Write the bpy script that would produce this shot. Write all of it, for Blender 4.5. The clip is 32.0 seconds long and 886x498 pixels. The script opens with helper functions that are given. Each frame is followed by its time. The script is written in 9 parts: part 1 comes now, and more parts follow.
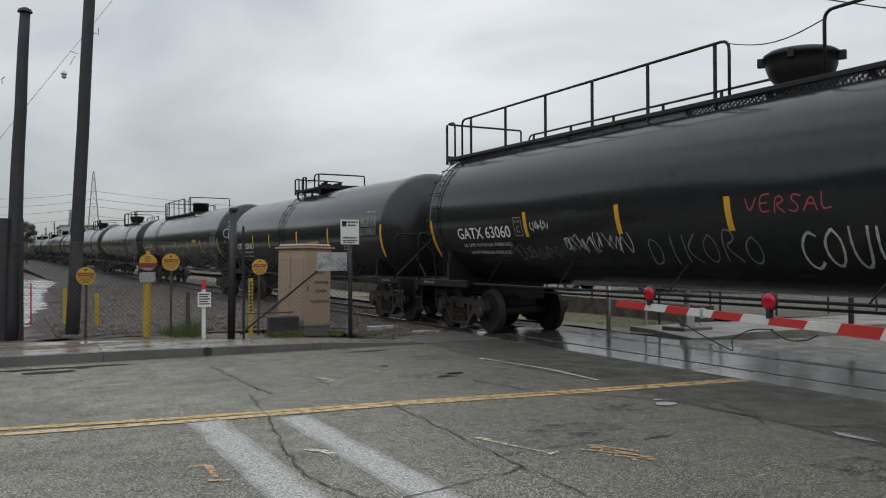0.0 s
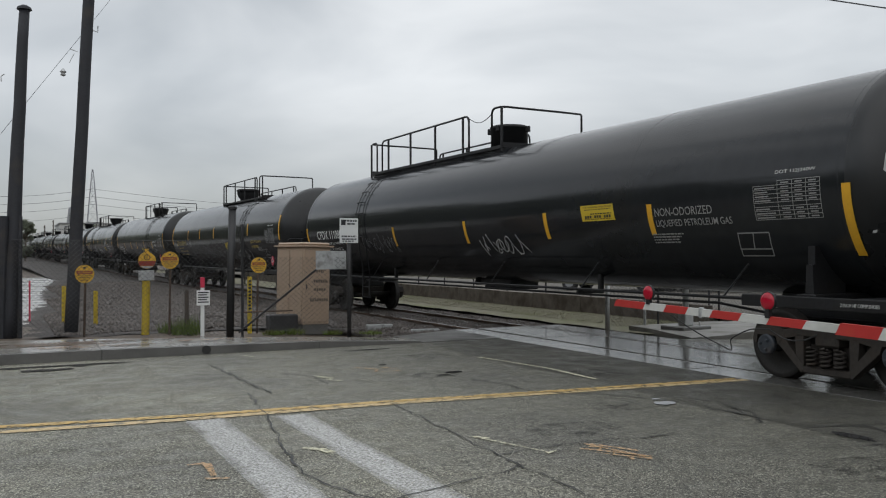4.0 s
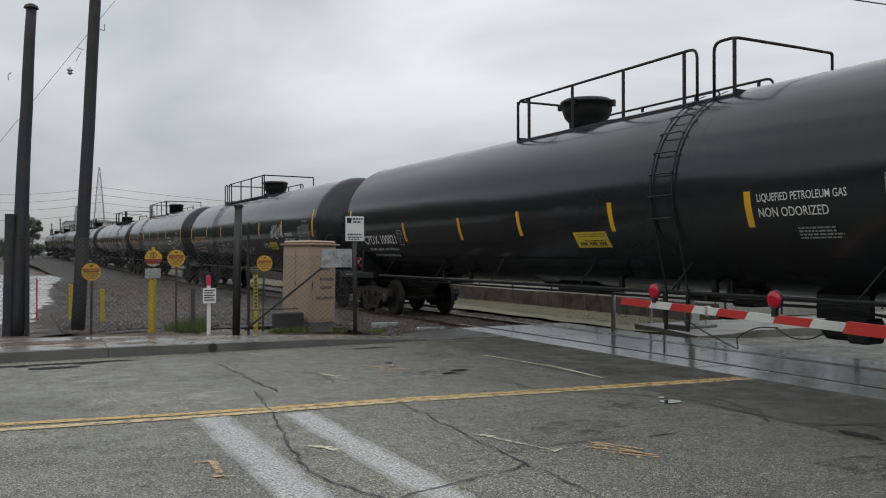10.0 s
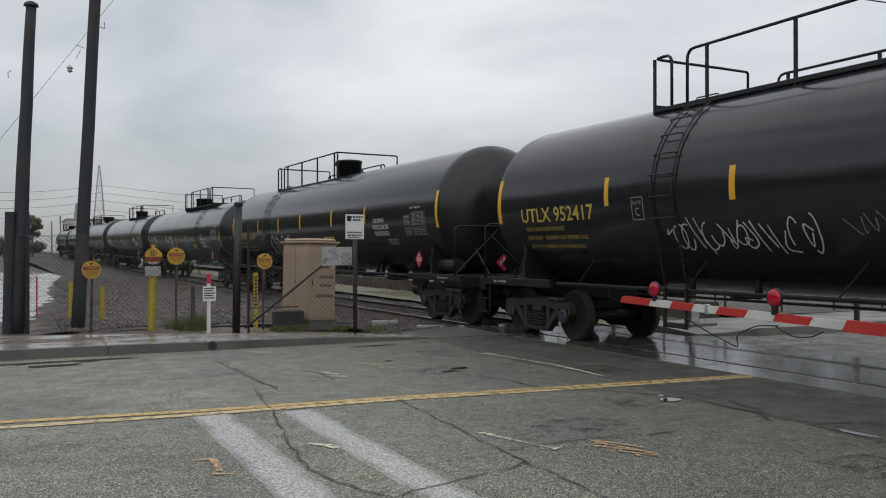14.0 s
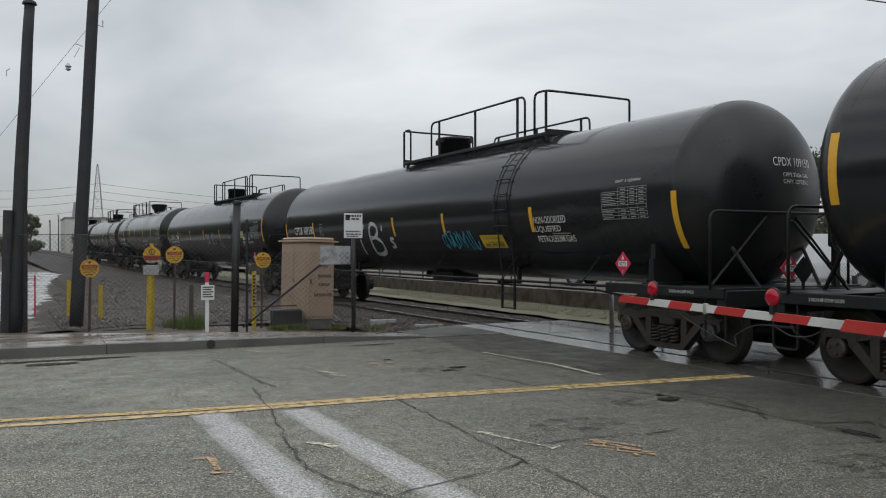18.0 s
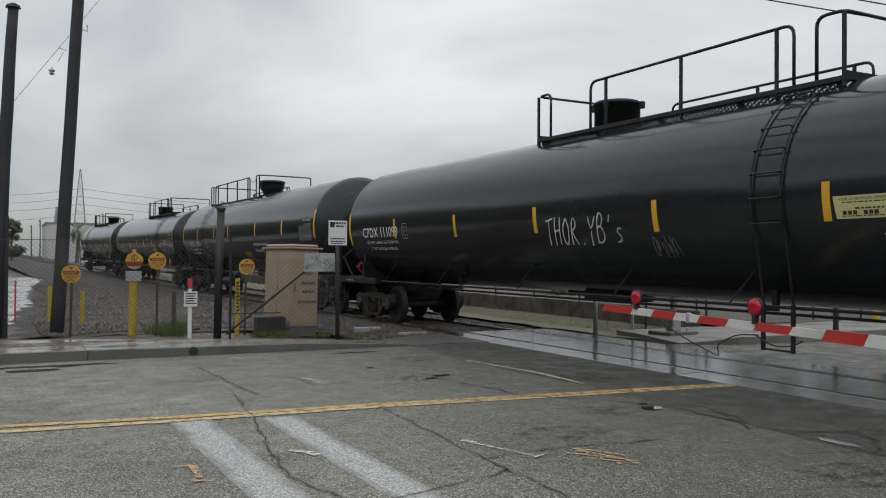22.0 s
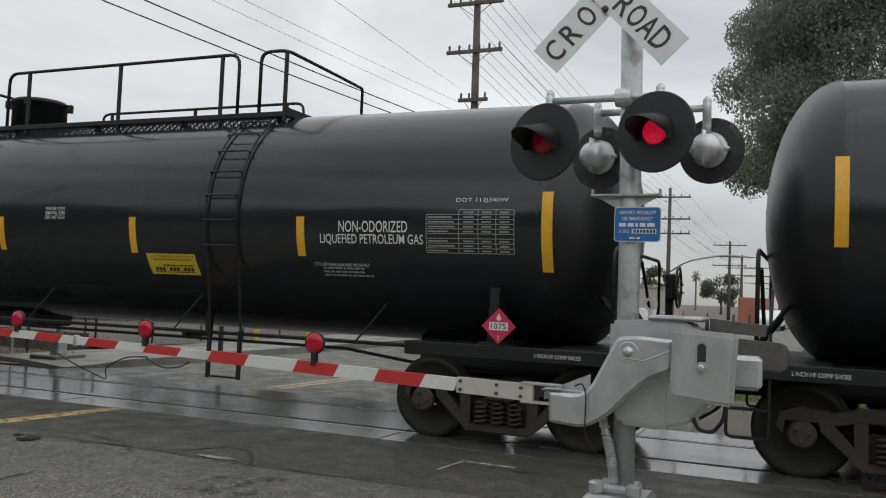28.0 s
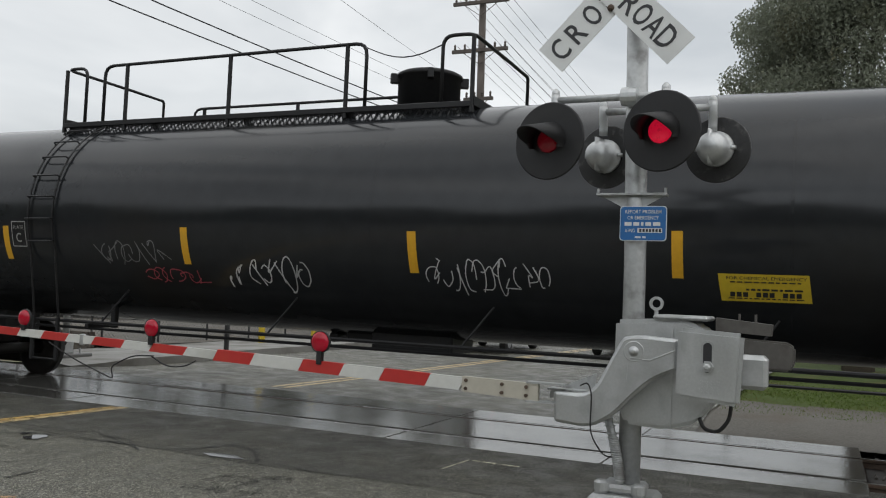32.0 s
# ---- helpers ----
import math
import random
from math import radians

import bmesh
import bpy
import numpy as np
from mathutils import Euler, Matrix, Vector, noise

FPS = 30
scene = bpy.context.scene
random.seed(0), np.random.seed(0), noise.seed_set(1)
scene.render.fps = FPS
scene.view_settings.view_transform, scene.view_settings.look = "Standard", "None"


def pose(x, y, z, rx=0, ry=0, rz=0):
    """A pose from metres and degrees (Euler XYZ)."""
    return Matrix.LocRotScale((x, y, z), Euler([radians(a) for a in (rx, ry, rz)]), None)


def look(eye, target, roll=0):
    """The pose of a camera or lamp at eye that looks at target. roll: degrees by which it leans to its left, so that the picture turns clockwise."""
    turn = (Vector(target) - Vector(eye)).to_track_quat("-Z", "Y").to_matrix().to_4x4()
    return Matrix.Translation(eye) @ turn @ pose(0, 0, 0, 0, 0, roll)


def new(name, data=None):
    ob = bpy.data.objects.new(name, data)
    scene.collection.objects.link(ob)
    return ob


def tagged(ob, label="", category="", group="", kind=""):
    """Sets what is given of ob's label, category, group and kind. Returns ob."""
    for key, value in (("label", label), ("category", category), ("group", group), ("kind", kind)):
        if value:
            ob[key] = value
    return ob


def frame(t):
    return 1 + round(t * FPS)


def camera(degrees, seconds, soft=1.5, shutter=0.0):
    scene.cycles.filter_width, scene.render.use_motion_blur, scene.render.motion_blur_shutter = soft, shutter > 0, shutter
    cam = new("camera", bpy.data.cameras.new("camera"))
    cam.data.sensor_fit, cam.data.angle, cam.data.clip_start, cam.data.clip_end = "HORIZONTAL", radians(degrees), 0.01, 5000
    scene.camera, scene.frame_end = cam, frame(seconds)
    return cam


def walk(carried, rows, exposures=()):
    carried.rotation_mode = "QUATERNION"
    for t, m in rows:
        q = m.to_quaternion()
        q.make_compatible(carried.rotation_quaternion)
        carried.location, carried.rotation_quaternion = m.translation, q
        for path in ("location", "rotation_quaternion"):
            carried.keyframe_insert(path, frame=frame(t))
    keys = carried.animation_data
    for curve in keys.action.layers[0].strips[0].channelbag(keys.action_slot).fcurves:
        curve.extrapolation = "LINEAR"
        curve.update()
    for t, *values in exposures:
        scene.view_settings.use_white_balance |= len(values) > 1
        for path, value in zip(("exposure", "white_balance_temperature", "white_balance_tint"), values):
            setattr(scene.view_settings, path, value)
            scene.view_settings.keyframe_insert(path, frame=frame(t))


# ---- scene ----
cam = camera(54.62, 32.0, soft=1.1, shutter=0.0)
EYE, TRACK_X = 1.654, 9.987
PATH = [
    (0, -26.71, 0.46, 0.31), (0.5, -26.78, 0.45, 0.23), (1, -26.84, 0.42, 0.22), (1.5, -26.86, 0.39, 0.29),
    (2, -26.83, 0.39, 0.23), (2.5, -26.81, 0.38, 0.20), (3, -26.83, 0.40, 0.18), (3.5, -26.84, 0.39, 0.17),
    (5.5, -26.41, 0.36, 0.14), (6, -26.41, 0.35, 0.15), (6.5, -26.42, 0.33, 0.12), (7, -26.40, 0.32, 0.14),
    (7.5, -26.40, 0.31, 0.15), (8, -26.39, 0.30, 0.17), (8.5, -26.40, 0.27, 0.16), (9, -26.39, 0.26, 0.15),
    (9.5, -26.40, 0.26, 0.13), (10, -26.39, 0.26, 0.13), (10.5, -26.39, 0.25, 0.11), (11, -26.40, 0.21, 0.09),
    (11.5, -26.40, 0.20, 0.08), (12, -26.39, 0.19, 0.07), (12.5, -26.39, 0.15, 0.09), (13, -26.40, 0.15, 0.05),
    (13.5, -26.39, 0.14, 0.08), (14, -26.39, 0.13, 0.10), (14.5, -26.39, 0.12, 0.12), (16.5, -26.50, 0.09, 0.06),
    (17, -26.48, 0.09, 0.01), (17.5, -26.49, 0.09, 0.02), (18, -26.49, 0.07, 0.02), (18.5, -26.65, 0.09, 0.02),
    (19, -26.78, 0.17, -0.15), (19.5, -26.91, 0.19, -0.11), (20, -27.13, 0.25, -0.13), (20.5, -27.23, 0.34, -0.26),
    (21, -27.28, 0.34, -0.24), (21.5, -27.38, 0.46, -0.33), (22, -27.52, 0.60, -0.36), (22.5, -27.63, 0.67, -0.42),
    (23, -27.78, 0.78, -0.48), (23.5, -27.88, 0.85, -0.54), (24, -28.65, 0.97, -0.72), (24.2, -31.22, 0.77, -1.16),
    (24.5, -37.30, 0.69, -1.73), (24.8, -43.65, 0.99, -2.35), (25, -47.26, 1.16, -2.39), (25.2, -50.00, 1.19, -2.55),
    (25.5, -53.55, 1.38, -2.47), (27.5, -65.64, 2.95, -2.44), (27.7, -65.97, 2.95, -2.42), (28, -66.45, 3.02, -2.36),
    (28.5, -66.51, 3.09, -2.29), (29, -66.55, 3.06, -2.34), (29.5, -66.32, 2.98, -2.35), (30, -66.27, 2.96, -2.25),
    (30.5, -66.20, 2.97, -2.32), (31, -66.18, 2.96, -2.26), (31.5, -66.15, 2.94, -2.30), (32, -66.09, 2.95, -2.39),
]
walk(cam, [(t, pose(0, 0, EYE, 90 + p, r, y)) for t, y, p, r in PATH], [(0, 0.0, 6500, 10), (23.5, 0.0, 6500, 10), (24.6, -0.18, 6600, 10), (25.5, -0.16, 6600, 10), (27.6, 0.04, 6650, 10), (29, 0.15, 6650, 10), (32, 0.15, 6650, 10)])

# ---- sky and light: a wet, overcast day ----
SKY_GAIN = 0.96
world = bpy.data.worlds.new("overcast_sky")
scene.world = world
world.use_nodes = True
wn, wl = world.node_tree.nodes, world.node_tree.links
wn.clear()
w_out = wn.new("ShaderNodeOutputWorld")
w_bg = wn.new("ShaderNodeBackground")
w_co = wn.new("ShaderNodeTexCoord")
w_map = wn.new("ShaderNodeMapping")
w_map.inputs["Scale"].default_value = (1.0, 1.0, 2.6)
w_map.inputs["Rotation"].default_value = (0.1, 0.25, 0.9)
w_no = wn.new("ShaderNodeTexNoise")
w_no.inputs["Scale"].default_value = 2.1
w_no.inputs["Detail"].default_value = 5.0
w_no.inputs["Roughness"].default_value = 0.48
w_no.inputs["Distortion"].default_value = 0.35
w_ramp = wn.new("ShaderNodeValToRGB")
w_ramp.color_ramp.elements[0].position, w_ramp.color_ramp.elements[0].color = 0.34, (0.47, 0.50, 0.523, 1)
w_ramp.color_ramp.elements[1].position, w_ramp.color_ramp.elements[1].color = 0.64, (0.80, 0.82, 0.83, 1)
w_sep = wn.new("ShaderNodeSeparateXYZ")
w_az = wn.new("ShaderNodeMapRange")
w_az.inputs["From Min"].default_value, w_az.inputs["From Max"].default_value = -1.0, 1.0
w_side = wn.new("ShaderNodeValToRGB")
w_side.color_ramp.elements[0].position, w_side.color_ramp.elements[0].color = 0.0, (1.75, 1.79, 1.85, 1)
w_side.color_ramp.elements[1].position, w_side.color_ramp.elements[1].color = 1.0, (1.09, 1.09, 1.09, 1)
w_side.color_ramp.elements.new(0.42).color = (0.93, 0.93, 0.93, 1)
w_side.color_ramp.elements.new(0.15).color = (1.0, 1.0, 1.01, 1)
w_both = wn.new("ShaderNodeMix")
w_both.data_type, w_both.blend_type = "RGBA", "MULTIPLY"
w_both.inputs[0].default_value = 1.0
w_hz = wn.new("ShaderNodeMapRange")
w_hz.inputs["From Min"].default_value, w_hz.inputs["From Max"].default_value = 0.0, 0.2
w_hz.inputs["To Min"].default_value, w_hz.inputs["To Max"].default_value = 0.52, 1.02
w_zen = wn.new("ShaderNodeMapRange")
w_zen.inputs["From Min"].default_value, w_zen.inputs["From Max"].default_value = 0.32, 0.95
w_zen.inputs["To Min"].default_value, w_zen.inputs["To Max"].default_value = 1.0, 1.6
w_up = wn.new("ShaderNodeMath")
w_up.operation = "MULTIPLY"
w_mul = wn.new("ShaderNodeMix")
w_mul.data_type, w_mul.blend_type = "RGBA", "MULTIPLY"
w_mul.inputs[0].default_value = 1.0
w_sky = wn.new("ShaderNodeTexSky")
w_sky.sky_type, w_sky.sun_disc = "NISHITA", False
w_sky.sun_elevation, w_sky.sun_rotation = radians(48), radians(160)
w_dim = wn.new("ShaderNodeMix")
w_dim.data_type = "RGBA"
w_dim.inputs[0].default_value = 0.015
wl.new(w_co.outputs["Generated"], w_map.inputs["Vector"])
wl.new(w_map.outputs["Vector"], w_no.inputs["Vector"])
wl.new(w_no.outputs["Fac"], w_ramp.inputs["Fac"])
wl.new(w_co.outputs["Generated"], w_sep.inputs["Vector"])
wl.new(w_sep.outputs["Z"], w_hz.inputs["Value"])
wl.new(w_ramp.outputs["Color"], w_mul.inputs[6])
wl.new(w_sep.outputs["X"], w_az.inputs["Value"])
wl.new(w_az.outputs["Result"], w_side.inputs["Fac"])
wl.new(w_sep.outputs["Z"], w_zen.inputs["Value"])
wl.new(w_hz.outputs["Result"], w_up.inputs[0])
wl.new(w_zen.outputs["Result"], w_up.inputs[1])
wl.new(w_up.outputs["Value"], w_both.inputs[6])
wl.new(w_side.outputs["Color"], w_both.inputs[7])
wl.new(w_both.outputs[2], w_mul.inputs[7])
wl.new(w_mul.outputs[2], w_dim.inputs[6])
wl.new(w_sky.outputs["Color"], w_dim.inputs[7])
wl.new(w_dim.outputs[2], w_bg.inputs["Color"])
w_bg.inputs["Strength"].default_value = SKY_GAIN
wl.new(w_bg.outputs["Background"], w_out.inputs["Surface"])

sun = new("sun", bpy.data.lights.new("sun", "SUN"))
sun.data.energy, sun.data.angle, sun.data.color = 0.5, radians(80), (1.0, 0.97, 0.93)
sun.matrix_world = look((0, 0, 60), (25, 45, 0))

# ---- materials ----
def mat(name, col, rough=0.6, metal=0.0, var=0.2, fine=30.0, broad=1.3, bump=0.15, rvar=0.12, col2=None, patch=0.5, spec=0.5, emit=0.0):
    """A surface with grain and broad stains in colour, roughness and relief; col2: a second tone that shows in patches."""
    m = bpy.data.materials.new(name)
    m.use_nodes = True
    nd, ln = m.node_tree.nodes, m.node_tree.links
    b = nd["Principled BSDF"]
    co = nd.new("ShaderNodeTexCoord")
    inf = nd.new("ShaderNodeObjectInfo")
    off = nd.new("ShaderNodeVectorMath")
    off.operation = "MULTIPLY_ADD"
    off.inputs[1].default_value = (17.0, 11.0, 5.0)
    ln.new(inf.outputs["Random"], off.inputs[0])
    ln.new(co.outputs["Object"], off.inputs[2])
    n1 = nd.new("ShaderNodeTexNoise")
    n1.inputs["Scale"].default_value, n1.inputs["Detail"].default_value = fine, 4.0
    n2 = nd.new("ShaderNodeTexNoise")
    n2.inputs["Scale"].default_value, n2.inputs["Detail"].default_value = broad, 5.0
    for n in (n1, n2):
        ln.new(off.outputs["Vector"], n.inputs["Vector"])
    c = Vector(col)
    lo, hi = c * (1 - var), c * (1 + var)
    mix = nd.new("ShaderNodeMix")
    mix.data_type = "RGBA"
    mix.inputs[6].default_value, mix.inputs[7].default_value = (*lo, 1), (*hi, 1)
    ln.new(n1.outputs["Fac"], mix.inputs[0])
    mix2 = nd.new("ShaderNodeMix")
    mix2.data_type = "RGBA"
    mix2.inputs[7].default_value = (*(Vector(col2) if col2 else c * (1 - 0.6 * var)), 1)
    rp = nd.new("ShaderNodeValToRGB")
    rp.color_ramp.elements[0].position, rp.color_ramp.elements[1].position = patch, min(1.0, patch + 0.22)
    ln.new(n2.outputs["Fac"], rp.inputs["Fac"])
    ln.new(rp.outputs["Color"], mix2.inputs[0])
    ln.new(mix.outputs[2], mix2.inputs[6])
    ln.new(mix2.outputs[2], b.inputs["Base Color"])
    mr = nd.new("ShaderNodeMapRange")
    mr.inputs["To Min"].default_value, mr.inputs["To Max"].default_value = max(0.02, rough - rvar), min(1.0, rough + rvar)
    mr.inputs["From Min"].default_value, mr.inputs["From Max"].default_value = 0.3, 0.7
    ln.new(n2.outputs["Fac"], mr.inputs["Value"])
    ln.new(mr.outputs["Result"], b.inputs["Roughness"])
    b.inputs["Metallic"].default_value = metal
    b.inputs["Specular IOR Level"].default_value = spec
    if bump:
        bp = nd.new("ShaderNodeBump")
        bp.inputs["Strength"].default_value, bp.inputs["Distance"].default_value = bump, 0.01
        ln.new(n1.outputs["Fac"], bp.inputs["Height"])
        ln.new(bp.outputs["Normal"], b.inputs["Normal"])
    if emit:
        b.inputs["Emission Color"].default_value, b.inputs["Emission Strength"].default_value = (*col, 1), emit
    return m


def asphalt_mat(name, base, wet, broad, speck):
    """Aggregate speckle, broad stains, and a wet film that comes and goes."""
    m = bpy.data.materials.new(name)
    m.use_nodes = True
    nd, ln = m.node_tree.nodes, m.node_tree.links
    b = nd["Principled BSDF"]
    co = nd.new("ShaderNodeTexCoord")
    v = nd.new("ShaderNodeTexVoronoi")
    v.inputs["Scale"].default_value = 110.0
    n1 = nd.new("ShaderNodeTexNoise")
    n1.inputs["Scale"].default_value, n1.inputs["Detail"].default_value = 90.0, 3.0
    n2 = nd.new("ShaderNodeTexNoise")
    n2.inputs["Scale"].default_value, n2.inputs["Detail"].default_value = broad, 6.0
    n3 = nd.new("ShaderNodeTexNoise")
    n3.inputs["Scale"].default_value, n3.inputs["Detail"].default_value = 2.7, 5.0
    for n in (v, n1, n2, n3):
        ln.new(co.outputs["Object"], n.inputs["Vector"])
    mx = nd.new("ShaderNodeMix")
    mx.data_type = "RGBA"
    mx.inputs[6].default_value, mx.inputs[7].default_value = (base * (1 - speck), base * (1 - speck), base * (1 - speck) * 0.78, 1), (base * (1 + speck) * 1.03, base * (1 + speck), base * (1 + speck) * 0.80, 1)
    ra = nd.new("ShaderNodeValToRGB")
    ra.color_ramp.elements[0].position, ra.color_ramp.elements[1].position = 0.25, 0.75
    ln.new(v.outputs["Color"], ra.inputs["Fac"])
    ln.new(ra.outputs["Color"], mx.inputs[0])
    mx2 = nd.new("ShaderNodeMix")
    mx2.data_type, mx2.blend_type = "RGBA", "MULTIPLY"
    mx2.inputs[0].default_value = 1.0
    chip = nd.new("ShaderNodeTexVoronoi")
    chip.inputs["Scale"].default_value = 100.0
    ln.new(co.outputs["Object"], chip.inputs["Vector"])
    cs = nd.new("ShaderNodeSeparateColor")
    ln.new(chip.outputs["Color"], cs.inputs["Color"])
    cr = nd.new("ShaderNodeValToRGB")
    cr.color_ramp.elements[0].position, cr.color_ramp.elements[1].position = 0.86, 0.89
    ln.new(cs.outputs["Red"], cr.inputs["Fac"])
    mc = nd.new("ShaderNodeMix")
    mc.data_type = "RGBA"
    mc.inputs[7].default_value = (base * 3.9, base * 3.85, base * 3.2, 1)
    ln.new(cr.outputs["Color"], mc.inputs[0])
    ln.new(mx.outputs[2], mc.inputs[6])
    rb = nd.new("ShaderNodeValToRGB")
    rb.color_ramp.elements[0].position, rb.color_ramp.elements[0].color = 0.32, (0.68, 0.68, 0.69, 1)
    rb.color_ramp.elements[1].position, rb.color_ramp.elements[1].color = 0.68, (1.16, 1.15, 1.12, 1)
    ln.new(n2.outputs["Fac"], rb.inputs["Fac"])
    ln.new(mc.outputs[2], mx2.inputs[6])
    ln.new(rb.outputs["Color"], mx2.inputs[7])
    # base colour falls off along x towards the track, its edge broken by noise
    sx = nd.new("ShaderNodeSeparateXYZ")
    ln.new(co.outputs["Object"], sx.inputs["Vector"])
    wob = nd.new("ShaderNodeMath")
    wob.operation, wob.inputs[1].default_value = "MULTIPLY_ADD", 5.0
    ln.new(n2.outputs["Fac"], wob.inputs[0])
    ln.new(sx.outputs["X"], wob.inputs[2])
    track_dim = nd.new("ShaderNodeMapRange")
    track_dim.inputs["From Min"].default_value, track_dim.inputs["From Max"].default_value = 5.2, 9.5
    track_dim.inputs["To Min"].default_value, track_dim.inputs["To Max"].default_value = 1.08, 0.58
    ln.new(wob.outputs["Value"], track_dim.inputs["Value"])
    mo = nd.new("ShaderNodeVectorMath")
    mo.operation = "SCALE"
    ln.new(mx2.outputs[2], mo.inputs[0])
    ln.new(track_dim.outputs["Result"], mo.inputs["Scale"])
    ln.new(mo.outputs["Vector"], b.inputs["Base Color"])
    mr = nd.new("ShaderNodeMapRange")
    mr.inputs["From Min"].default_value, mr.inputs["From Max"].default_value = 0.36, 0.64
    mr.inputs["To Min"].default_value, mr.inputs["To Max"].default_value = wet, min(0.95, wet + 0.3)
    ln.new(n3.outputs["Fac"], mr.inputs["Value"])
    ln.new(mr.outputs["Result"], b.inputs["Roughness"])
    bp = nd.new("ShaderNodeBump")
    bp.inputs["Strength"].default_value, bp.inputs["Distance"].default_value = 0.7, 0.008
    ln.new(v.outputs["Distance"], bp.inputs["Height"])
    bp2 = nd.new("ShaderNodeBump")
    bp2.inputs["Strength"].default_value, bp2.inputs["Distance"].default_value = 0.3, 0.01
    ln.new(n1.outputs["Fac"], bp2.inputs["Height"])
    ln.new(bp.outputs["Normal"], bp2.inputs["Normal"])
    ln.new(bp2.outputs["Normal"], b.inputs["Normal"])
    return m


def worn_paint(name, col, amount, scale=9.0, edge=False, soft=0.07):
    """Road paint or print worn through to what lies under it."""
    m = bpy.data.materials.new(name)
    m.use_nodes = True
    nd, ln = m.node_tree.nodes, m.node_tree.links
    b = nd["Principled BSDF"]
    co = nd.new("ShaderNodeTexCoord")
    n1 = nd.new("ShaderNodeTexNoise")
    n1.inputs["Scale"].default_value, n1.inputs["Detail"].default_value, n1.inputs["Roughness"].default_value = scale, 9.0, 0.75
    ln.new(co.outputs["Object"], n1.inputs["Vector"])
    ra = nd.new("ShaderNodeValToRGB")
    ra.color_ramp.elements[0].position, ra.color_ramp.elements[1].position = amount - soft, amount + soft
    ln.new(n1.outputs["Fac"], ra.inputs["Fac"])
    b.inputs["Base Color"].default_value = (*col, 1)
    al = ra.outputs["Color"]
    if edge:
        # the paint thins out towards its long edges and in bands along it
        sp = nd.new("ShaderNodeSeparateXYZ")
        ln.new(co.outputs["Generated"], sp.inputs["Vector"])
        tri = nd.new("ShaderNodeMath")
        tri.operation = "PINGPONG"
        tri.inputs[1].default_value = 0.5
        ln.new(sp.outputs["X"], tri.inputs[0])
        n2 = nd.new("ShaderNodeTexNoise")
        n2.inputs["Scale"].default_value, n2.inputs["Detail"].default_value = 1.6, 4.0
        ln.new(co.outputs["Object"], n2.inputs["Vector"])
        ad = nd.new("ShaderNodeMath")
        ad.operation = "MULTIPLY_ADD"
        ad.inputs[1].default_value = 0.55
        ln.new(n2.outputs["Fac"], ad.inputs[0])
        ln.new(tri.outputs["Value"], ad.inputs[2])
        mr = nd.new("ShaderNodeMapRange")
        mr.inputs["From Min"].default_value, mr.inputs["From Max"].default_value = 0.16, 0.50
        ln.new(ad.outputs["Value"], mr.inputs["Value"])
        hi = nd.new("ShaderNodeMath")
        hi.operation = "MULTIPLY"
        ln.new(mr.outputs["Result"], hi.inputs[0])
        ln.new(ra.outputs["Color"], hi.inputs[1])
        al = hi.outputs["Value"]
    ln.new(al, b.inputs["Alpha"])
    b.inputs["Roughness"].default_value = 0.5
    return m


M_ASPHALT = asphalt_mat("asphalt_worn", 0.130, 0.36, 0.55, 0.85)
M_ASPHALT2 = asphalt_mat("asphalt_patched", 0.084, 0.40, 0.8, 0.8)
M_CONC = mat("concrete_wet", (0.23, 0.22, 0.20), 0.24, 0, 0.15, 26, 1.1, 0.10, 0.17, (0.125, 0.108, 0.088), 0.48)
M_ISLAND = mat("dry_concrete", (0.21, 0.205, 0.19), 0.6, 0, 0.18, 22, 1.2, 0.2, 0.15, (0.13, 0.12, 0.105), 0.5, 0.3)
M_PANEL = mat("crossing_panel", (0.108, 0.106, 0.098), 0.10, 0, 0.35, 26, 1.3, 0.16, 0.08, (0.060, 0.058, 0.052), 0.46, 0.42)
M_KERB = mat("kerb_concrete", (0.115, 0.112, 0.106), 0.45, 0, 0.25, 40, 1.5, 0.25, 0.15, (0.068, 0.066, 0.062), 0.5)
M_BALLAST = mat("ballast_stone", (0.105, 0.090, 0.080), 0.5, 0, 0.8, 5.0, 24, 0.3, 0.2, (0.30, 0.275, 0.255), 0.57)
M_BALLAST_BED = mat("ballast_bed", (0.046, 0.038, 0.033), 0.75, 0, 0.6, 26, 1.0, 0.9, 0.15, (0.075, 0.063, 0.055), 0.56)
M_DIRT = mat("dirt", (0.095, 0.070, 0.050), 0.7, 0, 0.35, 18, 0.7, 0.5, 0.2, (0.10, 0.082, 0.066), 0.5)
M_GRAVEL = mat("gravel_lot", (0.135, 0.127, 0.112), 0.85, 0, 0.5, 26, 0.8, 0.9, 0.1, (0.125, 0.108, 0.088), 0.5, 0.2)
M_GRASS = mat("grass_short", (0.155, 0.145, 0.095), 0.85, 0, 0.45, 14, 0.6, 0.6, 0.1, (0.12, 0.13, 0.055), 0.50)
M_GREEN = mat("grass_green", (0.105, 0.150, 0.032), 0.85, 0, 0.5, 14, 0.8, 0.6, 0.1, (0.20, 0.175, 0.08), 0.54)
# pale base colour paints in the sky mirrored by flood water over sand
M_FLOOD = mat("washed_sand", (0.46, 0.455, 0.44), 0.22, 0, 0.25, 2.2, 0.55, 0.25, 0.18, (0.20, 0.18, 0.155), 0.50)
M_STEEL_RAIL = mat("rail_steel", (0.30, 0.29, 0.28), 0.25, 0.9, 0.15, 30, 2, 0.05, 0.1)
M_RUST = mat("rusty_steel", (0.085, 0.055, 0.038), 0.6, 0.2, 0.35, 22, 2, 0.3, 0.15, (0.045, 0.034, 0.028), 0.5)
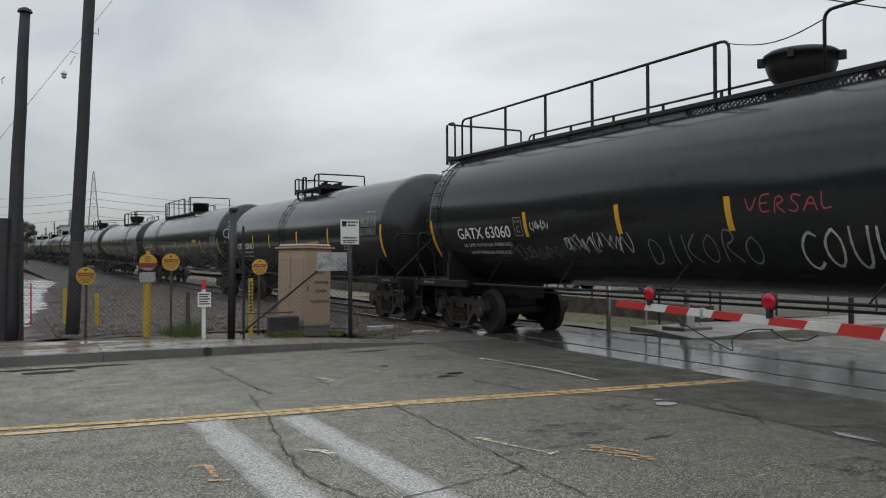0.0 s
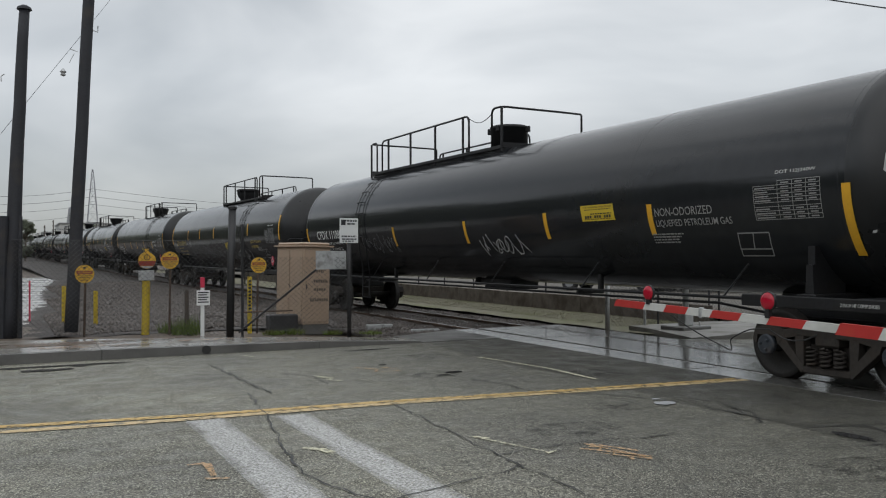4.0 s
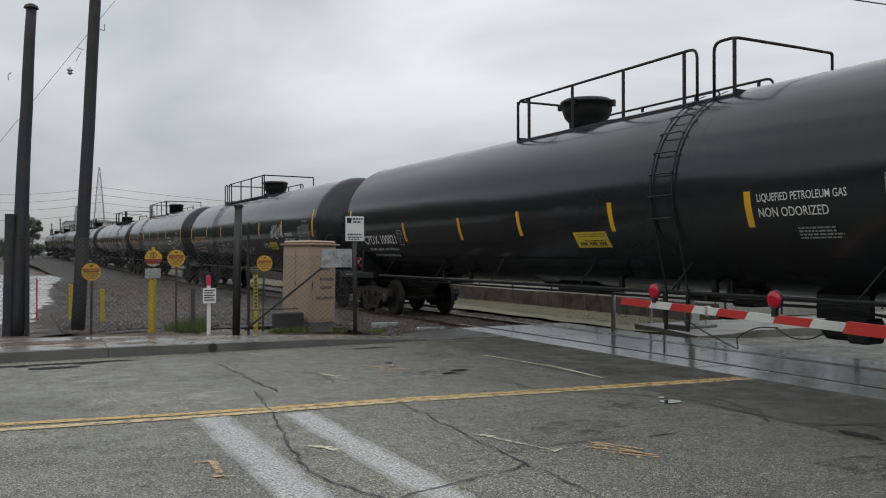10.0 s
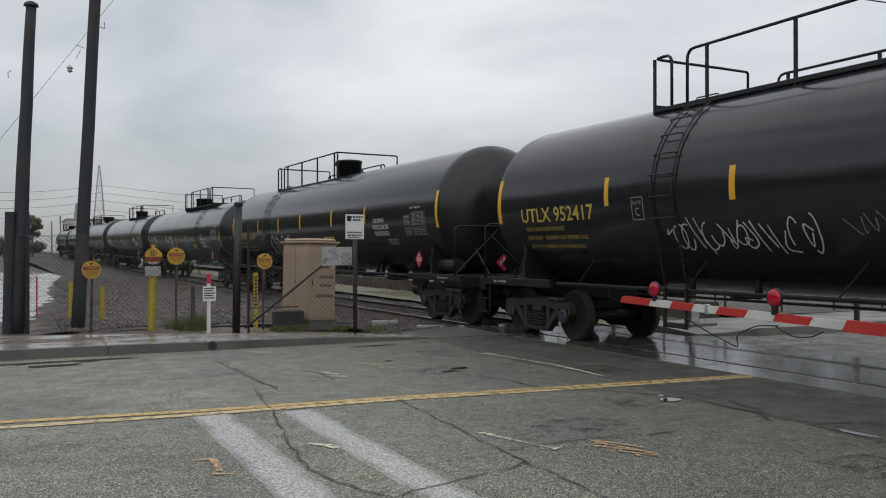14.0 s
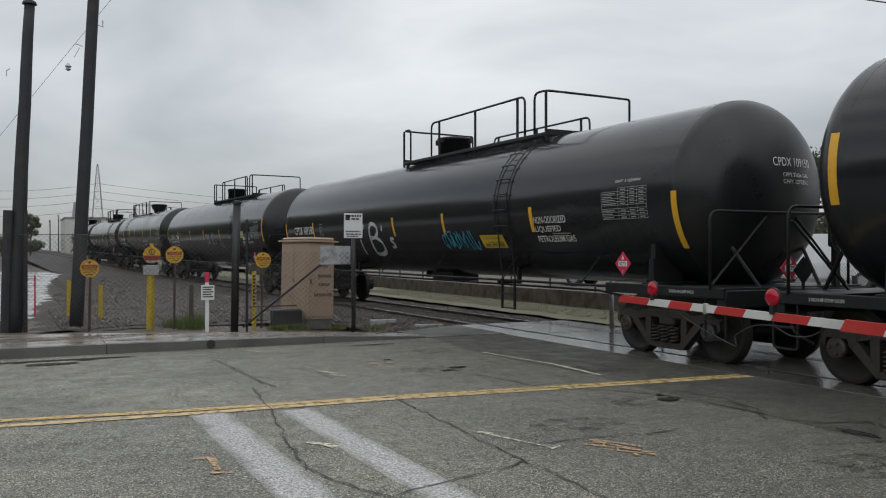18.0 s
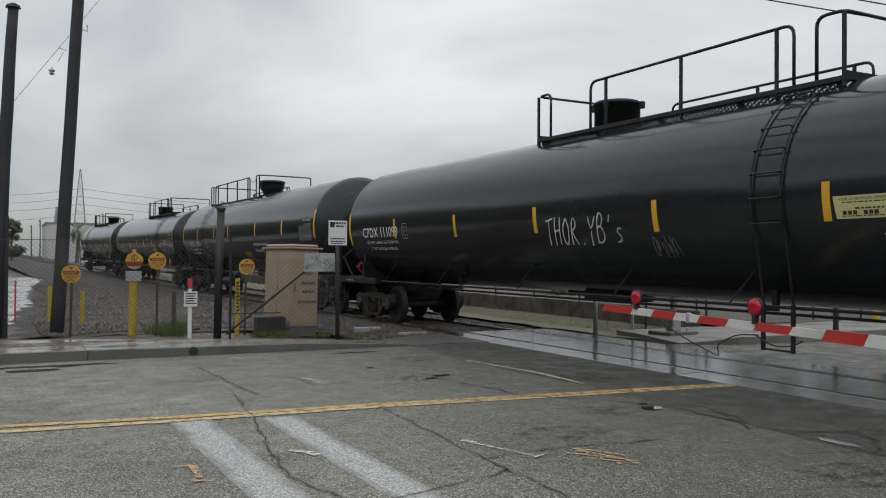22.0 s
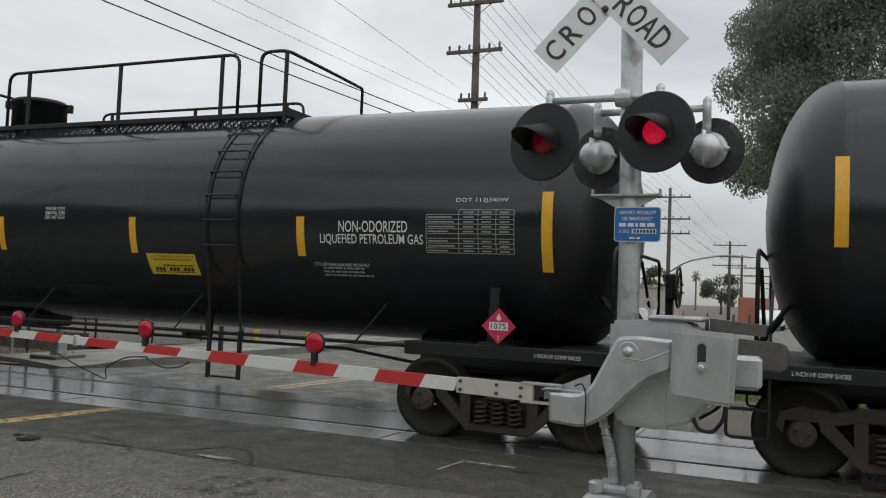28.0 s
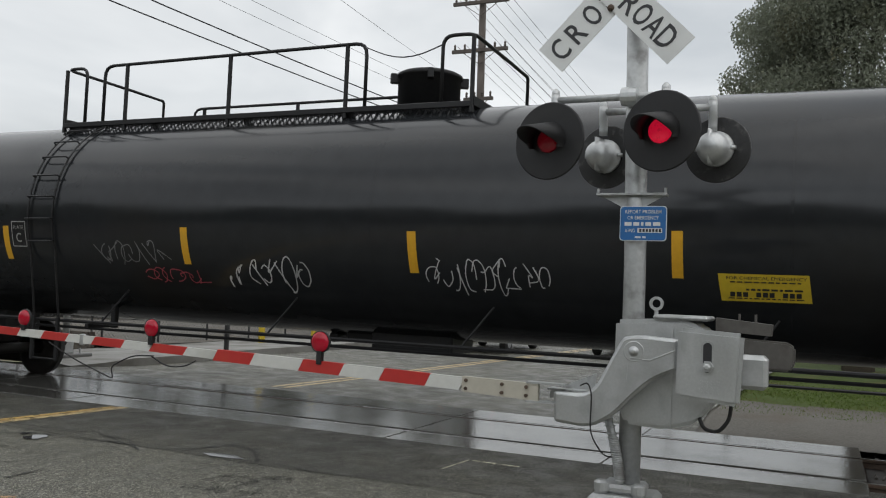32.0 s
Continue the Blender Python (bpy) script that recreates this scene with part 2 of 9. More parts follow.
M_TIE = mat("tie_wood", (0.075, 0.06, 0.048), 0.75, 0, 0.35, 18, 2, 0.4, 0.1, (0.035, 0.03, 0.026), 0.5)
M_TANK = mat("tank_black_paint", (0.0175, 0.0190, 0.0210), 0.15, 0, 0.30, 5, 0.55, 0.030, 0.05, (0.018, 0.017, 0.016), 0.55, 0.38)
nd, ln = M_TANK.node_tree.nodes, M_TANK.node_tree.links
gr_co, gr_xyz, gr_n, gr_add, gr_map = (nd.new("ShaderNode" + q) for q in ("TexCoord", "SeparateXYZ", "TexNoise", "Math", "MapRange"))
gr_n.inputs["Scale"].default_value, gr_n.inputs["Detail"].default_value = 1.8, 5.0
gr_add.operation, gr_add.inputs[1].default_value = "MULTIPLY_ADD", 0.7
gr_map.inputs["From Min"].default_value, gr_map.inputs["From Max"].default_value = 1.65, 2.35
gr_map.inputs["To Min"].default_value, gr_map.inputs["To Max"].default_value = 0.06, 0.40
ln.new(gr_co.outputs["Object"], gr_xyz.inputs["Vector"])
ln.new(gr_co.outputs["Object"], gr_n.inputs["Vector"])
ln.new(gr_n.outputs["Fac"], gr_add.inputs[0])
ln.new(gr_xyz.outputs["Z"], gr_add.inputs[2])
ln.new(gr_add.outputs["Value"], gr_map.inputs["Value"])
ln.new(gr_map.outputs["Result"], nd["Principled BSDF"].inputs["Specular IOR Level"])
M_HEAD = mat("tank_head_paint", (0.0125, 0.0130, 0.0138), 0.34, 0, 0.3, 6, 0.9, 0.04, 0.1, (0.016, 0.0155, 0.015), 0.52, 0.4)
M_BLACK = mat("black_fittings", (0.015, 0.015, 0.016), 0.46, 0.0, 0.35, 24, 2.0, 0.12, 0.12, (0.020, 0.018, 0.016), 0.60, 0.28)
M_TRUCK = mat("truck_cast_steel", (0.044, 0.038, 0.033), 0.68, 0.0, 0.4, 18, 2.2, 0.35, 0.12, (0.060, 0.045, 0.035), 0.52, 0.3)
M_WHEEL = mat("wheel_steel", (0.024, 0.022, 0.020), 0.62, 0.1, 0.35, 20, 2.0, 0.2, 0.15, (0.036, 0.028, 0.023), 0.55, 0.3)
M_TREAD = mat("wheel_tread", (0.30, 0.29, 0.28), 0.3, 0.9, 0.15, 30, 3, 0.05, 0.1)
M_CAP = mat("bearing_cap_blue", (0.050, 0.058, 0.070), 0.5, 0.3, 0.3, 20, 6, 0.2, 0.1, (0.10, 0.085, 0.075), 0.5)
M_CAP2 = mat("bearing_cap_grey", (0.055, 0.050, 0.047), 0.5, 0.3, 0.3, 20, 6, 0.2, 0.1, (0.06, 0.05, 0.045), 0.5)
M_YELLOW = mat("reflective_strip", (0.68, 0.36, 0.022), 0.4, 0, 0.12, 20, 2, 0.03, 0.08, (0.50, 0.29, 0.025), 0.55)
M_YCARD = mat("yellow_placard", (0.60, 0.43, 0.03), 0.45, 0, 0.12, 20, 2, 0.03, 0.08, (0.47, 0.34, 0.05), 0.55)
M_YPALE = mat("faded_placard", (0.55, 0.50, 0.22), 0.5, 0, 0.12, 20, 2, 0.03, 0.08)
M_OCARD = mat("amber_placard", (0.42, 0.22, 0.02), 0.45, 0, 0.12, 20, 2, 0.03, 0.08)
M_WHITE = mat("white_stencil", (0.62, 0.62, 0.60), 0.55, 0, 0.15, 26, 3, 0.0, 0.1, (0.42, 0.42, 0.41), 0.6)
M_GREYT = mat("faded_stencil", (0.26, 0.26, 0.255), 0.6, 0, 0.2, 26, 3, 0.0, 0.1, (0.2, 0.2, 0.2), 0.55)
M_YTEXT = mat("yellow_stencil", (0.45, 0.33, 0.06), 0.55, 0, 0.15, 26, 3, 0.0, 0.1)
M_SPRAY = mat("white_spray", (0.50, 0.50, 0.50), 0.6, 0, 0.25, 12, 2, 0.0, 0.1, (0.28, 0.28, 0.28), 0.5)
M_SPRAY2 = mat("grey_spray", (0.16, 0.16, 0.165), 0.6, 0, 0.25, 12, 2, 0.0, 0.1, (0.08, 0.08, 0.08), 0.5)
M_CYAN = mat("cyan_spray", (0.03, 0.27, 0.38), 0.6, 0, 0.25, 12, 2, 0.0, 0.1)
M_REDSP = mat("red_spray", (0.34, 0.05, 0.07), 0.6, 0, 0.25, 12, 2, 0.0, 0.1)
M_REDPL = mat("placard_red", (0.50, 0.025, 0.065), 0.4, 0, 0.1, 20, 4, 0.0, 0.08, (0.42, 0.035, 0.06), 0.6)
M_GALV = mat("galvanised_steel", (0.42, 0.43, 0.43), 0.45, 0.45, 0.22, 30, 7, 0.10, 0.12, (0.19, 0.185, 0.175), 0.52)
M_CAST = mat("silver_painted_casting", (0.50, 0.51, 0.51), 0.40, 0.7, 0.12, 60, 3.2, 0.10, 0.12, (0.33, 0.335, 0.33), 0.52)
M_WEIGHT = mat("weathered_plate", (0.115, 0.108, 0.10), 0.45, 0.4, 0.25, 24, 5, 0.12, 0.12, (0.07, 0.062, 0.055), 0.5)
M_SIGNW = mat("sign_white_sheeting", (0.66, 0.67, 0.66), 0.4, 0, 0.05, 20, 2, 0.02, 0.05, (0.55, 0.56, 0.55), 0.6)
M_LETTER = mat("sign_black_letter", (0.02, 0.02, 0.022), 0.45, 0, 0.1, 20, 2, 0.0, 0.05)
M_ARMW = mat("gate_arm_white", (0.60, 0.60, 0.57), 0.4, 0, 0.1, 20, 1.5, 0.05, 0.08, (0.44, 0.44, 0.40), 0.5)
M_ARMR = mat("gate_arm_red", (0.46, 0.032, 0.028), 0.4, 0, 0.15, 14, 2.5, 0.04, 0.08, (0.48, 0.08, 0.03), 0.62)
M_ARMM = mat("gate_arm_bare", (0.50, 0.47, 0.40), 0.45, 0.2, 0.12, 20, 2, 0.06, 0.08, (0.36, 0.33, 0.27), 0.5)
M_DISC = mat("signal_disc_black", (0.010, 0.010, 0.011), 0.55, 0, 0.25, 20, 3, 0.05, 0.12, (0.03, 0.029, 0.028), 0.55)
M_DISCB = mat("signal_disc_scuffed", (0.022, 0.022, 0.022), 0.45, 0, 0.6, 40, 16, 0.1, 0.12, (0.14, 0.135, 0.13), 0.58)
M_LENS = mat("signal_lens_dark", (0.16, 0.012, 0.016), 0.25, 0, 0.2, 60, 6, 0.1, 0.05)
M_LIT = mat("signal_lens_lit", (0.80, 0.010, 0.05), 0.15, 0, 0.5, 70, 14, 0.1, 0.05, (0.35, 0.004, 0.015), 0.5, emit=0.36)
M_DIM = mat("signal_lens_dim", (0.20, 0.004, 0.012), 0.3, 0, 0.4, 70, 14, 0.1, 0.05, emit=0.10)
M_ARML = mat("arm_lamp_red", (0.34, 0.004, 0.02), 0.18, 0, 0.2, 40, 9, 0.03, 0.05, (0.26, 0.004, 0.012), 0.5, emit=0.08)
M_BLUE = mat("sign_blue", (0.02, 0.13, 0.36), 0.35, 0, 0.06, 20, 3, 0.0, 0.05)
M_POLE = mat("creosote_pole", (0.022, 0.023, 0.028), 0.7, 0, 0.4, 26, 2.0, 0.35, 0.1, (0.05, 0.044, 0.04), 0.55)
M_UPOLE = mat("weathered_pole", (0.085, 0.07, 0.06), 0.75, 0, 0.3, 30, 1.5, 0.3, 0.1, (0.13, 0.11, 0.095), 0.5)
M_BEIGE = mat("beige_enamel", (0.37, 0.275, 0.20), 0.45, 0, 0.08, 20, 1.6, 0.05, 0.1, (0.36, 0.26, 0.185), 0.55)
M_YPOST = mat("yellow_marker", (0.50, 0.36, 0.02), 0.5, 0, 0.12, 20, 3, 0.05, 0.1, (0.36, 0.26, 0.04), 0.55)
M_OSIGN = mat("orange_sign", (0.66, 0.38, 0.03), 0.45, 0, 0.1, 20, 3, 0.0, 0.1)
M_REDSIGN = mat("sign_red_band", (0.26, 0.035, 0.025), 0.5, 0, 0.1, 20, 3, 0.0, 0.1)
M_FENCE = mat("chain_link_wire", (0.075, 0.075, 0.075), 0.45, 0.6, 0.15, 20, 2, 0.0, 0.1)
M_PIPE = mat("black_pipe_fence", (0.02, 0.02, 0.021), 0.5, 0, 0.3, 20, 2, 0.1, 0.1)
M_WALL = mat("block_wall", (0.105, 0.088, 0.070), 0.8, 0, 0.5, 7, 2.2, 0.3, 0.1, (0.055, 0.04, 0.03), 0.44)
M_BLDG = mat("pale_building", (0.50, 0.50, 0.48), 0.6, 0, 0.08, 4, 0.2, 0.05, 0.1, (0.42, 0.42, 0.40), 0.5)
M_BLDG2 = mat("tan_building", (0.36, 0.33, 0.29), 0.65, 0, 0.1, 4, 0.2, 0.05, 0.1, (0.28, 0.26, 0.23), 0.5)
M_ROOF = mat("grey_roof", (0.22, 0.22, 0.22), 0.6, 0, 0.15, 5, 0.4, 0.1, 0.1)
M_GLASSD = mat("dark_window", (0.03, 0.035, 0.04), 0.12, 0, 0.1, 5, 1, 0.0, 0.05)
M_LEAF = mat("eucalyptus_leaf", (0.22, 0.24, 0.18), 0.45, 0, 0.45, 9, 0.9, 0.0, 0.1, (0.18, 0.16, 0.09), 0.56)
M_LEAF2 = mat("grey_green_leaf", (0.10, 0.115, 0.075), 0.6, 0, 0.3, 9, 1.2, 0.0, 0.1)
for m in (M_LEAF, M_LEAF2, M_GREEN):
    nd, ln = m.node_tree.nodes, m.node_tree.links
    tl, mx = nd.new("ShaderNodeBsdfTranslucent"), nd.new("ShaderNodeMixShader")
    mx.inputs[0].default_value = 0.50
    ln.new(nd["Principled BSDF"].inputs["Base Color"].links[0].from_socket, tl.inputs["Color"])
    ln.new(nd["Principled BSDF"].outputs["BSDF"], mx.inputs[1])
    ln.new(tl.outputs["BSDF"], mx.inputs[2])
    ln.new(mx.outputs["Shader"], nd["Material Output"].inputs["Surface"])
M_BARK = mat("bark", (0.13, 0.105, 0.085), 0.8, 0, 0.3, 20, 1.5, 0.4, 0.1, (0.07, 0.057, 0.047), 0.5)
M_LATTICE = mat("tower_steel", (0.30, 0.31, 0.33), 0.6, 0.2, 0.1, 4, 0.5, 0.0, 0.1)
M_WIRE = mat("wire", (0.04, 0.042, 0.046), 0.6, 0.2, 0.1, 4, 0.5, 0.0, 0.1)
M_CARW = mat("car_white", (0.68, 0.69, 0.70), 0.25, 0, 0.03, 4, 0.5, 0.0, 0.05)
M_CARG = mat("car_silver", (0.36, 0.37, 0.39), 0.28, 0.4, 0.03, 4, 0.5, 0.0, 0.05)
M_CARD = mat("car_dark", (0.03, 0.032, 0.036), 0.25, 0, 0.03, 4, 0.5, 0.0, 0.05)
M_TYRE = mat("tyre", (0.02, 0.02, 0.02), 0.8, 0, 0.2, 30, 3, 0.1, 0.1)
M_YLINE = worn_paint("yellow_line_paint", (0.54, 0.36, 0.12), 0.445, 9.0)
M_YLINE2 = worn_paint("yellow_line_faded", (0.56, 0.42, 0.22), 0.43, 9.0)
M_WLINE = worn_paint("white_line_paint", (0.68, 0.68, 0.67), 0.50, 46.0, True, 0.15)
M_MARK = worn_paint("utility_mark_white", (0.60, 0.58, 0.42), 0.46, 18.0)
M_MARKO = worn_paint("utility_mark_orange", (0.52, 0.33, 0.17), 0.475, 20.0)
M_STAIN = worn_paint("oil_stain", (0.03, 0.029, 0.027), 0.60, 4.5, True, 0.12)
M_MUD = worn_paint("mud_film", (0.13, 0.085, 0.055), 0.50, 3.5, False, 0.10)
M_MUD2 = worn_paint("clay_film", (0.33, 0.21, 0.13), 0.54, 4.5, False, 0.10)
M_CRACK = mat("crack_filler", (0.022, 0.022, 0.022), 0.55, 0, 0.3, 40, 3, 0.2, 0.1)
M_PUDDLE = mat("standing_water", (0.045, 0.045, 0.045), 0.04, 0, 0.1, 20, 2, 0.0, 0.03)


# ---- mesh helpers ----
def finish(bm, name, smooth=False):
    me = bpy.data.meshes.new(name)
    if smooth:
        for f in bm.faces:
            f.smooth = True
    bm.to_mesh(me)
    bm.free()
    return me


def put(name, me, parent=None, at=None, material=None, label=""):
    ob = new(name, me)
    if material is not None and not me.materials:
        me.materials.append(material)
    if parent is not None:
        ob.parent = parent
    if at is not None:
        ob.matrix_basis = at
    if label:
        ob["label"] = label
    return ob


def part(name, bm, material, parent, label="", smooth=False, at=None):
    return put(name, finish(bm, name, smooth), parent, at, material, label)


def thing(name, label, category, group="", kind="", at=None):
    ob = new(name)
    ob.empty_display_size = 0.2
    if at is not None:
        ob.matrix_basis = at
    return tagged(ob, label, category, group, kind)


def B():
    return bmesh.new()


def box(bm, x0, x1, y0, y1, z0, z1, bev=0.0, m=None):
    r = bmesh.ops.create_cube(bm, size=1.0)
    vs = r["verts"]
    for v in vs:
        v.co = Vector((x0 + (v.co.x + 0.5) * (x1 - x0), y0 + (v.co.y + 0.5) * (y1 - y0), z0 + (v.co.z + 0.5) * (z1 - z0)))
    if bev:
        es = list({e for v in vs for e in v.link_edges})
        g = bmesh.ops.bevel(bm, geom=es, offset=bev, segments=1, affect="EDGES")
        vs = list({v for v in g["verts"]} | {v for v in vs if v.is_valid})
    if m is not None:
        for v in vs:
            v.co = m @ v.co
    return bm


def ring(bm, c, ax1, ax2, r, n):
    return [bm.verts.new(c + ax1 * (r * math.cos(2 * math.pi * i / n)) + ax2 * (r * math.sin(2 * math.pi * i / n))) for i in range(n)]


def tube(bm, pts, r, n=8, caps=True, r1=None):
    """A round bar along points; r1: its radius at the far end."""
    pts = [Vector(p) for p in pts]
    k = len(pts)
    d0 = (pts[1] - pts[0]).normalized()
    ax1 = d0.orthogonal().normalized()
    rings = []
    for i, p in enumerate(pts):
        d = ((pts[min(i + 1, k - 1)] - pts[i]).normalized() + (pts[i] - pts[max(i - 1, 0)]).normalized())
        d = d.normalized() if d.length > 1e-6 else d0
        ax1 = (ax1 - d * ax1.dot(d)).normalized()
        rr = r if r1 is None else r + (r1 - r) * i / (k - 1)
        rings.append(ring(bm, p, ax1, d.cross(ax1), rr, n))
    for a, b in zip(rings, rings[1:]):
        for i in range(n):
            bm.faces.new((a[i], a[(i + 1) % n], b[(i + 1) % n], b[i]))
    if caps:
        bm.faces.new(rings[0][::-1])
        bm.faces.new(rings[-1])
    return bm


def bend(pts, rad=0.12, steps=4):
    """Rounds the corners of a line of points."""
    pts = [Vector(p) for p in pts]
    out = [pts[0]]
    for a, b, c in zip(pts, pts[1:], pts[2:]):
        r1 = min(rad, (a - b).length * 0.45, (c - b).length * 0.45)
        p, q = b + (a - b).normalized() * r1, b + (c - b).normalized() * r1
        for i in range(steps + 1):
            t = i / steps
            out.append(p * (1 - t) ** 2 + b * (2 * t * (1 - t)) + q * t * t)
    out.append(pts[-1])
    return out


def lathe(bm, prof, n, axis="Z", at=(0, 0, 0), close=True):
    """Turns (radius, height) pairs about an axis."""
    at = Vector(at)
    ax = {"X": (Vector((0, 1, 0)), Vector((0, 0, 1)), Vector((1, 0, 0))), "Y": (Vector((0, 0, 1)), Vector((1, 0, 0)), Vector((0, 1, 0))), "Z": (Vector((1, 0, 0)), Vector((0, 1, 0)), Vector((0, 0, 1)))}[axis]
    rings = [ring(bm, at + ax[2] * h, ax[0], ax[1], max(r, 1e-4), n) for r, h in prof]
    for a, b in zip(rings, rings[1:]):
        for i in range(n):
            bm.faces.new((a[i], a[(i + 1) % n], b[(i + 1) % n], b[i]))
    if close:
        bm.faces.new(rings[0][::-1])
        bm.faces.new(rings[-1])
    return bm


def prism(bm, outline, lo, hi, axis="X", m=None):
    """An outline of 2D points given thickness along an axis (X: points are y, z; Y: x, z; Z: x, y)."""
    f = {"X": lambda a, b, h: Vector((h, a, b)), "Y": lambda a, b, h: Vector((a, h, b)), "Z": lambda a, b, h: Vector((a, b, h))}[axis]
    v0 = [bm.verts.new(f(a, b, lo)) for a, b in outline]
    v1 = [bm.verts.new(f(a, b, hi)) for a, b in outline]
    n = len(outline)
    fs = [bm.faces.new(v0), bm.faces.new(v1[::-1])]
    for i in range(n):
        fs.append(bm.faces.new((v0[i], v1[i], v1[(i + 1) % n], v0[(i + 1) % n])))
    bmesh.ops.recalc_face_normals(bm, faces=fs)
    if m is not None:
        for v in v0 + v1:
            v.co = m @ v.co
    return bm


def sheet(bm, outline, z):
    """A flat patch on the ground."""
    f = bm.faces.new([bm.verts.new((x, y, z)) for x, y in outline])
    f.normal_update()
    if f.normal.z < 0:
        f.normal_flip()
    return bm


def ribbon(bm, pts, w, z, rnd=None, jag=0.0):
    """A thin line on the ground; jag: how far it wanders."""
    pts = [Vector((*p, 0)) for p in pts]
    fine = []
    for a, b in zip(pts, pts[1:]):
        k = max(1, int((b - a).length / 0.12)) if jag else 1
        for i in range(k):
            p = a.lerp(b, i / k)
            fine.append(p + Vector((rnd.uniform(-jag, jag), rnd.uniform(-jag, jag), 0)) if jag and i else p)
    fine.append(pts[-1])
    prev = None
    for i, p in enumerate(fine):
        d = (fine[min(i + 1, len(fine) - 1)] - fine[max(i - 1, 0)]).normalized()
        nrm = Vector((-d.y, d.x, 0)) * (w * (rnd.uniform(0.35, 1.3) if rnd else 1.0) / 2)
        cur = (bm.verts.new((p.x + nrm.x, p.y + nrm.y, z)), bm.verts.new((p.x - nrm.x, p.y - nrm.y, z)))
        if prev:
            bm.faces.new((prev[0], prev[1], cur[1], cur[0]))
        prev = cur
    return bm


def letters(text, height, width=None, bold=0.0):
    """Flat lettering as a mesh of its own, centred: x to the right, y up."""
    cu = bpy.data.curves.new("lettering", "FONT")
    cu.body, cu.size, cu.align_x, cu.align_y, cu.resolution_u, cu.offset = text, 1.0, "CENTER", "CENTER", 3, bold
    ob = bpy.data.objects.new("lettering", cu)
    me = bpy.data.meshes.new_from_object(ob)
    bpy.data.objects.remove(ob)
    bpy.data.curves.remove(cu)
    co = np.empty(len(me.vertices) * 3, dtype=np.float32)
    me.vertices.foreach_get("co", co)
    co = co.reshape(-1, 3)
    lo, hi = co.min(0), co.max(0)
    co -= (lo + hi) / 2
    sy = height / max(hi[1] - lo[1], 1e-6)
    sx = width / max(hi[0] - lo[0], 1e-6) if width else sy
    co[:, 0] *= sx
    co[:, 1] *= sy
    me.vertices.foreach_set("co", co.ravel())
    return me


# ---- ground, road, track ----
def flat(name, outline, z, material, label, category="", kind="structure"):
    bm = B()
    sheet(bm, outline, z)
    return tagged(put(name, finish(bm, name), None, None, material), label, category or name, kind=kind)


def slab(name, x0, x1, y0, y1, z0, z1, material, label, category, bev=0.0):
    bm = B()
    box(bm, x0, x1, y0, y1, z0, z1, bev)
    return tagged(put(name, finish(bm, name), None, None, material), label, category, kind="structure")


R7 = random.Random(7)


def gridded(name, x0, x1, y0, y1, step, height, material, label, category, shift=None):
    """Uneven ground over a rectangle; height(x, y) gives its level, shift(y) moves it to the left."""
    nx, ny = max(1, int((x1 - x0) / step)), max(1, int((y1 - y0) / step))
    vs = [(x0 + (x1 - x0) * i / nx, y0 + (y1 - y0) * j / ny) for j in range(ny + 1) for i in range(nx + 1)]
    if shift:
        vs = [(x - shift(y), y) for x, y in vs]
    fs = [(j * (nx + 1) + i, j * (nx + 1) + i + 1, (j + 1) * (nx + 1) + i + 1, (j + 1) * (nx + 1) + i) for j in range(ny) for i in range(nx)]
    me = bpy.data.meshes.new(name)
    me.from_pydata([(x, y, height(x, y)) for x, y in vs], [], fs)
    for p in me.polygons:
        p.use_smooth = True
    return tagged(put(name, me, None, None, material), label, category, kind="structure")


flat("ground", [(-2500, -2500), (2500, -2500), (2500, 2500), (-2500, 2500)], -0.26, M_DIRT, "bare wet earth that reaches the horizon", "ground")
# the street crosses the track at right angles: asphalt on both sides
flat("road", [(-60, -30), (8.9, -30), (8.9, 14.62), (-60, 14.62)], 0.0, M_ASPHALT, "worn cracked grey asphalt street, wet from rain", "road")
flat("road_patch", [(7.02, 14.55), (6.76, 12.6), (6.74, 11.0), (6.88, 9.3), (6.76, 8.0), (6.72, 6.3), (6.66, 4.6), (6.75, 2.9), (6.7, 0.5), (6.72, -4), (8.85, -4), (8.72, 14.55)], 0.004, M_ASPHALT2, "newer dark asphalt strip along the crossing", "road")
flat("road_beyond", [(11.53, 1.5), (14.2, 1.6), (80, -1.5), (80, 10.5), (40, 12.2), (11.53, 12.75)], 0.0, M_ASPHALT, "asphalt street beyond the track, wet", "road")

# the line of the track: nearly straight over the street, then it bears off to the left and climbs a little
def ease(q):
    """Runs from level to a slope of one between q = 0 and q = 1."""
    q0 = max(0.0, min(1.0, q))
    return q0 ** 3 - q0 ** 4 / 2 + max(0.0, q - 1.0)


def swing(y):
    """How far the track's centre lies to the left of TRACK_X."""
    return -0.07 + 0.0035 * y + 0.024 * 25 * ease((y - 5) / 25)


def rise(y):
    """The level of the rails."""
    return 0.009 * 35 * ease((y - 25) / 35)


def along(bm):
    """Lays a mesh that is built on a straight level line along the track."""
    for v in bm.verts:
        y = v.co.y
        v.co.x -= swing(y)
        v.co.z += rise(y)
    return bm


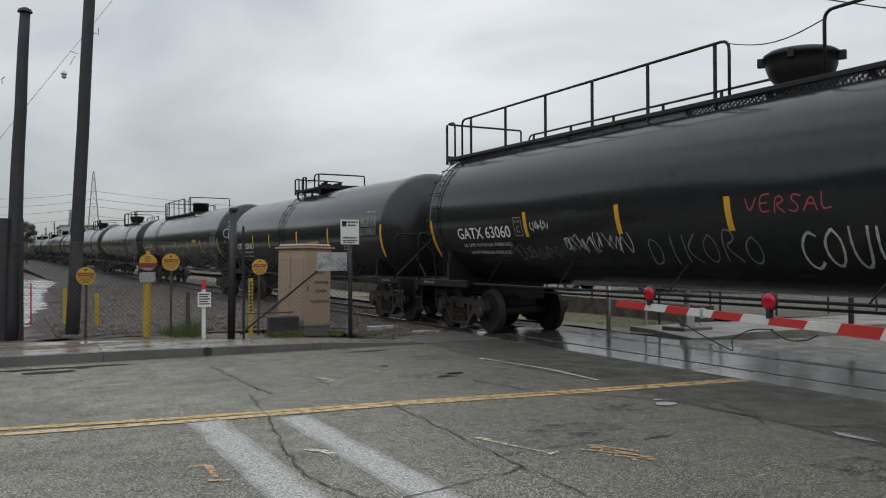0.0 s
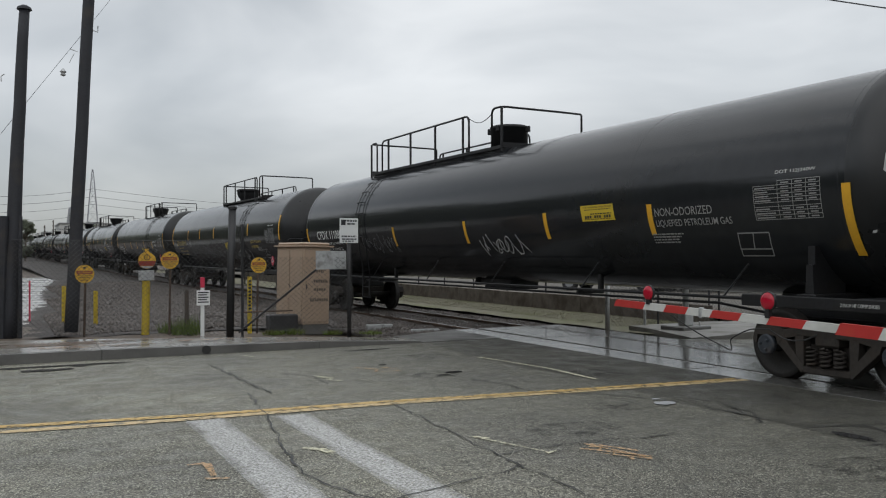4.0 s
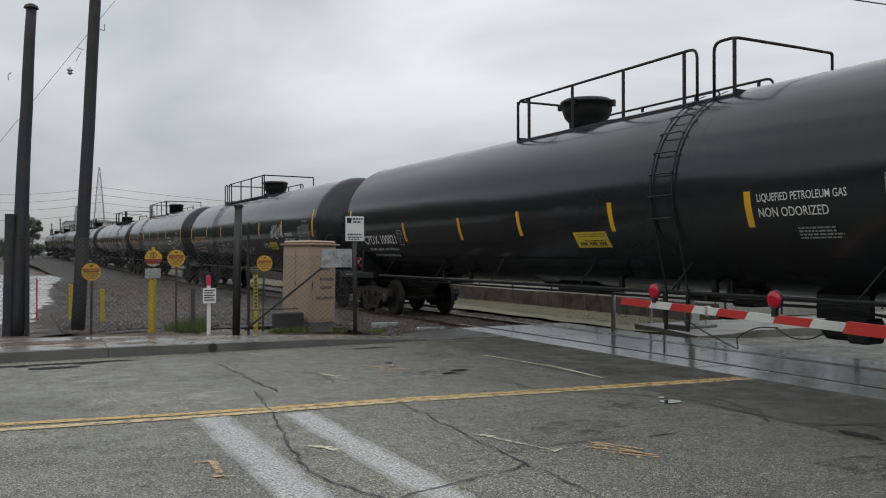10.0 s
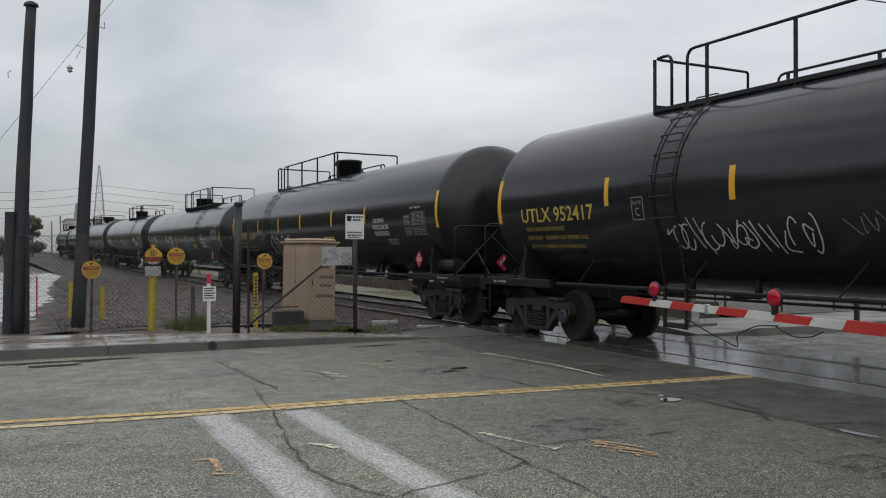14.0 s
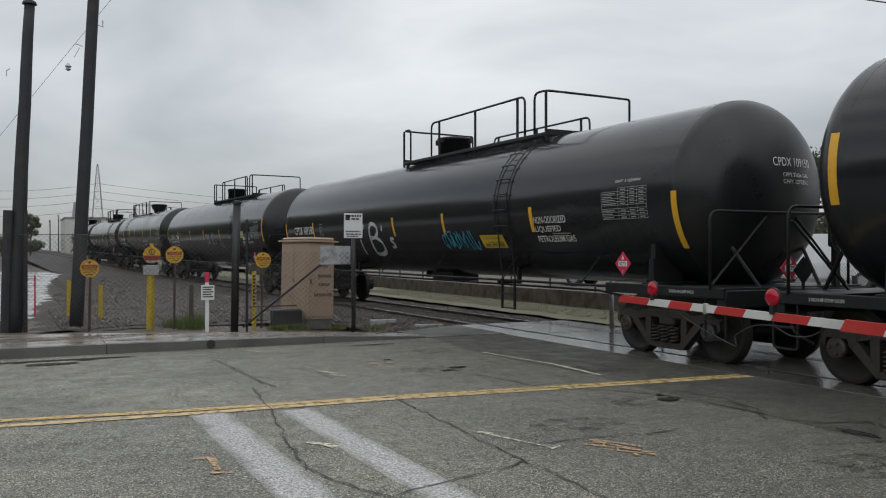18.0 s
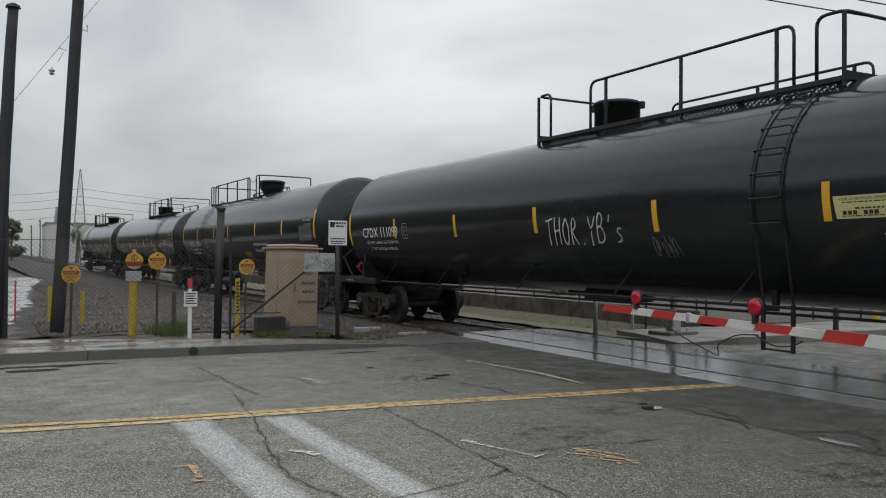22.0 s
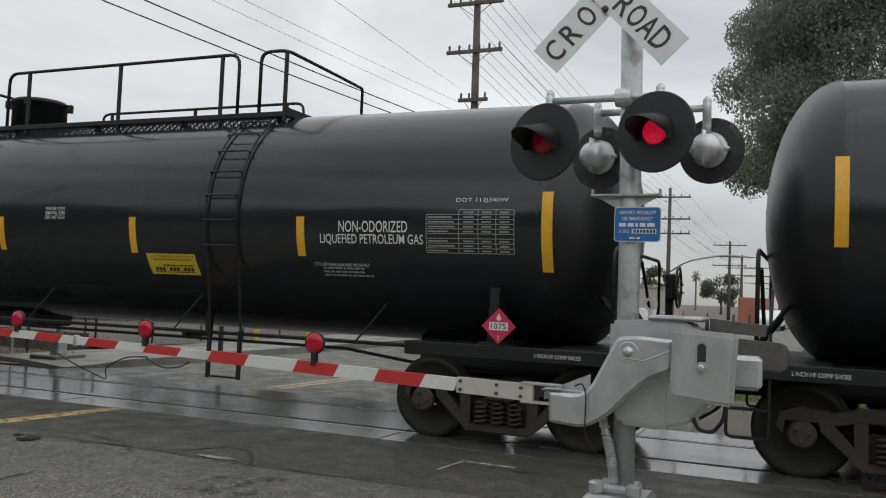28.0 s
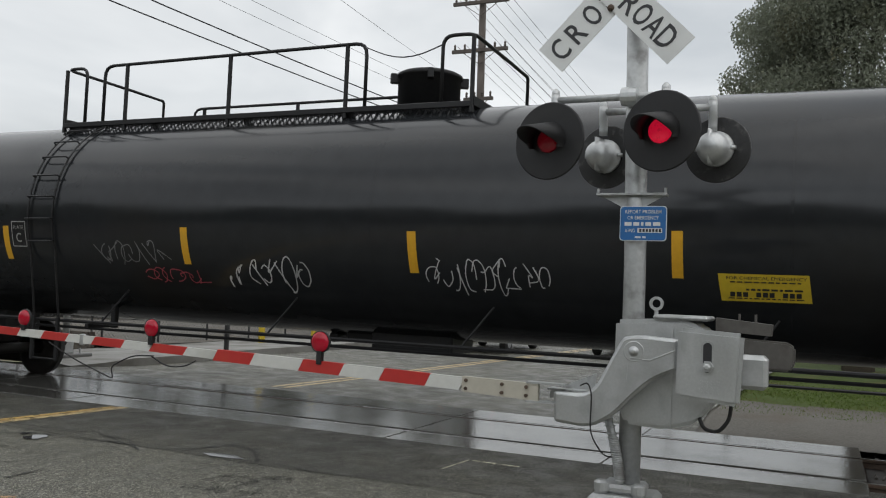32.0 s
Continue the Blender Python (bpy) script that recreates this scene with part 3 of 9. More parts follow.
# crossing panels with rails between them
NEAR, FAR = TRACK_X - 0.7525, TRACK_X + 0.7525
panels = thing("crossing_surface", "pale wet concrete crossing panels set flush round the rails", "crossing panel", kind="structure")
Y0, Y1 = -0.42, 16.75
for (a, b) in ((8.60, NEAR - 0.045), (NEAR + 0.115, FAR - 0.115), (FAR + 0.045, 11.52)):
    n = 7
    for i in range(n):
        bm = B()
        g = (Y1 - Y0) / n
        z = R7.uniform(-0.003, 0.003)
        box(bm, a, b, Y0 + g * i + 0.006, Y0 + g * (i + 1) - 0.006, -0.2, 0.008 + z, 0.006)
        part("panel", along(bm), M_PANEL, panels)
bm = B()
box(bm, 8.67, 11.5, Y0, Y1, -0.22, -0.06)
part("panel_bed", along(bm), M_CRACK, panels)


def swept(bm, prof, ys):
    """A profile of (x, z) pairs drawn along y."""
    rows = [[bm.verts.new((a, y, b)) for a, b in prof] for y in ys]
    n = len(prof)
    for p, q in zip(rows, rows[1:]):
        for i in range(n):
            bm.faces.new((p[i], p[(i + 1) % n], q[(i + 1) % n], q[i]))
    bm.faces.new(rows[0])
    bm.faces.new(rows[-1][::-1])
    bmesh.ops.recalc_face_normals(bm, faces=bm.faces)
    return bm


RAIL_YS = [-120, -60, -20] + list(range(-10, 120, 3)) + list(range(120, 421, 15))


def rail(x):
    bm = B()
    prof = [(-0.07, -0.15), (0.07, -0.15), (0.07, -0.138), (0.012, -0.12), (0.009, -0.045), (0.035, -0.032), (0.036, -0.008), (0.025, 0.0), (-0.025, 0.0), (-0.036, -0.008), (-0.035, -0.032), (-0.009, -0.045), (-0.012, -0.12), (-0.07, -0.138)]
    swept(bm, [(x + a, b) for a, b in prof], RAIL_YS)
    r = tagged(put("rail", finish(along(bm), "rail"), None, None, M_RUST), "rusty steel rail with a bright worn top", "rail", "rails of the track", "structure")
    bm = B()
    swept(bm, [(x - 0.024, 0.001), (x + 0.024, 0.001), (x + 0.024, 0.004), (x - 0.024, 0.004)], RAIL_YS)
    part("running_surface", along(bm), M_STEEL_RAIL, r)


rail(NEAR)
rail(FAR)


def bed(x, y):
    """The ballast shoulder: level round the rails, falling to the sides; north of the street it drops towards the fence."""
    x += swing(y)
    d = abs(x - TRACK_X)
    n = rise(y) + noise.noise(Vector((x * 1.3, y * 1.3, 0))) * 0.05 + noise.noise(Vector((x * 5, y * 5, 3))) * 0.025
    if d < 1.55:
        return -0.10 + rise(y) + (n - rise(y)) * 0.4
    if x < TRACK_X:
        return max(-0.10 - (d - 1.55) * 0.12, -0.24 if y < 60 else -0.5) + n
    return max(-0.10 - (d - 1.55) * 0.10, -0.2) + n


gridded("ballast_bed", 3.4, 13.4, 16.78, 60.0, 0.28, bed, M_BALLAST_BED, "dark crushed-stone ballast bed under the track", "ballast", swing)
gridded("ballast_bed_far", 4.5, 13.6, 60.0, 420.0, 1.2, bed, M_BALLAST_BED, "dark crushed-stone ballast bed under the track", "ballast", swing)
gridded("ballast_bed_south", 7.2, 12.4, -60.0, -0.45, 0.3, bed, M_BALLAST_BED, "dark crushed-stone ballast bed under the track", "ballast", swing)


def stones(name, boxes, count, smin, smax, level, material, label, seed):
    """Loose stones: little uneven lumps, joined."""
    rnd = random.Random(seed)
    base = [Vector(v) for v in ((1, 0, 0), (-1, 0, 0), (0, 1, 0), (0, -1, 0), (0, 0, 1), (0, 0, -1))]
    tri = [(0, 2, 4), (2, 1, 4), (1, 3, 4), (3, 0, 4), (2, 0, 5), (1, 2, 5), (3, 1, 5), (0, 3, 5)]
    vs, fs = [], []
    tot = sum(w for *_, w in boxes)
    for x0, x1, y0, y1, w in boxes:
        for _ in range(int(count * w / tot)):
            x, y = rnd.uniform(x0, x1), rnd.uniform(y0, y1)
            s = rnd.uniform(smin, smax)
            m = Euler((rnd.uniform(0, 6), rnd.uniform(0, 6), rnd.uniform(0, 6))).to_matrix()
            o = len(vs)
            sc = (rnd.uniform(0.7, 1.3), rnd.uniform(0.7, 1.3), rnd.uniform(0.5, 0.9))
            c = Vector((x, y, level(x, y) + s * 0.25))
            for b in base:
                vs.append(c + m @ Vector((b.x * sc[0], b.y * sc[1], b.z * sc[2])) * s)
            fs += [(o + a, o + b, o + d) for a, b, d in tri]
    me = bpy.data.meshes.new(name)
    me.from_pydata(vs, [], fs)
    return tagged(put(name, me, None, None, material), label, "stones", kind="stuff")


stones("ballast_stones", [(3.6, 8.9, 16.9, 30, 6), (3.6, 8.9, 30, 52, 4), (11.0, 13.2, 16.9, 34, 4), (8.9, 11.0, 17.0, 34, 5)], 46000, 0.022, 0.05, bed, M_BALLAST, "loose grey ballast stones beside the track", 11)
stones("ballast_stones", [(8.0, 12.2, -7, -0.5, 1)], 1500, 0.022, 0.05, bed, M_BALLAST, "loose grey ballast stones beside the track", 12)
tie_me = None
for i in range(70):
    y = 17.15 + 0.55 * i if i < 60 else -1.0 - 0.55 * (i - 60)
    bm = B()
    if tie_me is None:
        box(bm, -1.32, 1.32, -0.115, 0.115, -0.32, -0.105, 0.012)
        tie_me = finish(bm, "tie")
    ob = put("tie", tie_me, None, pose(TRACK_X - swing(y) + R7.uniform(-0.04, 0.04), y, rise(y), 0, 0, R7.uniform(-1, 1)), M_TIE)
    tagged(ob, "weathered creosoted timber tie under the rails", "tie", "ties of the track")
# pale blocks at the ends of the crossing
for x, y in ((8.42, 17.6), (8.0, 19.3)):
    bm = B()
    box(bm, -0.32, 0.32, -0.09, 0.09, -0.14, 0.0, 0.015)
    tagged(put("timber_block", finish(bm, "timber_block"), None, pose(x, y, -0.03, 0, 0, -12), M_GALV), "pale weathered timber block beside the rail", "timber", "loose blocks")

# north kerb and sidewalk, laid in slabs, falling to the track at the end
kerb = thing("kerb", "grey concrete kerb along the street, stained dark", "kerb", kind="structure")
xs = [-40, -30, -20, -12, -6, -2.2, 1.3, 4.9, 6.9]
for a, b in zip(xs, xs[1:]):
    bm = B()
    h0, h1 = (0.155, 0.155) if b < 4 else ((0.155, 0.12) if b < 5 else (0.12, 0.03))
    prism(bm, [(a + 0.004, -0.2), (b - 0.004, -0.2), (b - 0.004, h1), (a + 0.004, h0)], 14.60, 14.78, "Y")
    part("kerbstone", bm, M_KERB, kerb)
walkw = thing("sidewalk", "pale wet concrete sidewalk in slabs", "sidewalk", kind="structure")
for a, b in zip(xs, xs[1:]):
    bm = B()
    h0, h1 = (0.15, 0.15) if b < 4 else ((0.15, 0.115) if b < 5 else (0.115, 0.025))
    back = lambda x: 16.95 - 0.28 * max(min(x, 6), -3)
    vs = [(a + 0.006, 14.785, h0), (b - 0.006, 14.785, h1), (b - 0.006, back(b), h1 + 0.01), (a + 0.006, back(a), h0 + 0.01)]
    v = [bm.verts.new(p) for p in vs] + [bm.verts.new((p[0], p[1], -0.2)) for p in vs]
    bm.faces.new(v[:4])
    for i in range(4):
        bm.faces.new((v[i], v[(i + 1) % 4], v[4 + (i + 1) % 4], v[4 + i]))
    bmesh.ops.recalc_face_normals(bm, faces=bm.faces)
    part("slab", bm, M_CONC, walkw)
bm = B()
prism(bm, [(6.9, 14.6), (8.655, 14.62), (8.655, 16.7), (6.9, 15.9)], -0.2, 0.012, "Z")
tagged(put("apron", finish(bm, "apron"), None, None, M_KERB), "dark concrete ramp beside the crossing", "pavement", kind="structure")


# mud washed over the back of the sidewalk
RM = random.Random(17)
for x, y, a, b, mm in ((0.6, 15.9, 1.5, 0.35, 0), (2.3, 16.1, 1.1, 0.16, 0), (-1.6, 16.6, 1.6, 0.4, 0), (3.2, 15.5, 0.7, 0.2, 1), (0.9, 15.3, 0.6, 0.22, 1), (-2.4, 15.6, 0.8, 0.3, 1), (1.8, 15.25, 0.4, 0.15, 0)):
    bm = B()
    sheet(bm, [(x + a * RM.uniform(0.7, 1.15) * math.cos(q * 0.393), y + b * RM.uniform(0.7, 1.15) * math.sin(q * 0.393)) for q in range(16)], 0.1625)
    tagged(put("mud_patch", finish(bm, "mud_patch"), None, None, (M_MUD, M_MUD2)[mm]), "thin brown mud washed over the concrete", "mud", "mud on the sidewalk", "structure")


def lot(x, y):
    n = noise.noise(Vector((x * 0.5, y * 0.5, 5))) * 0.06 + noise.noise(Vector((x * 2, y * 2, 9))) * 0.03
    return 0.10 - 0.012 * max(0, y - 17) + n


gridded("dirt_verge", -40, 8.6, 15.4, 22.0, 0.3, lambda x, y: lot(x, y) - 0.01 - 0.25 * max(0, x - 4.3) / 2.6, M_DIRT, "brown muddy verge behind the sidewalk", "dirt")
def bank(x, y):
    """A stony bank that falls away to the flooded lot along a slanting edge."""
    e = 0.35 + 0.070 * (y - 20.5)
    n = 0.06 * noise.noise(Vector((x, y, 2))) + 0.03 * noise.noise(Vector((x * 4, y * 4, 6)))
    return min(0.10, 0.02 + (x - e) * 0.12) + n - 0.002 * (y - 18) - 0.04 * max(0, x - 4.5) + rise(y) * max(0.0, min(1.0, (x - e) / 4))


gridded("gravel_bank", -0.6, 7.2, 18.0, 70, 0.3, bank, M_BALLAST_BED, "dark gravel bank beside the track", "gravel")
stones("bank_stones", [(0.8, 7.0, 18.4, 26, 5), (1.2, 7.0, 26, 36, 3), (1.8, 7.0, 36, 55, 2)], 30000, 0.025, 0.06, bank, M_BALLAST, "loose dark gravel on the bank", 13)
gridded("washed_lot", -30, 5.0, 20.5, 120, 0.9, lambda x, y: 0.0 + 0.05 * noise.noise(Vector((x * 0.35, y * 0.2, 1))) - 0.004 * (y - 21) - 0.3 * max(0.0, x - 0.9 - 0.070 * (y - 20.5)), M_FLOOD, "pale rain-washed sandy ground with puddles", "ground")

# beyond the track: gravel, grass, kerbed island
gridded("grass_strip", 12.3, 16.6, 14.5, 140, 0.5, lambda x, y: -0.07 + 0.03 * noise.noise(Vector((x, y, 4))), M_GRASS, "short yellowish winter grass", "grass")
gridded("grass_bank", 12.6, 60, -60, 1.4, 0.5, lambda x, y: -0.04 - 0.06 * max(0.0, 1.6 - 0.75 * (x - 13.1) + y + 0.5 * noise.noise(Vector((x, y, 1.5)))) + 0.0 * y + 0.05 * noise.noise(Vector((x * 0.6, y * 0.6, 8))), M_GREEN, "bright green rain-fed grass", "grass")
gridded("gravel_shoulder", 11.5, 16.2, -50, 1.9, 0.5, lambda x, y: -0.022 + 0.012 * noise.noise(Vector((x, y, 6))), M_GRAVEL, "pale wet gravel shoulder", "gravel")
bm = B()
edge = [(11.86, 12.76, 0.02), (12.35, 12.42, 0.07), (12.9, 12.22, 0.14), (14.4, 12.05, 0.15), (17.0, 12.2, 0.15), (40, 11.6, 0.15), (40, 15.6, 0.15), (12.62, 15.6, 0.02), (12.5, 14.7, 0.02)]
top, low = [bm.verts.new(p) for p in edge], [bm.verts.new((x, y, -0.2)) for x, y, z in edge]
bm.faces.new(top)
for a in range(len(edge)):
    b = (a + 1) % len(edge)
    bm.faces.new((top[a], low[a], low[b], top[b]))
bmesh.ops.recalc_face_normals(bm, faces=bm.faces)
tagged(put("island", finish(bm, "island"), None, None, M_ISLAND), "pale concrete kerbed sidewalk beyond the track", "sidewalk", kind="structure")

# road markings
for pts, mm in (([(-14, 10.46), (-4, 9.44), (-0.14, 9.035), (1.62, 8.87), (3.8, 8.765), (5.9, 8.52), (8.6, 8.25)], M_YLINE2), ([(-14, 10.80), (-4, 9.76), (-0.14, 9.33), (1.62, 9.07), (3.8, 8.895), (5.9, 8.63), (8.55, 8.365)], M_YLINE)):
    bm = B()
    ribbon(bm, pts, 0.145, 0.0085)
    tagged(put("centre_line", finish(bm, "centre_line"), None, None, mm), "worn yellow double centre line", "road marking", "yellow lines", "structure")
for dy in (0.0, 0.21):
    bm = B()
    ribbon(bm, [(11.9, 8.06 + dy), (14.2, 7.86 + dy), (40, 6.2 + dy)], 0.105, 0.005)
    tagged(put("centre_line", finish(bm, "centre_line"), None, None, M_YLINE2), "worn yellow double centre line", "road marking", "yellow lines", "structure")
for x0, x1, yn, yf in ((1.55, 1.94, 1.2, 8.78), (2.42, 2.78, 1.0, 8.62)):
    bm = B()
    sheet(bm, [(x0, yn), (x1, yn), (x1, yf), (x0, yf)], 0.0045)
    tagged(put("stop_line", finish(bm, "stop_line"), None, None, M_WLINE), "worn white painted line", "road marking", "white lines", "structure")
RC = random.Random(21)
for pts, w in (([(2.7, 13.06), (2.73, 11.58), (2.78, 10.07)], 0.03), ([(2.54, 10.2), (2.41, 9.2), (2.32, 8.52), (2.21, 7.81), (2.08, 7.1), (2.0, 6.59), (1.97, 6.27), (2.02, 5.96), (2.12, 5.55), (2.24, 5.31), (2.5, 4.4)], 0.028),
               ([(3.77, 8.79), (3.73, 7.82), (3.64, 6.82), (3.58, 6.01), (3.54, 5.16), (3.51, 4.4), (3.4, 3.2)], 0.022), ([(3.57, 5.74), (3.26, 5.57), (3.0, 5.52), (2.72, 5.44), (2.3, 5.3)], 0.022), ([(3.61, 6.11), (4.01, 6.18), (4.49, 6.19), (4.84, 6.16), (5.16, 6.06), (5.31, 6.11)], 0.022),
               ([(5.48, 10.02), (5.6, 9.4), (5.62, 8.65), (6.33, 8.06), (6.65, 7.46), (6.73, 6.31)], 0.03), ([(6.92, 6.93), (6.9, 6.52), (6.56, 6.09)], 0.022), ([(6.7, 5.75), (6.98, 5.64), (7.28, 5.6), (7.99, 5.39), (8.16, 5.36)], 0.02), ([(7.34, 5.57), (7.14, 5.17), (6.83, 4.88), (6.59, 4.77)], 0.018), ([(8.06, 4.3), (8.08, 3.66), (7.92, 3.15), (7.84, 2.16)], 0.022),
               ([(6.91, 5.72), (7.11, 5.6), (7.32, 5.52), (7.26, 5.3), (7.05, 5.02), (6.84, 4.85), (6.65, 4.84)], 0.016), ([(6.1, 5.07), (6.29, 5.01), (6.52, 4.94), (6.75, 4.92)], 0.02), ([(7.36, 5.37), (7.71, 5.34), (8.05, 5.28)], 0.016), ([(5.06, 6.06), (5.26, 6.08), (5.42, 6.09)], 0.024), ([(6.81, 4.71), (6.66, 4.06), (6.84, 3.47)], 0.016), ([(6.93, 8.49), (6.92, 7.77), (7.03, 7.08), (6.75, 6.5), (6.55, 6.08), (6.87, 5.76), (7.39, 5.43)], 0.018), ([(3.37, 11.77), (3.67, 11.3), (3.62, 10.46)], 0.024)):
    bm = B()
    ribbon(bm, pts, w * 0.78, 0.0098, RC, 0.03)
    tagged(put("crack", finish(bm, "crack"), None, None, M_CRACK), "dark open crack in the asphalt", "crack", "cracks in the street", "structure")
MARKS = [(M_MARK, 0.035, [[(3.74, 6.83), (4.00, 6.02)], [(3.74, 6.83), (3.83, 6.70), (3.78, 6.64)], [(4.00, 6.02), (3.97, 5.96), (4.10, 6.02)]]),
         (M_MARKO, 0.035, [[(4.46, 6.12), (4.62, 5.50)], [(4.32, 5.98), (4.60, 5.60)], [(4.34, 5.80), (4.62, 5.42)], [(4.50, 6.08), (4.70, 5.68)], [(4.50, 5.72), (4.66, 5.48), (4.56, 5.40)], [(4.42, 6.0), (4.50, 5.93), (4.40, 5.84), (4.50, 5.76), (4.42, 5.66), (4.50, 5.58), (4.46, 5.46)]]),
         (M_MARKO, 0.055, [[(1.24, 6.93), (1.38, 6.93)], [(1.39, 6.91), (1.36, 6.50)], [(1.27, 6.45), (1.45, 6.38)]]),
         (M_MARKO, 0.06, [[(4.5, 11.8), (4.72, 11.45)], [(4.70, 11.40), (4.60, 11.22)], [(4.62, 11.18), (4.98, 11.2)], [(4.85, 11.6), (5.0, 11.4)]]),
         (M_MARK, 0.08, [[(3.7, 11.25), (3.84, 10.9)], [(3.82, 10.86), (3.72, 10.75)], [(3.74, 10.71), (3.88, 10.65)]]),
         (M_MARK, 0.045, [[(3.42, 14.1), (3.52, 13.8), (3.68, 13.6)]]),
         (M_MARK, 0.10, [[(6.72, 12.05), (6.8, 11.6), (6.86, 11.1), (6.95, 10.4), (6.9, 9.2)]]),
         (M_MARK, 0.035, [[(7.48, 3.25), (8.02, 3.2)], [(8.02, 3.16), (8.0, 2.66)]]),
         (M_MARK, 0.08, [[(2.24, 7.1), (2.36, 6.95), (2.4, 6.8)]]), (M_MARK, 0.05, [[(5.9, 3.4), (6.3, 2.9)]])]
for mm, w, strokes in MARKS:
    mk = thing("survey_mark", "faded sprayed survey mark on the street", "paint mark", "survey marks", "structure")
    for i, pts in enumerate(strokes):
        bm = B()
        ribbon(bm, pts, w, 0.0095 + 0.0005 * i, RC)
        part("stroke", bm, mm, mk)
RP = random.Random(31)
for x, y, a, b in ((5.6, 13.9, 0.55, 0.05), (5.0, 11.9, 0.08, 0.04), (5.55, 10.7, 0.15, 0.07), (5.3, 10.5, 0.12, 0.05), (0.4, 13.62, 0.42, 0.14), (0.95, 13.9, 0.22, 0.05), (0.05, 13.95, 0.12, 0.04), (6.48, 7.38, 0.16, 0.12), (6.78, 5.25, 0.09, 0.24), (0.7, 14.05, 1.3, 0.09), (6.55, 7.62, 0.05, 0.05)):
    bm = B()
    sheet(bm, [(x + a * RP.uniform(0.6, 1.2) * math.cos(q * 0.52), y + b * RP.uniform(0.6, 1.2) * math.sin(q * 0.52)) for q in range(12)], 0.011)
    tagged(put("puddle", finish(bm, "puddle"), None, None, M_PUDDLE), "shallow rain puddle on the asphalt", "puddle", "puddles", "structure")
# gutter drain hole in the kerb
bm = B()
lathe(bm, [(0.03, -0.006), (0.075, -0.006), (0.075, 0.0), (0.03, 0.0)], 14, "Y", (2.93, 14.598, 0.075))
tagged(put("kerb_drain", finish(bm, "kerb_drain"), None, None, M_CRACK), "round dark drain hole in the kerb", "drain", kind="structure")


# dark oily stains, ragged and soft at their edges
for x, y, a, b in ((5.9, 7.5, 0.45, 0.3), (4.75, 6.7, 0.5, 0.35), (5.2, 10.7, 0.5, 0.35), (6.1, 12.6, 0.4, 0.4), (5.9, 4.4, 0.5, 0.4), (7.3, 9.6, 0.4, 0.5)):
    bm = B()
    sheet(bm, [(x + a * RP.uniform(0.75, 1.15) * math.cos(q * 0.449), y + b * RP.uniform(0.75, 1.15) * math.sin(q * 0.449)) for q in range(14)], 0.0065)
    tagged(put("oil_stain", finish(bm, "oil_stain"), None, None, M_STAIN), "dark oily stain on the asphalt", "stain", "stains on the street", "structure")


# ---- behind the sidewalk: poles, fence, pipeline markers, cabinet ----
def wood_pole(name, x, y, z0, tx, ty, tz, r0, r1, label):
    p = thing(name, label, "pole", "leaning dark poles")
    bm = B()
    n = 10
    rnd = random.Random(int(x * 100))
    tube(bm, [(x + (tx - x) * i / n + rnd.uniform(-0.006, 0.006), y + (ty - y) * i / n, z0 + (tz - z0) * i / n) for i in range(n + 1)], r0, 20, True, r1)
    part("shaft", bm, M_POLE, p, "", True)
    return p


p1 = wood_pole("dark_pole", -0.035, 18.57, -0.1, 0.245, 18.57, 6.49, 0.155, 0.095, "tall dark creosoted pole leaning over the fence")
bm = B()
lathe(bm, [(0.14, 6.45), (0.12, 6.50), (0.05, 6.54)], 14, "Z", (0.245, 18.57, 0))
part("pole_cap", bm, M_POLE, p1)
for x, r in ((-0.15, 0.095), (0.19, 0.045)):
    bm = B()
    tube(bm, [(x - 0.02, 18.5, 0.0), (x + 0.03 if x < 0 else x - 0.02, 18.5, 2.42)], r, 10)
    part("stub", bm, M_POLE, p1)
bm = B()
tube(bm, [(-0.1, 18.5, 5.15), (-0.16, 18.5, 5.1), (-0.15, 18.5, 5.0)], 0.01, 5)
part("hook", bm, M_GALV, p1)
p2 = wood_pole("dark_pole", 1.09, 18.85, -0.1, 1.51, 18.85, 8.6, 0.135, 0.105, "tall dark creosoted pole with a guy wire")
bm = B()
tube(bm, [(1.50, 18.8, 6.25), (1.60, 18.8, 6.22), (1.60, 18.8, 6.35)], 0.012, 5)
part("wire_hook", bm, M_GALV, p2)
bm = B()
wp = [Vector((-3.6, 23.9, -0.2)).lerp(Vector((3.2, 24.0, 9.6)), i / 16) for i in range(17)]
tube(bm, wp, 0.006, 4)
guy = thing("guy_wire", "thin slack guy wire with a pale insulator", "wire")
part("strand", bm, M_WIRE, guy)
bm = B()
c = Vector((1.21, 23.97, 6.35))
lathe(bm, [(0.02, -0.10), (0.075, -0.06), (0.045, -0.02), (0.085, 0.02), (0.045, 0.06), (0.02, 0.10)], 12, "Z", c)
part("insulator", bm, M_GALV, guy)
bm = B()
for p, q in (((1.35, 23.9, 6.6), (1.47, 23.9, 6.85)), ((1.38, 23.9, 6.95), (1.55, 23.9, 6.9))):
    tube(bm, [p, q], 0.012, 4)
part("wire_clamp", bm, M_GALV, guy)


def gnd(x, y):
    return lot(x, y) - 0.02


def fence_y(x):
    return 18.45 - 0.46 * x


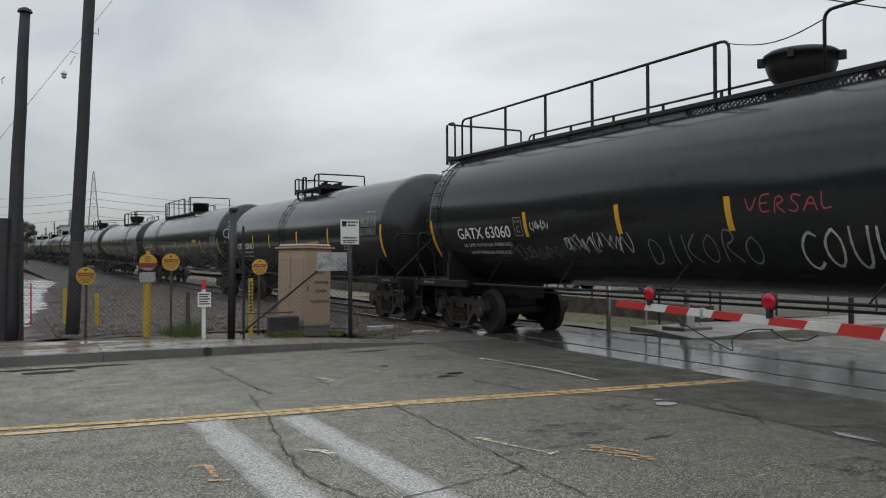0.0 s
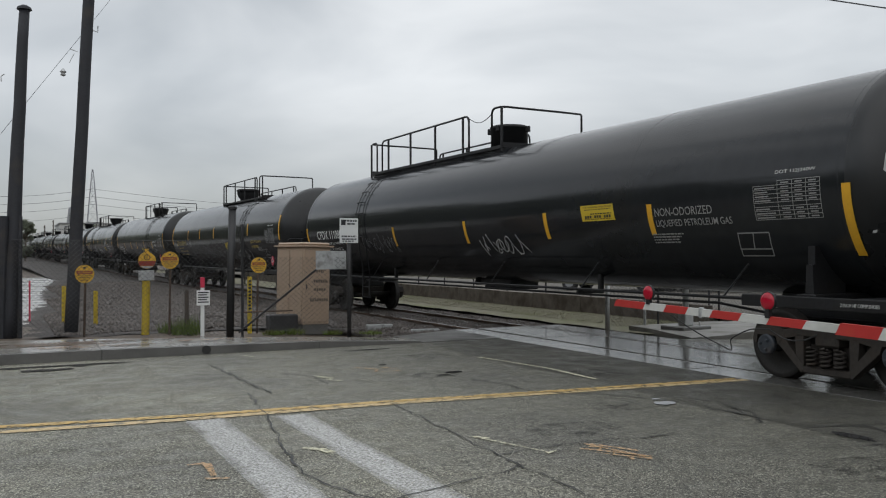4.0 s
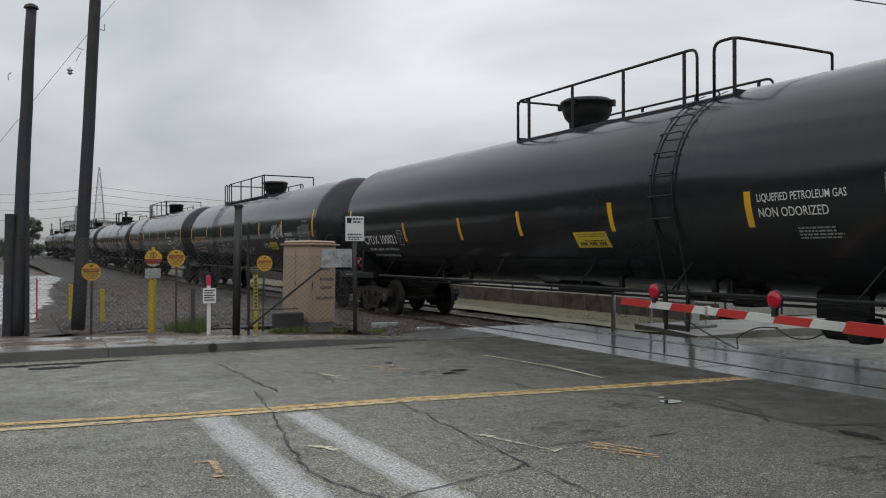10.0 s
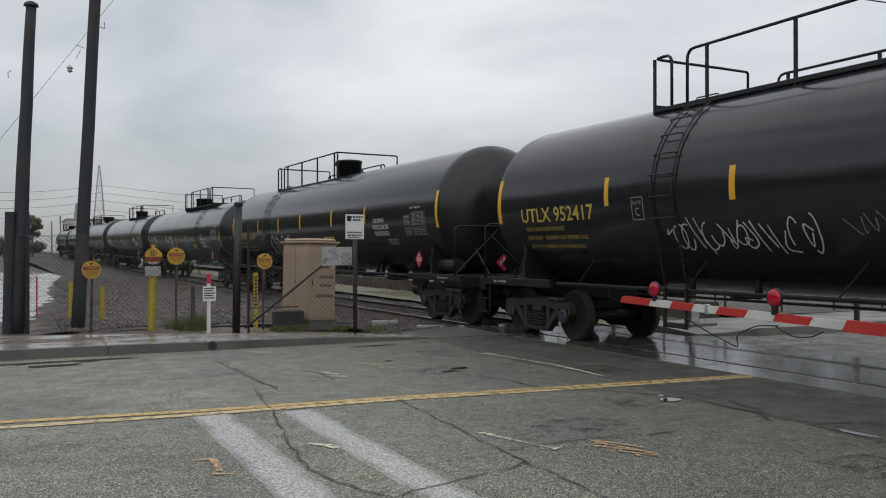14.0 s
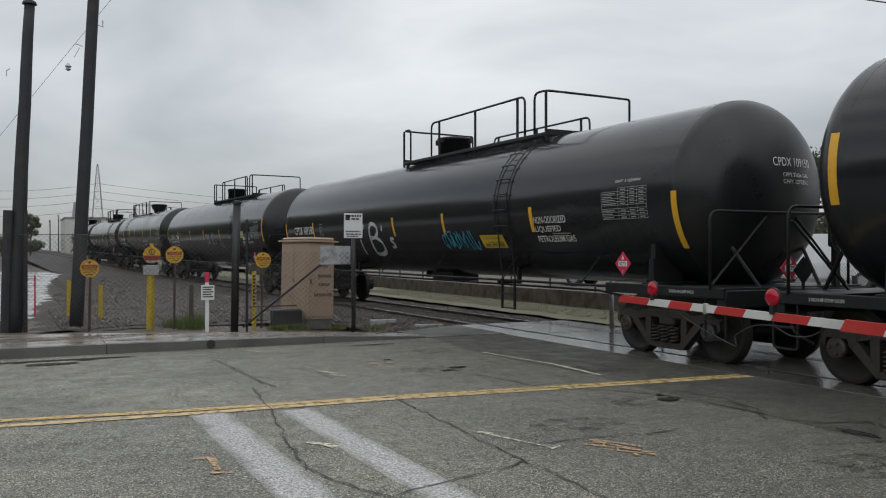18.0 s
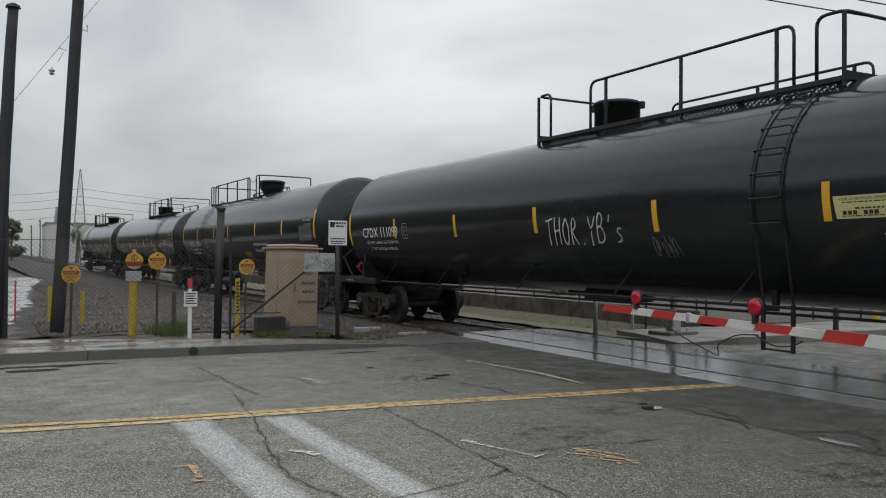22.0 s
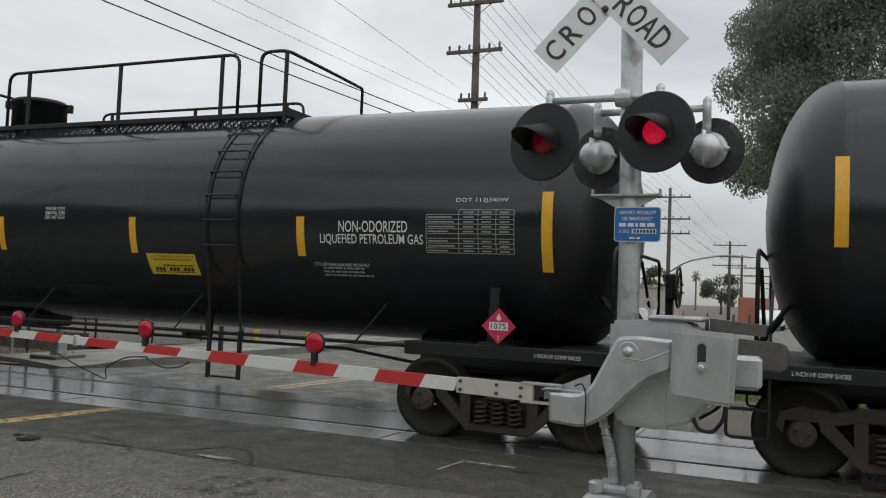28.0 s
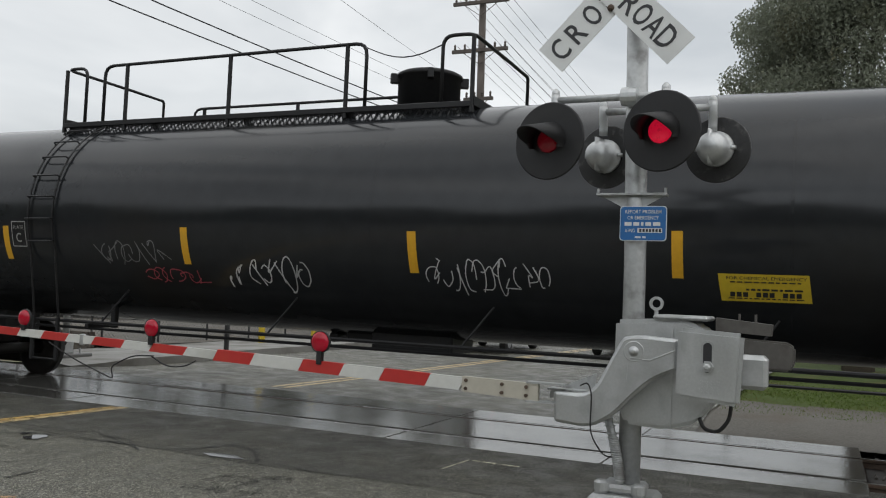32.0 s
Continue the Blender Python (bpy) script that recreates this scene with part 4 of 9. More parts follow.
def chain_link(name, x0, x1, yfun, z0, z1, pitch, label, posts, wire=0.0036):
    f = thing(name, label, "fence")
    bm = B()
    n = int((x1 - x0 + (z1 - z0)) / pitch)
    for i in range(n):
        for s in (1, -1):
            a = x0 - (z1 - z0) + pitch * i if s > 0 else x0 + pitch * i
            lo, hi = a, a + s * (z1 - z0)
            t0, t1 = 0.0, 1.0
            for bound, keep in ((x0, 1), (x1, -1)):
                da, db = keep * (lo - bound), keep * (hi - bound)
                if da < 0 and db < 0:
                    t0, t1 = 1, 0
                elif da < 0:
                    t0 = max(t0, da / (da - db))
                elif db < 0:
                    t1 = min(t1, da / (da - db))
            if t1 - t0 < 0.03:
                continue
            xa, xb = lo + (hi - lo) * t0, lo + (hi - lo) * t1
            za, zb = z0 + (z1 - z0) * t0, z0 + (z1 - z0) * t1
            tube(bm, [(xa, yfun(xa) + s * 0.003, za), (xb, yfun(xb) + s * 0.003, zb)], wire, 3, False)
    w = part("wire_mesh", bm, M_FENCE, f, "galvanised chain-link mesh")
    w["kind"] = "stuff"
    for x, h, r, mm in posts:
        bm = B()
        tube(bm, [(x, yfun(x), -0.1), (x, yfun(x), h)], r, 10)
        part("post", bm, mm, f)
    return f


fn = chain_link("chain_link_fence", -7.0, 3.80, fence_y, 0.10, 1.95, 0.092, "sagging galvanised chain-link fence behind the sidewalk", [(-6.9, 2.0, 0.03, M_GALV), (-3.4, 2.0, 0.03, M_GALV)])
bm = B()
tube(bm, [(-7, fence_y(-7), 1.96), (-3, fence_y(-3), 1.95), (0.5, fence_y(0.5), 1.96), (3.8, fence_y(3.8), 1.93)], 0.006, 5)
part("top_wire", bm, M_FENCE, fn)
gt = chain_link("fence_gate", 3.98, 5.96, fence_y, 0.18, 1.62, 0.092, "chain-link gate with a diagonal brace and blank plate", [(4.02, 2.25, 0.025, M_PIPE)])
bm = B()
tube(bm, [(3.95, fence_y(3.95) - 0.03, 0.16), (5.45, fence_y(5.45) - 0.03, 1.50)], 0.02, 8)
part("brace", bm, M_PIPE, gt)
bm = B()
tube(bm, [(4.0, fence_y(4.0), 0.55), (4.9, fence_y(4.9), 0.58)], 0.014, 6)
part("bottom_bar", bm, M_RUST, gt)
bm = B()
box(bm, 5.255, 5.875, fence_y(5.5) - 0.07, fence_y(5.5) - 0.06, 1.375, 1.735, 0.002)
part("blank_plate", bm, M_GALV, gt, "blank pale metal plate")
post = thing("steel_post", "thick black steel post beside the fence", "post")
bm = B()
tube(bm, [(3.81, 16.75, -0.1), (3.835, 16.75, 1.4), (3.865, 16.75, 2.56)], 0.075, 16)
part("shaft", bm, M_PIPE, post, "", True)
bm = B()
lathe(bm, [(0.09, 2.55), (0.09, 2.60), (0.03, 2.62)], 14, "Z", (3.866, 16.75, 0))
part("cap", bm, M_PIPE, post)

# no-trespass sign on its post
sg = thing("property_sign", "white notice sign on a dark steel post", "sign")
bm = B()
tube(bm, [(5.965, 15.93, 0.0), (5.965, 15.93, 2.36)], 0.042, 12)
part("post", bm, M_PIPE, sg, "dark steel post", True)
bm = B()
box(bm, 5.745, 6.13, 15.862, 15.868, 1.89, 2.375, 0.004)
pl = part("plate", bm, M_SIGNW, sg, "white sheet sign")
bm = B()
rs = random.Random(4)
for z, a, b, h in ((2.325, 0.12, 0.92, 0.035), (2.265, 0.40, 0.85, 0.03), (2.02, 0.10, 0.88, 0.03), (1.965, 0.12, 0.9, 0.025), (1.925, 0.15, 0.75, 0.02)):
    u = a
    while u < b:
        w = rs.uniform(0.08, 0.2)
        box(bm, 5.745 + 0.385 * u, 5.745 + 0.385 * min(b, u + w), 15.8585, 15.8605, z - h / 2, z + h / 2)
        u += w + 0.04
box(bm, 5.775, 5.865, 15.8585, 15.8605, 2.24, 2.345)
part("print_bars", bm, M_LETTER, pl)["kind"] = "stuff"

# signal cabinet
cb = thing("signal_cabinet", "beige steel railroad signal cabinet with black markings", "cabinet")
CM = Matrix.Translation((5.50, 17.42, 0.13)) @ Matrix.Rotation(radians(12.0), 4, "Z") @ Matrix.Rotation(radians(1.4), 4, "Y")
bm = B()
box(bm, -0.02, 0.62, 0.0, 1.18, 0.06, 1.70, 0.012, CM)
part("body", bm, M_BEIGE, cb)
bm = B()
box(bm, -0.08, 0.68, -0.06, 1.24, 1.70, 1.735, 0.004, CM)
box(bm, -0.02, 0.62, 0.0, 1.18, 1.735, 1.80, 0.03, CM)
part("lid", bm, M_BEIGE, cb)
bm = B()
box(bm, 0.0, 0.60, 0.02, 1.16, -0.15, 0.06, 0.0, CM)
part("plinth", bm, M_KERB, cb)
bm = B()
box(bm, 0.01, 0.59, -0.014, -0.002, 0.12, 1.64, 0.004, CM)
dr = part("door", bm, M_BEIGE, cb)
bm = B()
box(bm, 0.035, 0.055, -0.035, -0.016, 0.80, 0.92, 0.004, CM)
part("latch", bm, M_BLACK, cb)
bm = B()
box(bm, -0.034, -0.022, 0.45, 0.60, 0.82, 0.90, 0.004, CM)
part("latch", bm, M_BLACK, cb)
for i in range(2):
    bm = B()
    box(bm, -0.035, -0.021, 0.04 + 0.56 * i, 0.56 + 0.56 * i, 0.12, 1.64, 0.004, CM)
    part("side_door", bm, M_BEIGE, cb)
bm = B()
for z, a, b, h in ((1.48, 0.30, 0.52, 0.055), (1.37, 0.34, 0.50, 0.05), (1.19, 0.22, 0.46, 0.06), (0.98, 0.22, 0.56, 0.065), (0.80, 0.24, 0.52, 0.06), (0.58, 0.14, 0.58, 0.065)):
    u = a
    while u < b:
        box(bm, u, min(b, u + 0.036), -0.0175, -0.0155, z - h / 2, z + h / 2, 0.0, CM)
        u += 0.056
part("stencil_bars", bm, M_TIE, dr)["kind"] = "stuff"

# pipeline markers
def round_sign(th, x, y, z, r, lean=0.0):
    bm = B()
    lathe(bm, [(0.02, -0.006), (r, -0.006), (r, 0.006), (0.02, 0.006)], 28, "Y", (x, y, z))
    s = part("round_sign", bm, M_OSIGN, th, "round orange warning sign with a dark red band")
    bm = B()
    box(bm, x - r * 0.82, x + r * 0.82, y - 0.0095, y - 0.0065, z - r * 0.02, z + r * 0.36)
    part("red_band", bm, M_REDSIGN, s)
    for txt, dz, h, w, mm in (("WARNING", 0.17, 0.20, 1.3, M_OSIGN), ("PETROLEUM", -0.18, 0.16, 1.45, M_LETTER), ("PIPELINE", -0.42, 0.15, 1.2, M_LETTER)):
        me = letters(txt, h * r, w * r, 0.01)
        for v in me.vertices:
            v.co = (x + v.co.x, y - 0.0115, z + dz * r + v.co.y)
        put("sign_print", me, s, None, mm)
    for dz, w, h in ((0.68, 0.30, 0.18), (-0.68, 0.8, 0.07)):
        bm = B()
        box(bm, x - r * w / 2, x + r * w / 2, y - 0.0095, y - 0.0065, z + dz * r - h * r / 2, z + dz * r + h * r / 2)
        part("sign_bar", bm, M_LETTER, s)


def split_sign(th, x, y, z, r):
    """A round sign in three fields: yellow with a black ring mark, dark red, white."""
    bm = B()
    lathe(bm, [(0.02, -0.006), (r, -0.006), (r, 0.006), (0.02, 0.006)], 28, "Y", (x, y, z))
    s = part("round_sign", bm, M_OSIGN, th, "round sign in yellow, dark red and white")

    def field(z0, z1):
        a0, a1 = math.asin(z0 / r), math.asin(z1 / r)
        right = [(r * 0.985 * math.cos(a0 + (a1 - a0) * i / 8), r * 0.985 * math.sin(a0 + (a1 - a0) * i / 8)) for i in range(9)]
        bm = B()
        prism(bm, [(x + a, z + b) for a, b in right + [(-a, b) for a, b in right[::-1]]], y - 0.0095, y - 0.0065, "Y")
        return bm

    part("red_field", field(-0.66 * r, -0.08 * r), M_REDSIGN, s)
    part("white_field", field(-0.97 * r, -0.70 * r), M_GALV, s)
    bm = B()
    lathe(bm, [(r * 0.27, -0.0095), (r * 0.37, -0.0095), (r * 0.37, -0.0065), (r * 0.27, -0.0065), (r * 0.27, -0.0095)], 20, "Y", (x, y, z + 0.36 * r), False)
    box(bm, x - 0.05 * r, x + 0.05 * r, y - 0.0095, y - 0.0065, z + 0.14 * r, z + 0.58 * r)
    part("ring_mark", bm, M_LETTER, s)
    bm = B()
    box(bm, x - 0.035, x + 0.035, y - 0.004, y + 0.004, z + r - 0.005, z + r + 0.06, 0.004)
    part("sign_tab", bm, M_OSIGN, s)


def marker(x, y, top, r, material, label, flat_stake=False):
    m = thing("pipeline_marker", label, "marker post", "pipeline markers")
    bm = B()
    z0 = gnd(x, y) - 0.1
    if flat_stake:
        box(bm, x - 0.045, x + 0.045, y - 0.012, y + 0.012, z0, top, 0.004)
    else:
        tube(bm, [(x, y, z0), (x + 0.02, y, top)], r, 14)
    part("post", bm, material, m)
    return m


m1 = marker(1.285, 18.04, 1.15, 0.025, M_RUST, "round orange pipeline warning sign on a rusty post")
round_sign(m1, 1.29, 18.0, 1.30, 0.175)
m2 = marker(2.38, 17.76, 1.32, 0.075, M_YPOST, "thick yellow pipeline vent post with round signs")
split_sign(m2, 2.40, 17.66, 1.56, 0.165)
bm = B()
box(bm, 2.24, 2.54, 17.66, 17.69, 1.16, 1.36, 0.01)
part("plate", bm, M_GALV, m2, "small grey metal plate")
m3 = marker(2.815, 17.62, 1.42, 0.022, M_RUST, "round orange pipeline warning sign on a thin post")
round_sign(m3, 2.82, 17.58, 1.56, 0.17)
m4 = marker(4.345, 17.34, 1.22, 0.05, M_YPOST, "flat yellow pipeline marker stake with black print", True)
for i in range(9):
    bm = B()
    box(bm, 4.32, 4.37, 17.322, 17.3265, 0.55 + i * 0.07, 0.59 + i * 0.07)
    part("stake_bar", bm, M_LETTER, m4)
m5 = marker(4.50, 17.36, 1.30, 0.022, M_RUST, "round orange pipeline warning sign behind the gate")
round_sign(m5, 4.53, 17.33, 1.45, 0.16)
for x, y, t in ((1.11, 21.7, 0.95), (1.68, 20.3, 0.88)):
    marker(x, y, t, 0.045, M_YPOST, "plain yellow marker stake in the gravel", True)
wp_ = thing("survey_post", "white utility post with a red top and small notice", "marker post", "pipeline markers")
bm = B()
box(bm, 3.185, 3.25, 16.36, 16.42, 0.05, 1.05, 0.006)
part("post", bm, M_SIGNW, wp_)
bm = B()
box(bm, 3.18, 3.255, 16.355, 16.425, 1.05, 1.24, 0.008)
part("red_top", bm, M_REDPL, wp_)
bm = B()
box(bm, 3.10, 3.345, 16.335, 16.342, 0.72, 1.0, 0.003)
pl2 = part("notice", bm, M_SIGNW, wp_)
bm = B()
for i in range(5):
    box(bm, 3.125, 3.32 - 0.03 * (i % 2), 16.3325, 16.3345, 0.95 - i * 0.045, 0.972 - i * 0.045)
part("notice_bars", bm, M_LETTER, pl2)
st = thing("wooden_stake", "short dark weathered stake in the gravel", "stake")
bm = B()
box(bm, 3.19, 3.27, 18.03, 18.09, 0.0, 0.95, 0.008)
part("post", bm, M_TIE, st)
rs_ = thing("survey_stake", "thin pink survey stake in the washed sand", "stake")
bm = B()
box(bm, 0.17, 0.21, 24.6, 24.62, -0.1, 0.78)
part("post", bm, M_REDPL, rs_)


def tuft(name, x, y, z, n, h, spread, material, label, seed):
    """A low weed: many narrow blades."""
    rnd = random.Random(seed)
    vs, fs = [], []
    for _ in range(n):
        a, d = rnd.uniform(0, 6.3), rnd.uniform(0, spread)
        bx, by = x + d * math.cos(a), y + d * math.sin(a)
        b = rnd.uniform(0, 6.3)
        hh, w, ln = h * rnd.uniform(0.4, 1.0), rnd.uniform(0.006, 0.016), rnd.uniform(0.03, 0.16)
        o = len(vs)
        vs += [(bx - w * math.sin(b), by + w * math.cos(b), z), (bx + w * math.sin(b), by - w * math.cos(b), z), (bx + ln * math.cos(b), by + ln * math.sin(b), z + hh)]
        fs.append((o, o + 1, o + 2))
    me = bpy.data.meshes.new(name)
    me.from_pydata(vs, [], fs)
    return tagged(put(name, me, None, None, material), label, "weeds", "weeds behind the sidewalk")


for i, (x, y, h, s) in enumerate(((3.1, 17.5, 0.32, 0.3), (3.3, 18.2, 0.4, 0.28), (2.9, 18.0, 0.3, 0.25), (5.0, 16.6, 0.14, 0.3), (4.7, 16.9, 0.12, 0.2), (6.4, 15.9, 0.08, 0.25), (5.7, 16.2, 0.09, 0.2))):
    tuft("weed", x, y, gnd(x, y), 160, h, s, M_GREEN, "green weed growing in the dirt", 40 + i)
bm = B()
box(bm, 4.75, 5.35, 17.3, 17.6, 0.05, 0.42, 0.02)
tagged(put("junction_box", finish(bm, "junction_box"), None, None, M_PIPE), "low black box behind the fence gate", "box")

stake = thing("survey_stake", "thin pinkish red survey stake in the flooded lot", "stake")
bm = B()
box(bm, 0.42, 0.46, 23.98, 24.02, -0.1, 1.02, 0.004)
part("lath", bm, M_REDPL, stake)


# ---- the train: tank cars on a straight track ----
TRACK, TANK_R, TANK_Z, WHEEL_R = TRACK_X, 1.46, 2.53, 0.457
CAR_AT = [8.13, 27.64, 47.40, 68.92, 89.90, 110.88, 131.93, 153.27, 174.70, 195.29, 215.76, 236.52]
CAR_LEN = [21.50, 17.52, 22.00, 21.05, 20.90, 21.05, 21.05, 21.65, 21.20, 20.17, 20.78, 20.75]


def rolled(t):
    """How far the train has rolled towards -y after t seconds: it slows gently."""
    return 7.87496 * t - 0.0283525 * t * t + 0.000268234 * t ** 3


def side(u, z, lift=0.006):
    """A place on the near flank of a tank, u metres along it, z metres above the rail."""
    a = math.asin(max(-1.0, min(1.0, (z - TANK_Z) / TANK_R)))
    return Vector((-(TANK_R + lift) * math.cos(a), u, TANK_Z + (TANK_R + lift) * math.sin(a)))


def flank_text(car, name, text, ul, ur, z, h, material, bold=0.0, label=""):
    """Stencilled lettering wrapped round the flank, from ul (its left end) to ur."""
    me = letters(text, h, abs(ul - ur), bold)
    a0, uc = math.asin((z - TANK_Z) / TANK_R), (ul + ur) / 2
    rr = TANK_R + 0.0075
    for v in me.vertices:
        a = a0 + v.co.y / TANK_R
        v.co = (-rr * math.cos(a), uc - v.co.x, TANK_Z + rr * math.sin(a))
    return put(name, me, car, None, material, label)


def flank_panel(bm, ul, ur, z0, z1, lean=0.0, n=4, lift=0.004):
    """A strip of the flank, slightly proud; lean: how far its top is shifted along the car."""
    a0, a1 = math.asin((z0 - TANK_Z) / TANK_R), math.asin((z1 - TANK_Z) / TANK_R)
    rows = []
    for i in range(n + 1):
        a, s = a0 + (a1 - a0) * i / n, lean * i / n
        rr = TANK_R + lift
        rows.append([bm.verts.new((-rr * math.cos(a), u + s, TANK_Z + rr * math.sin(a))) for u in (ul, ur)])
    for p, q in zip(rows, rows[1:]):
        bm.faces.new((p[0], p[1], q[1], q[0]))
    bmesh.ops.recalc_face_normals(bm, faces=bm.faces)
    return bm


def flank_stroke(bm, pts, w, rnd=None):
    """One stroke of a spray can on the flank: pts are (u, z)."""
    for _ in range(2):
        # round the corners, as a hand does
        if len(pts) > 2:
            cut = [pts[0]]
            for (a0, b0), (a1, b1) in zip(pts, pts[1:]):
                cut += [(a0 * 0.75 + a1 * 0.25, b0 * 0.75 + b1 * 0.25), (a0 * 0.25 + a1 * 0.75, b0 * 0.25 + b1 * 0.75)]
            pts = cut + [pts[-1]]
    p3 = []
    for (u0, z0), (u1, z1) in zip(pts, pts[1:]):
        k = max(2, int(math.hypot(u1 - u0, z1 - z0) / 0.05))
        p3 += [(u0 + (u1 - u0) * i / k, z0 + (z1 - z0) * i / k) for i in range(k)]
    p3.append(pts[-1])
    prev = None
    for i, (u, z) in enumerate(p3):
        a, b = p3[max(i - 1, 0)], p3[min(i + 1, len(p3) - 1)]
        d = Vector((b[0] - a[0], b[1] - a[1]))
        d = d.normalized() if d.length > 1e-9 else Vector((1, 0))
        ww = w * (rnd.uniform(0.75, 1.2) if rnd else 1.0) / 2
        cur = [bm.verts.new(side(u - d.y * ww * q, z + d.x * ww * q, 0.005)) for q in (1, -1)]
        if prev:
            bm.faces.new((prev[0], prev[1], cur[1], cur[0]))
        prev = cur
    return bm


GLYPH = {  # strokes of spray-can letters in a unit box
    "Y": [[(0, 1), (0.45, 0.5), (0.9, 1)], [(0.45, 0.5), (0.4, 0)]], "B": [[(0.1, 0), (0.1, 1), (0.6, 0.95), (0.75, 0.75), (0.55, 0.55), (0.1, 0.52)], [(0.5, 0.54), (0.9, 0.4), (0.9, 0.12), (0.5, 0), (0.1, 0.02)]],
    "s": [[(0.7, 0.6), (0.3, 0.65), (0.15, 0.48), (0.6, 0.3), (0.65, 0.1), (0.1, 0.05)]], "'": [[(0.4, 1), (0.3, 0.75)]], "T": [[(0, 0.9), (1, 1)], [(0.5, 0.95), (0.42, 0)]],
    "H": [[(0.1, 0), (0.15, 1)], [(0.8, 0.05), (0.85, 1)], [(0.1, 0.5), (0.85, 0.55)]], "O": [[(0.5, 1), (0.12, 0.75), (0.08, 0.3), (0.45, 0), (0.85, 0.25), (0.88, 0.72), (0.5, 1)]],
    "R": [[(0.1, 0), (0.15, 1), (0.7, 0.92), (0.75, 0.65), (0.15, 0.5), (0.9, 0)]], ".": [[(0.4, 0), (0.55, 0.08)]], "C": [[(0.9, 0.85), (0.5, 1), (0.1, 0.6), (0.2, 0.15), (0.6, 0), (0.95, 0.2)]],
    "U": [[(0.1, 1), (0.12, 0.25), (0.45, 0), (0.8, 0.2), (0.9, 1)]], "L": [[(0.1, 1), (0.12, 0.02), (0.85, 0.1)]], "E": [[(0.85, 1), (0.1, 0.95), (0.12, 0), (0.9, 0.05)], [(0.1, 0.5), (0.7, 0.52)]],
    "M": [[(0.05, 0), (0.2, 1), (0.5, 0.4), (0.8, 1), (0.95, 0)]], "P": [[(0.1, 0), (0.12, 1), (0.8, 0.9), (0.75, 0.55), (0.12, 0.48)]], "A": [[(0, 0), (0.5, 1), (0.95, 0)], [(0.2, 0.4), (0.8, 0.4)]],
    "V": [[(0, 1), (0.45, 0), (0.95, 1)]], "S": [[(0.9, 0.85), (0.4, 1), (0.15, 0.75), (0.8, 0.35), (0.6, 0.02), (0.05, 0.15)]], "K": [[(0.1, 0), (0.12, 1)], [(0.85, 1), (0.12, 0.45), (0.9, 0)]],
    "I": [[(0.5, 0), (0.5, 1)]], "D": [[(0.1, 0), (0.1, 1), (0.7, 0.85), (0.9, 0.45), (0.6, 0.05), (0.1, 0)]], "W": [[(0, 1), (0.25, 0), (0.5, 0.7), (0.75, 0), (1, 1)]],
    "1": [[(0.2, 0.8), (0.5, 1), (0.45, 0)], [(0.1, 0), (0.9, 0.04)]], "9": [[(0.85, 0.9), (0.4, 1), (0.15, 0.7), (0.5, 0.5), (0.85, 0.85), (0.75, 0)]], "N": [[(0.1, 0), (0.12, 1), (0.85, 0), (0.9, 1)]], "G": [[(0.9, 0.85), (0.5, 1), (0.1, 0.6), (0.2, 0.15), (0.6, 0), (0.9, 0.3), (0.55, 0.4)]], "F": [[(0.1, 0), (0.12, 1), (0.9, 0.95)], [(0.1, 0.52), (0.7, 0.55)]],
}


def tag(car, text, ul, ur, z, h, w, material, seed, label, slant=0.15):
    """A spray-can word on the flank."""
    rnd = random.Random(seed)
    bm = B()
    n = len(text)
    cw = abs(ul - ur) / n
    for i, ch in enumerate(text):
        hh = h * (0.72 if ch == "s" else 1.0) * rnd.uniform(0.88, 1.1)
        zb = z - h / 2 + rnd.uniform(-0.06, 0.06) * h
        for st in GLYPH.get(ch, []):
            pts = [(ul - cw * (i + 0.06 + 0.86 * a) - slant * b * hh + rnd.uniform(-0.02, 0.02) * cw, zb + b * hh) for a, b in st]
            flank_stroke(bm, pts, w, rnd)
    return part("graffiti", bm, material, car, label)


def scrawl(car, ul, ur, z, h, w, material, seed, label, strokes=14):
    """A spray-can scrawl that cannot be read: loops and slashes."""
    rnd = random.Random(seed)
    w, strokes = w * 0.72, int(strokes * 1.3)
    bm = B()
    for i in range(strokes):
        c = ul + (ur - ul) * (i + 0.5) / strokes
        sp = abs(ul - ur) / strokes * 1.1
        kind = rnd.random()
        if kind < 0.45:
            a0, ex, ez = rnd.uniform(0, 6.3), sp * rnd.uniform(0.5, 0.9), h * rnd.uniform(0.25, 0.5)
            pts = [(c + ex * math.cos(a0 + q * 0.55), z + rnd.uniform(-0.02, 0.02) + ez * math.sin(a0 + q * 0.55)) for q in range(rnd.randint(6, 12))]
        elif kind < 0.8:
            pts = [(c + rnd.uniform(-1, 1) * sp, z + rnd.uniform(-0.5, 0.5) * h) for _ in range(rnd.randint(3, 5))]
        else:
            pts = [(c + sp * 0.6, z + h * rnd.uniform(0.2, 0.55)), (c - sp * rnd.uniform(0.2, 1.2), z - h * rnd.uniform(0.3, 0.55))]
        flank_stroke(bm, pts, w, rnd)
    return part("graffiti", bm, material, car, label)


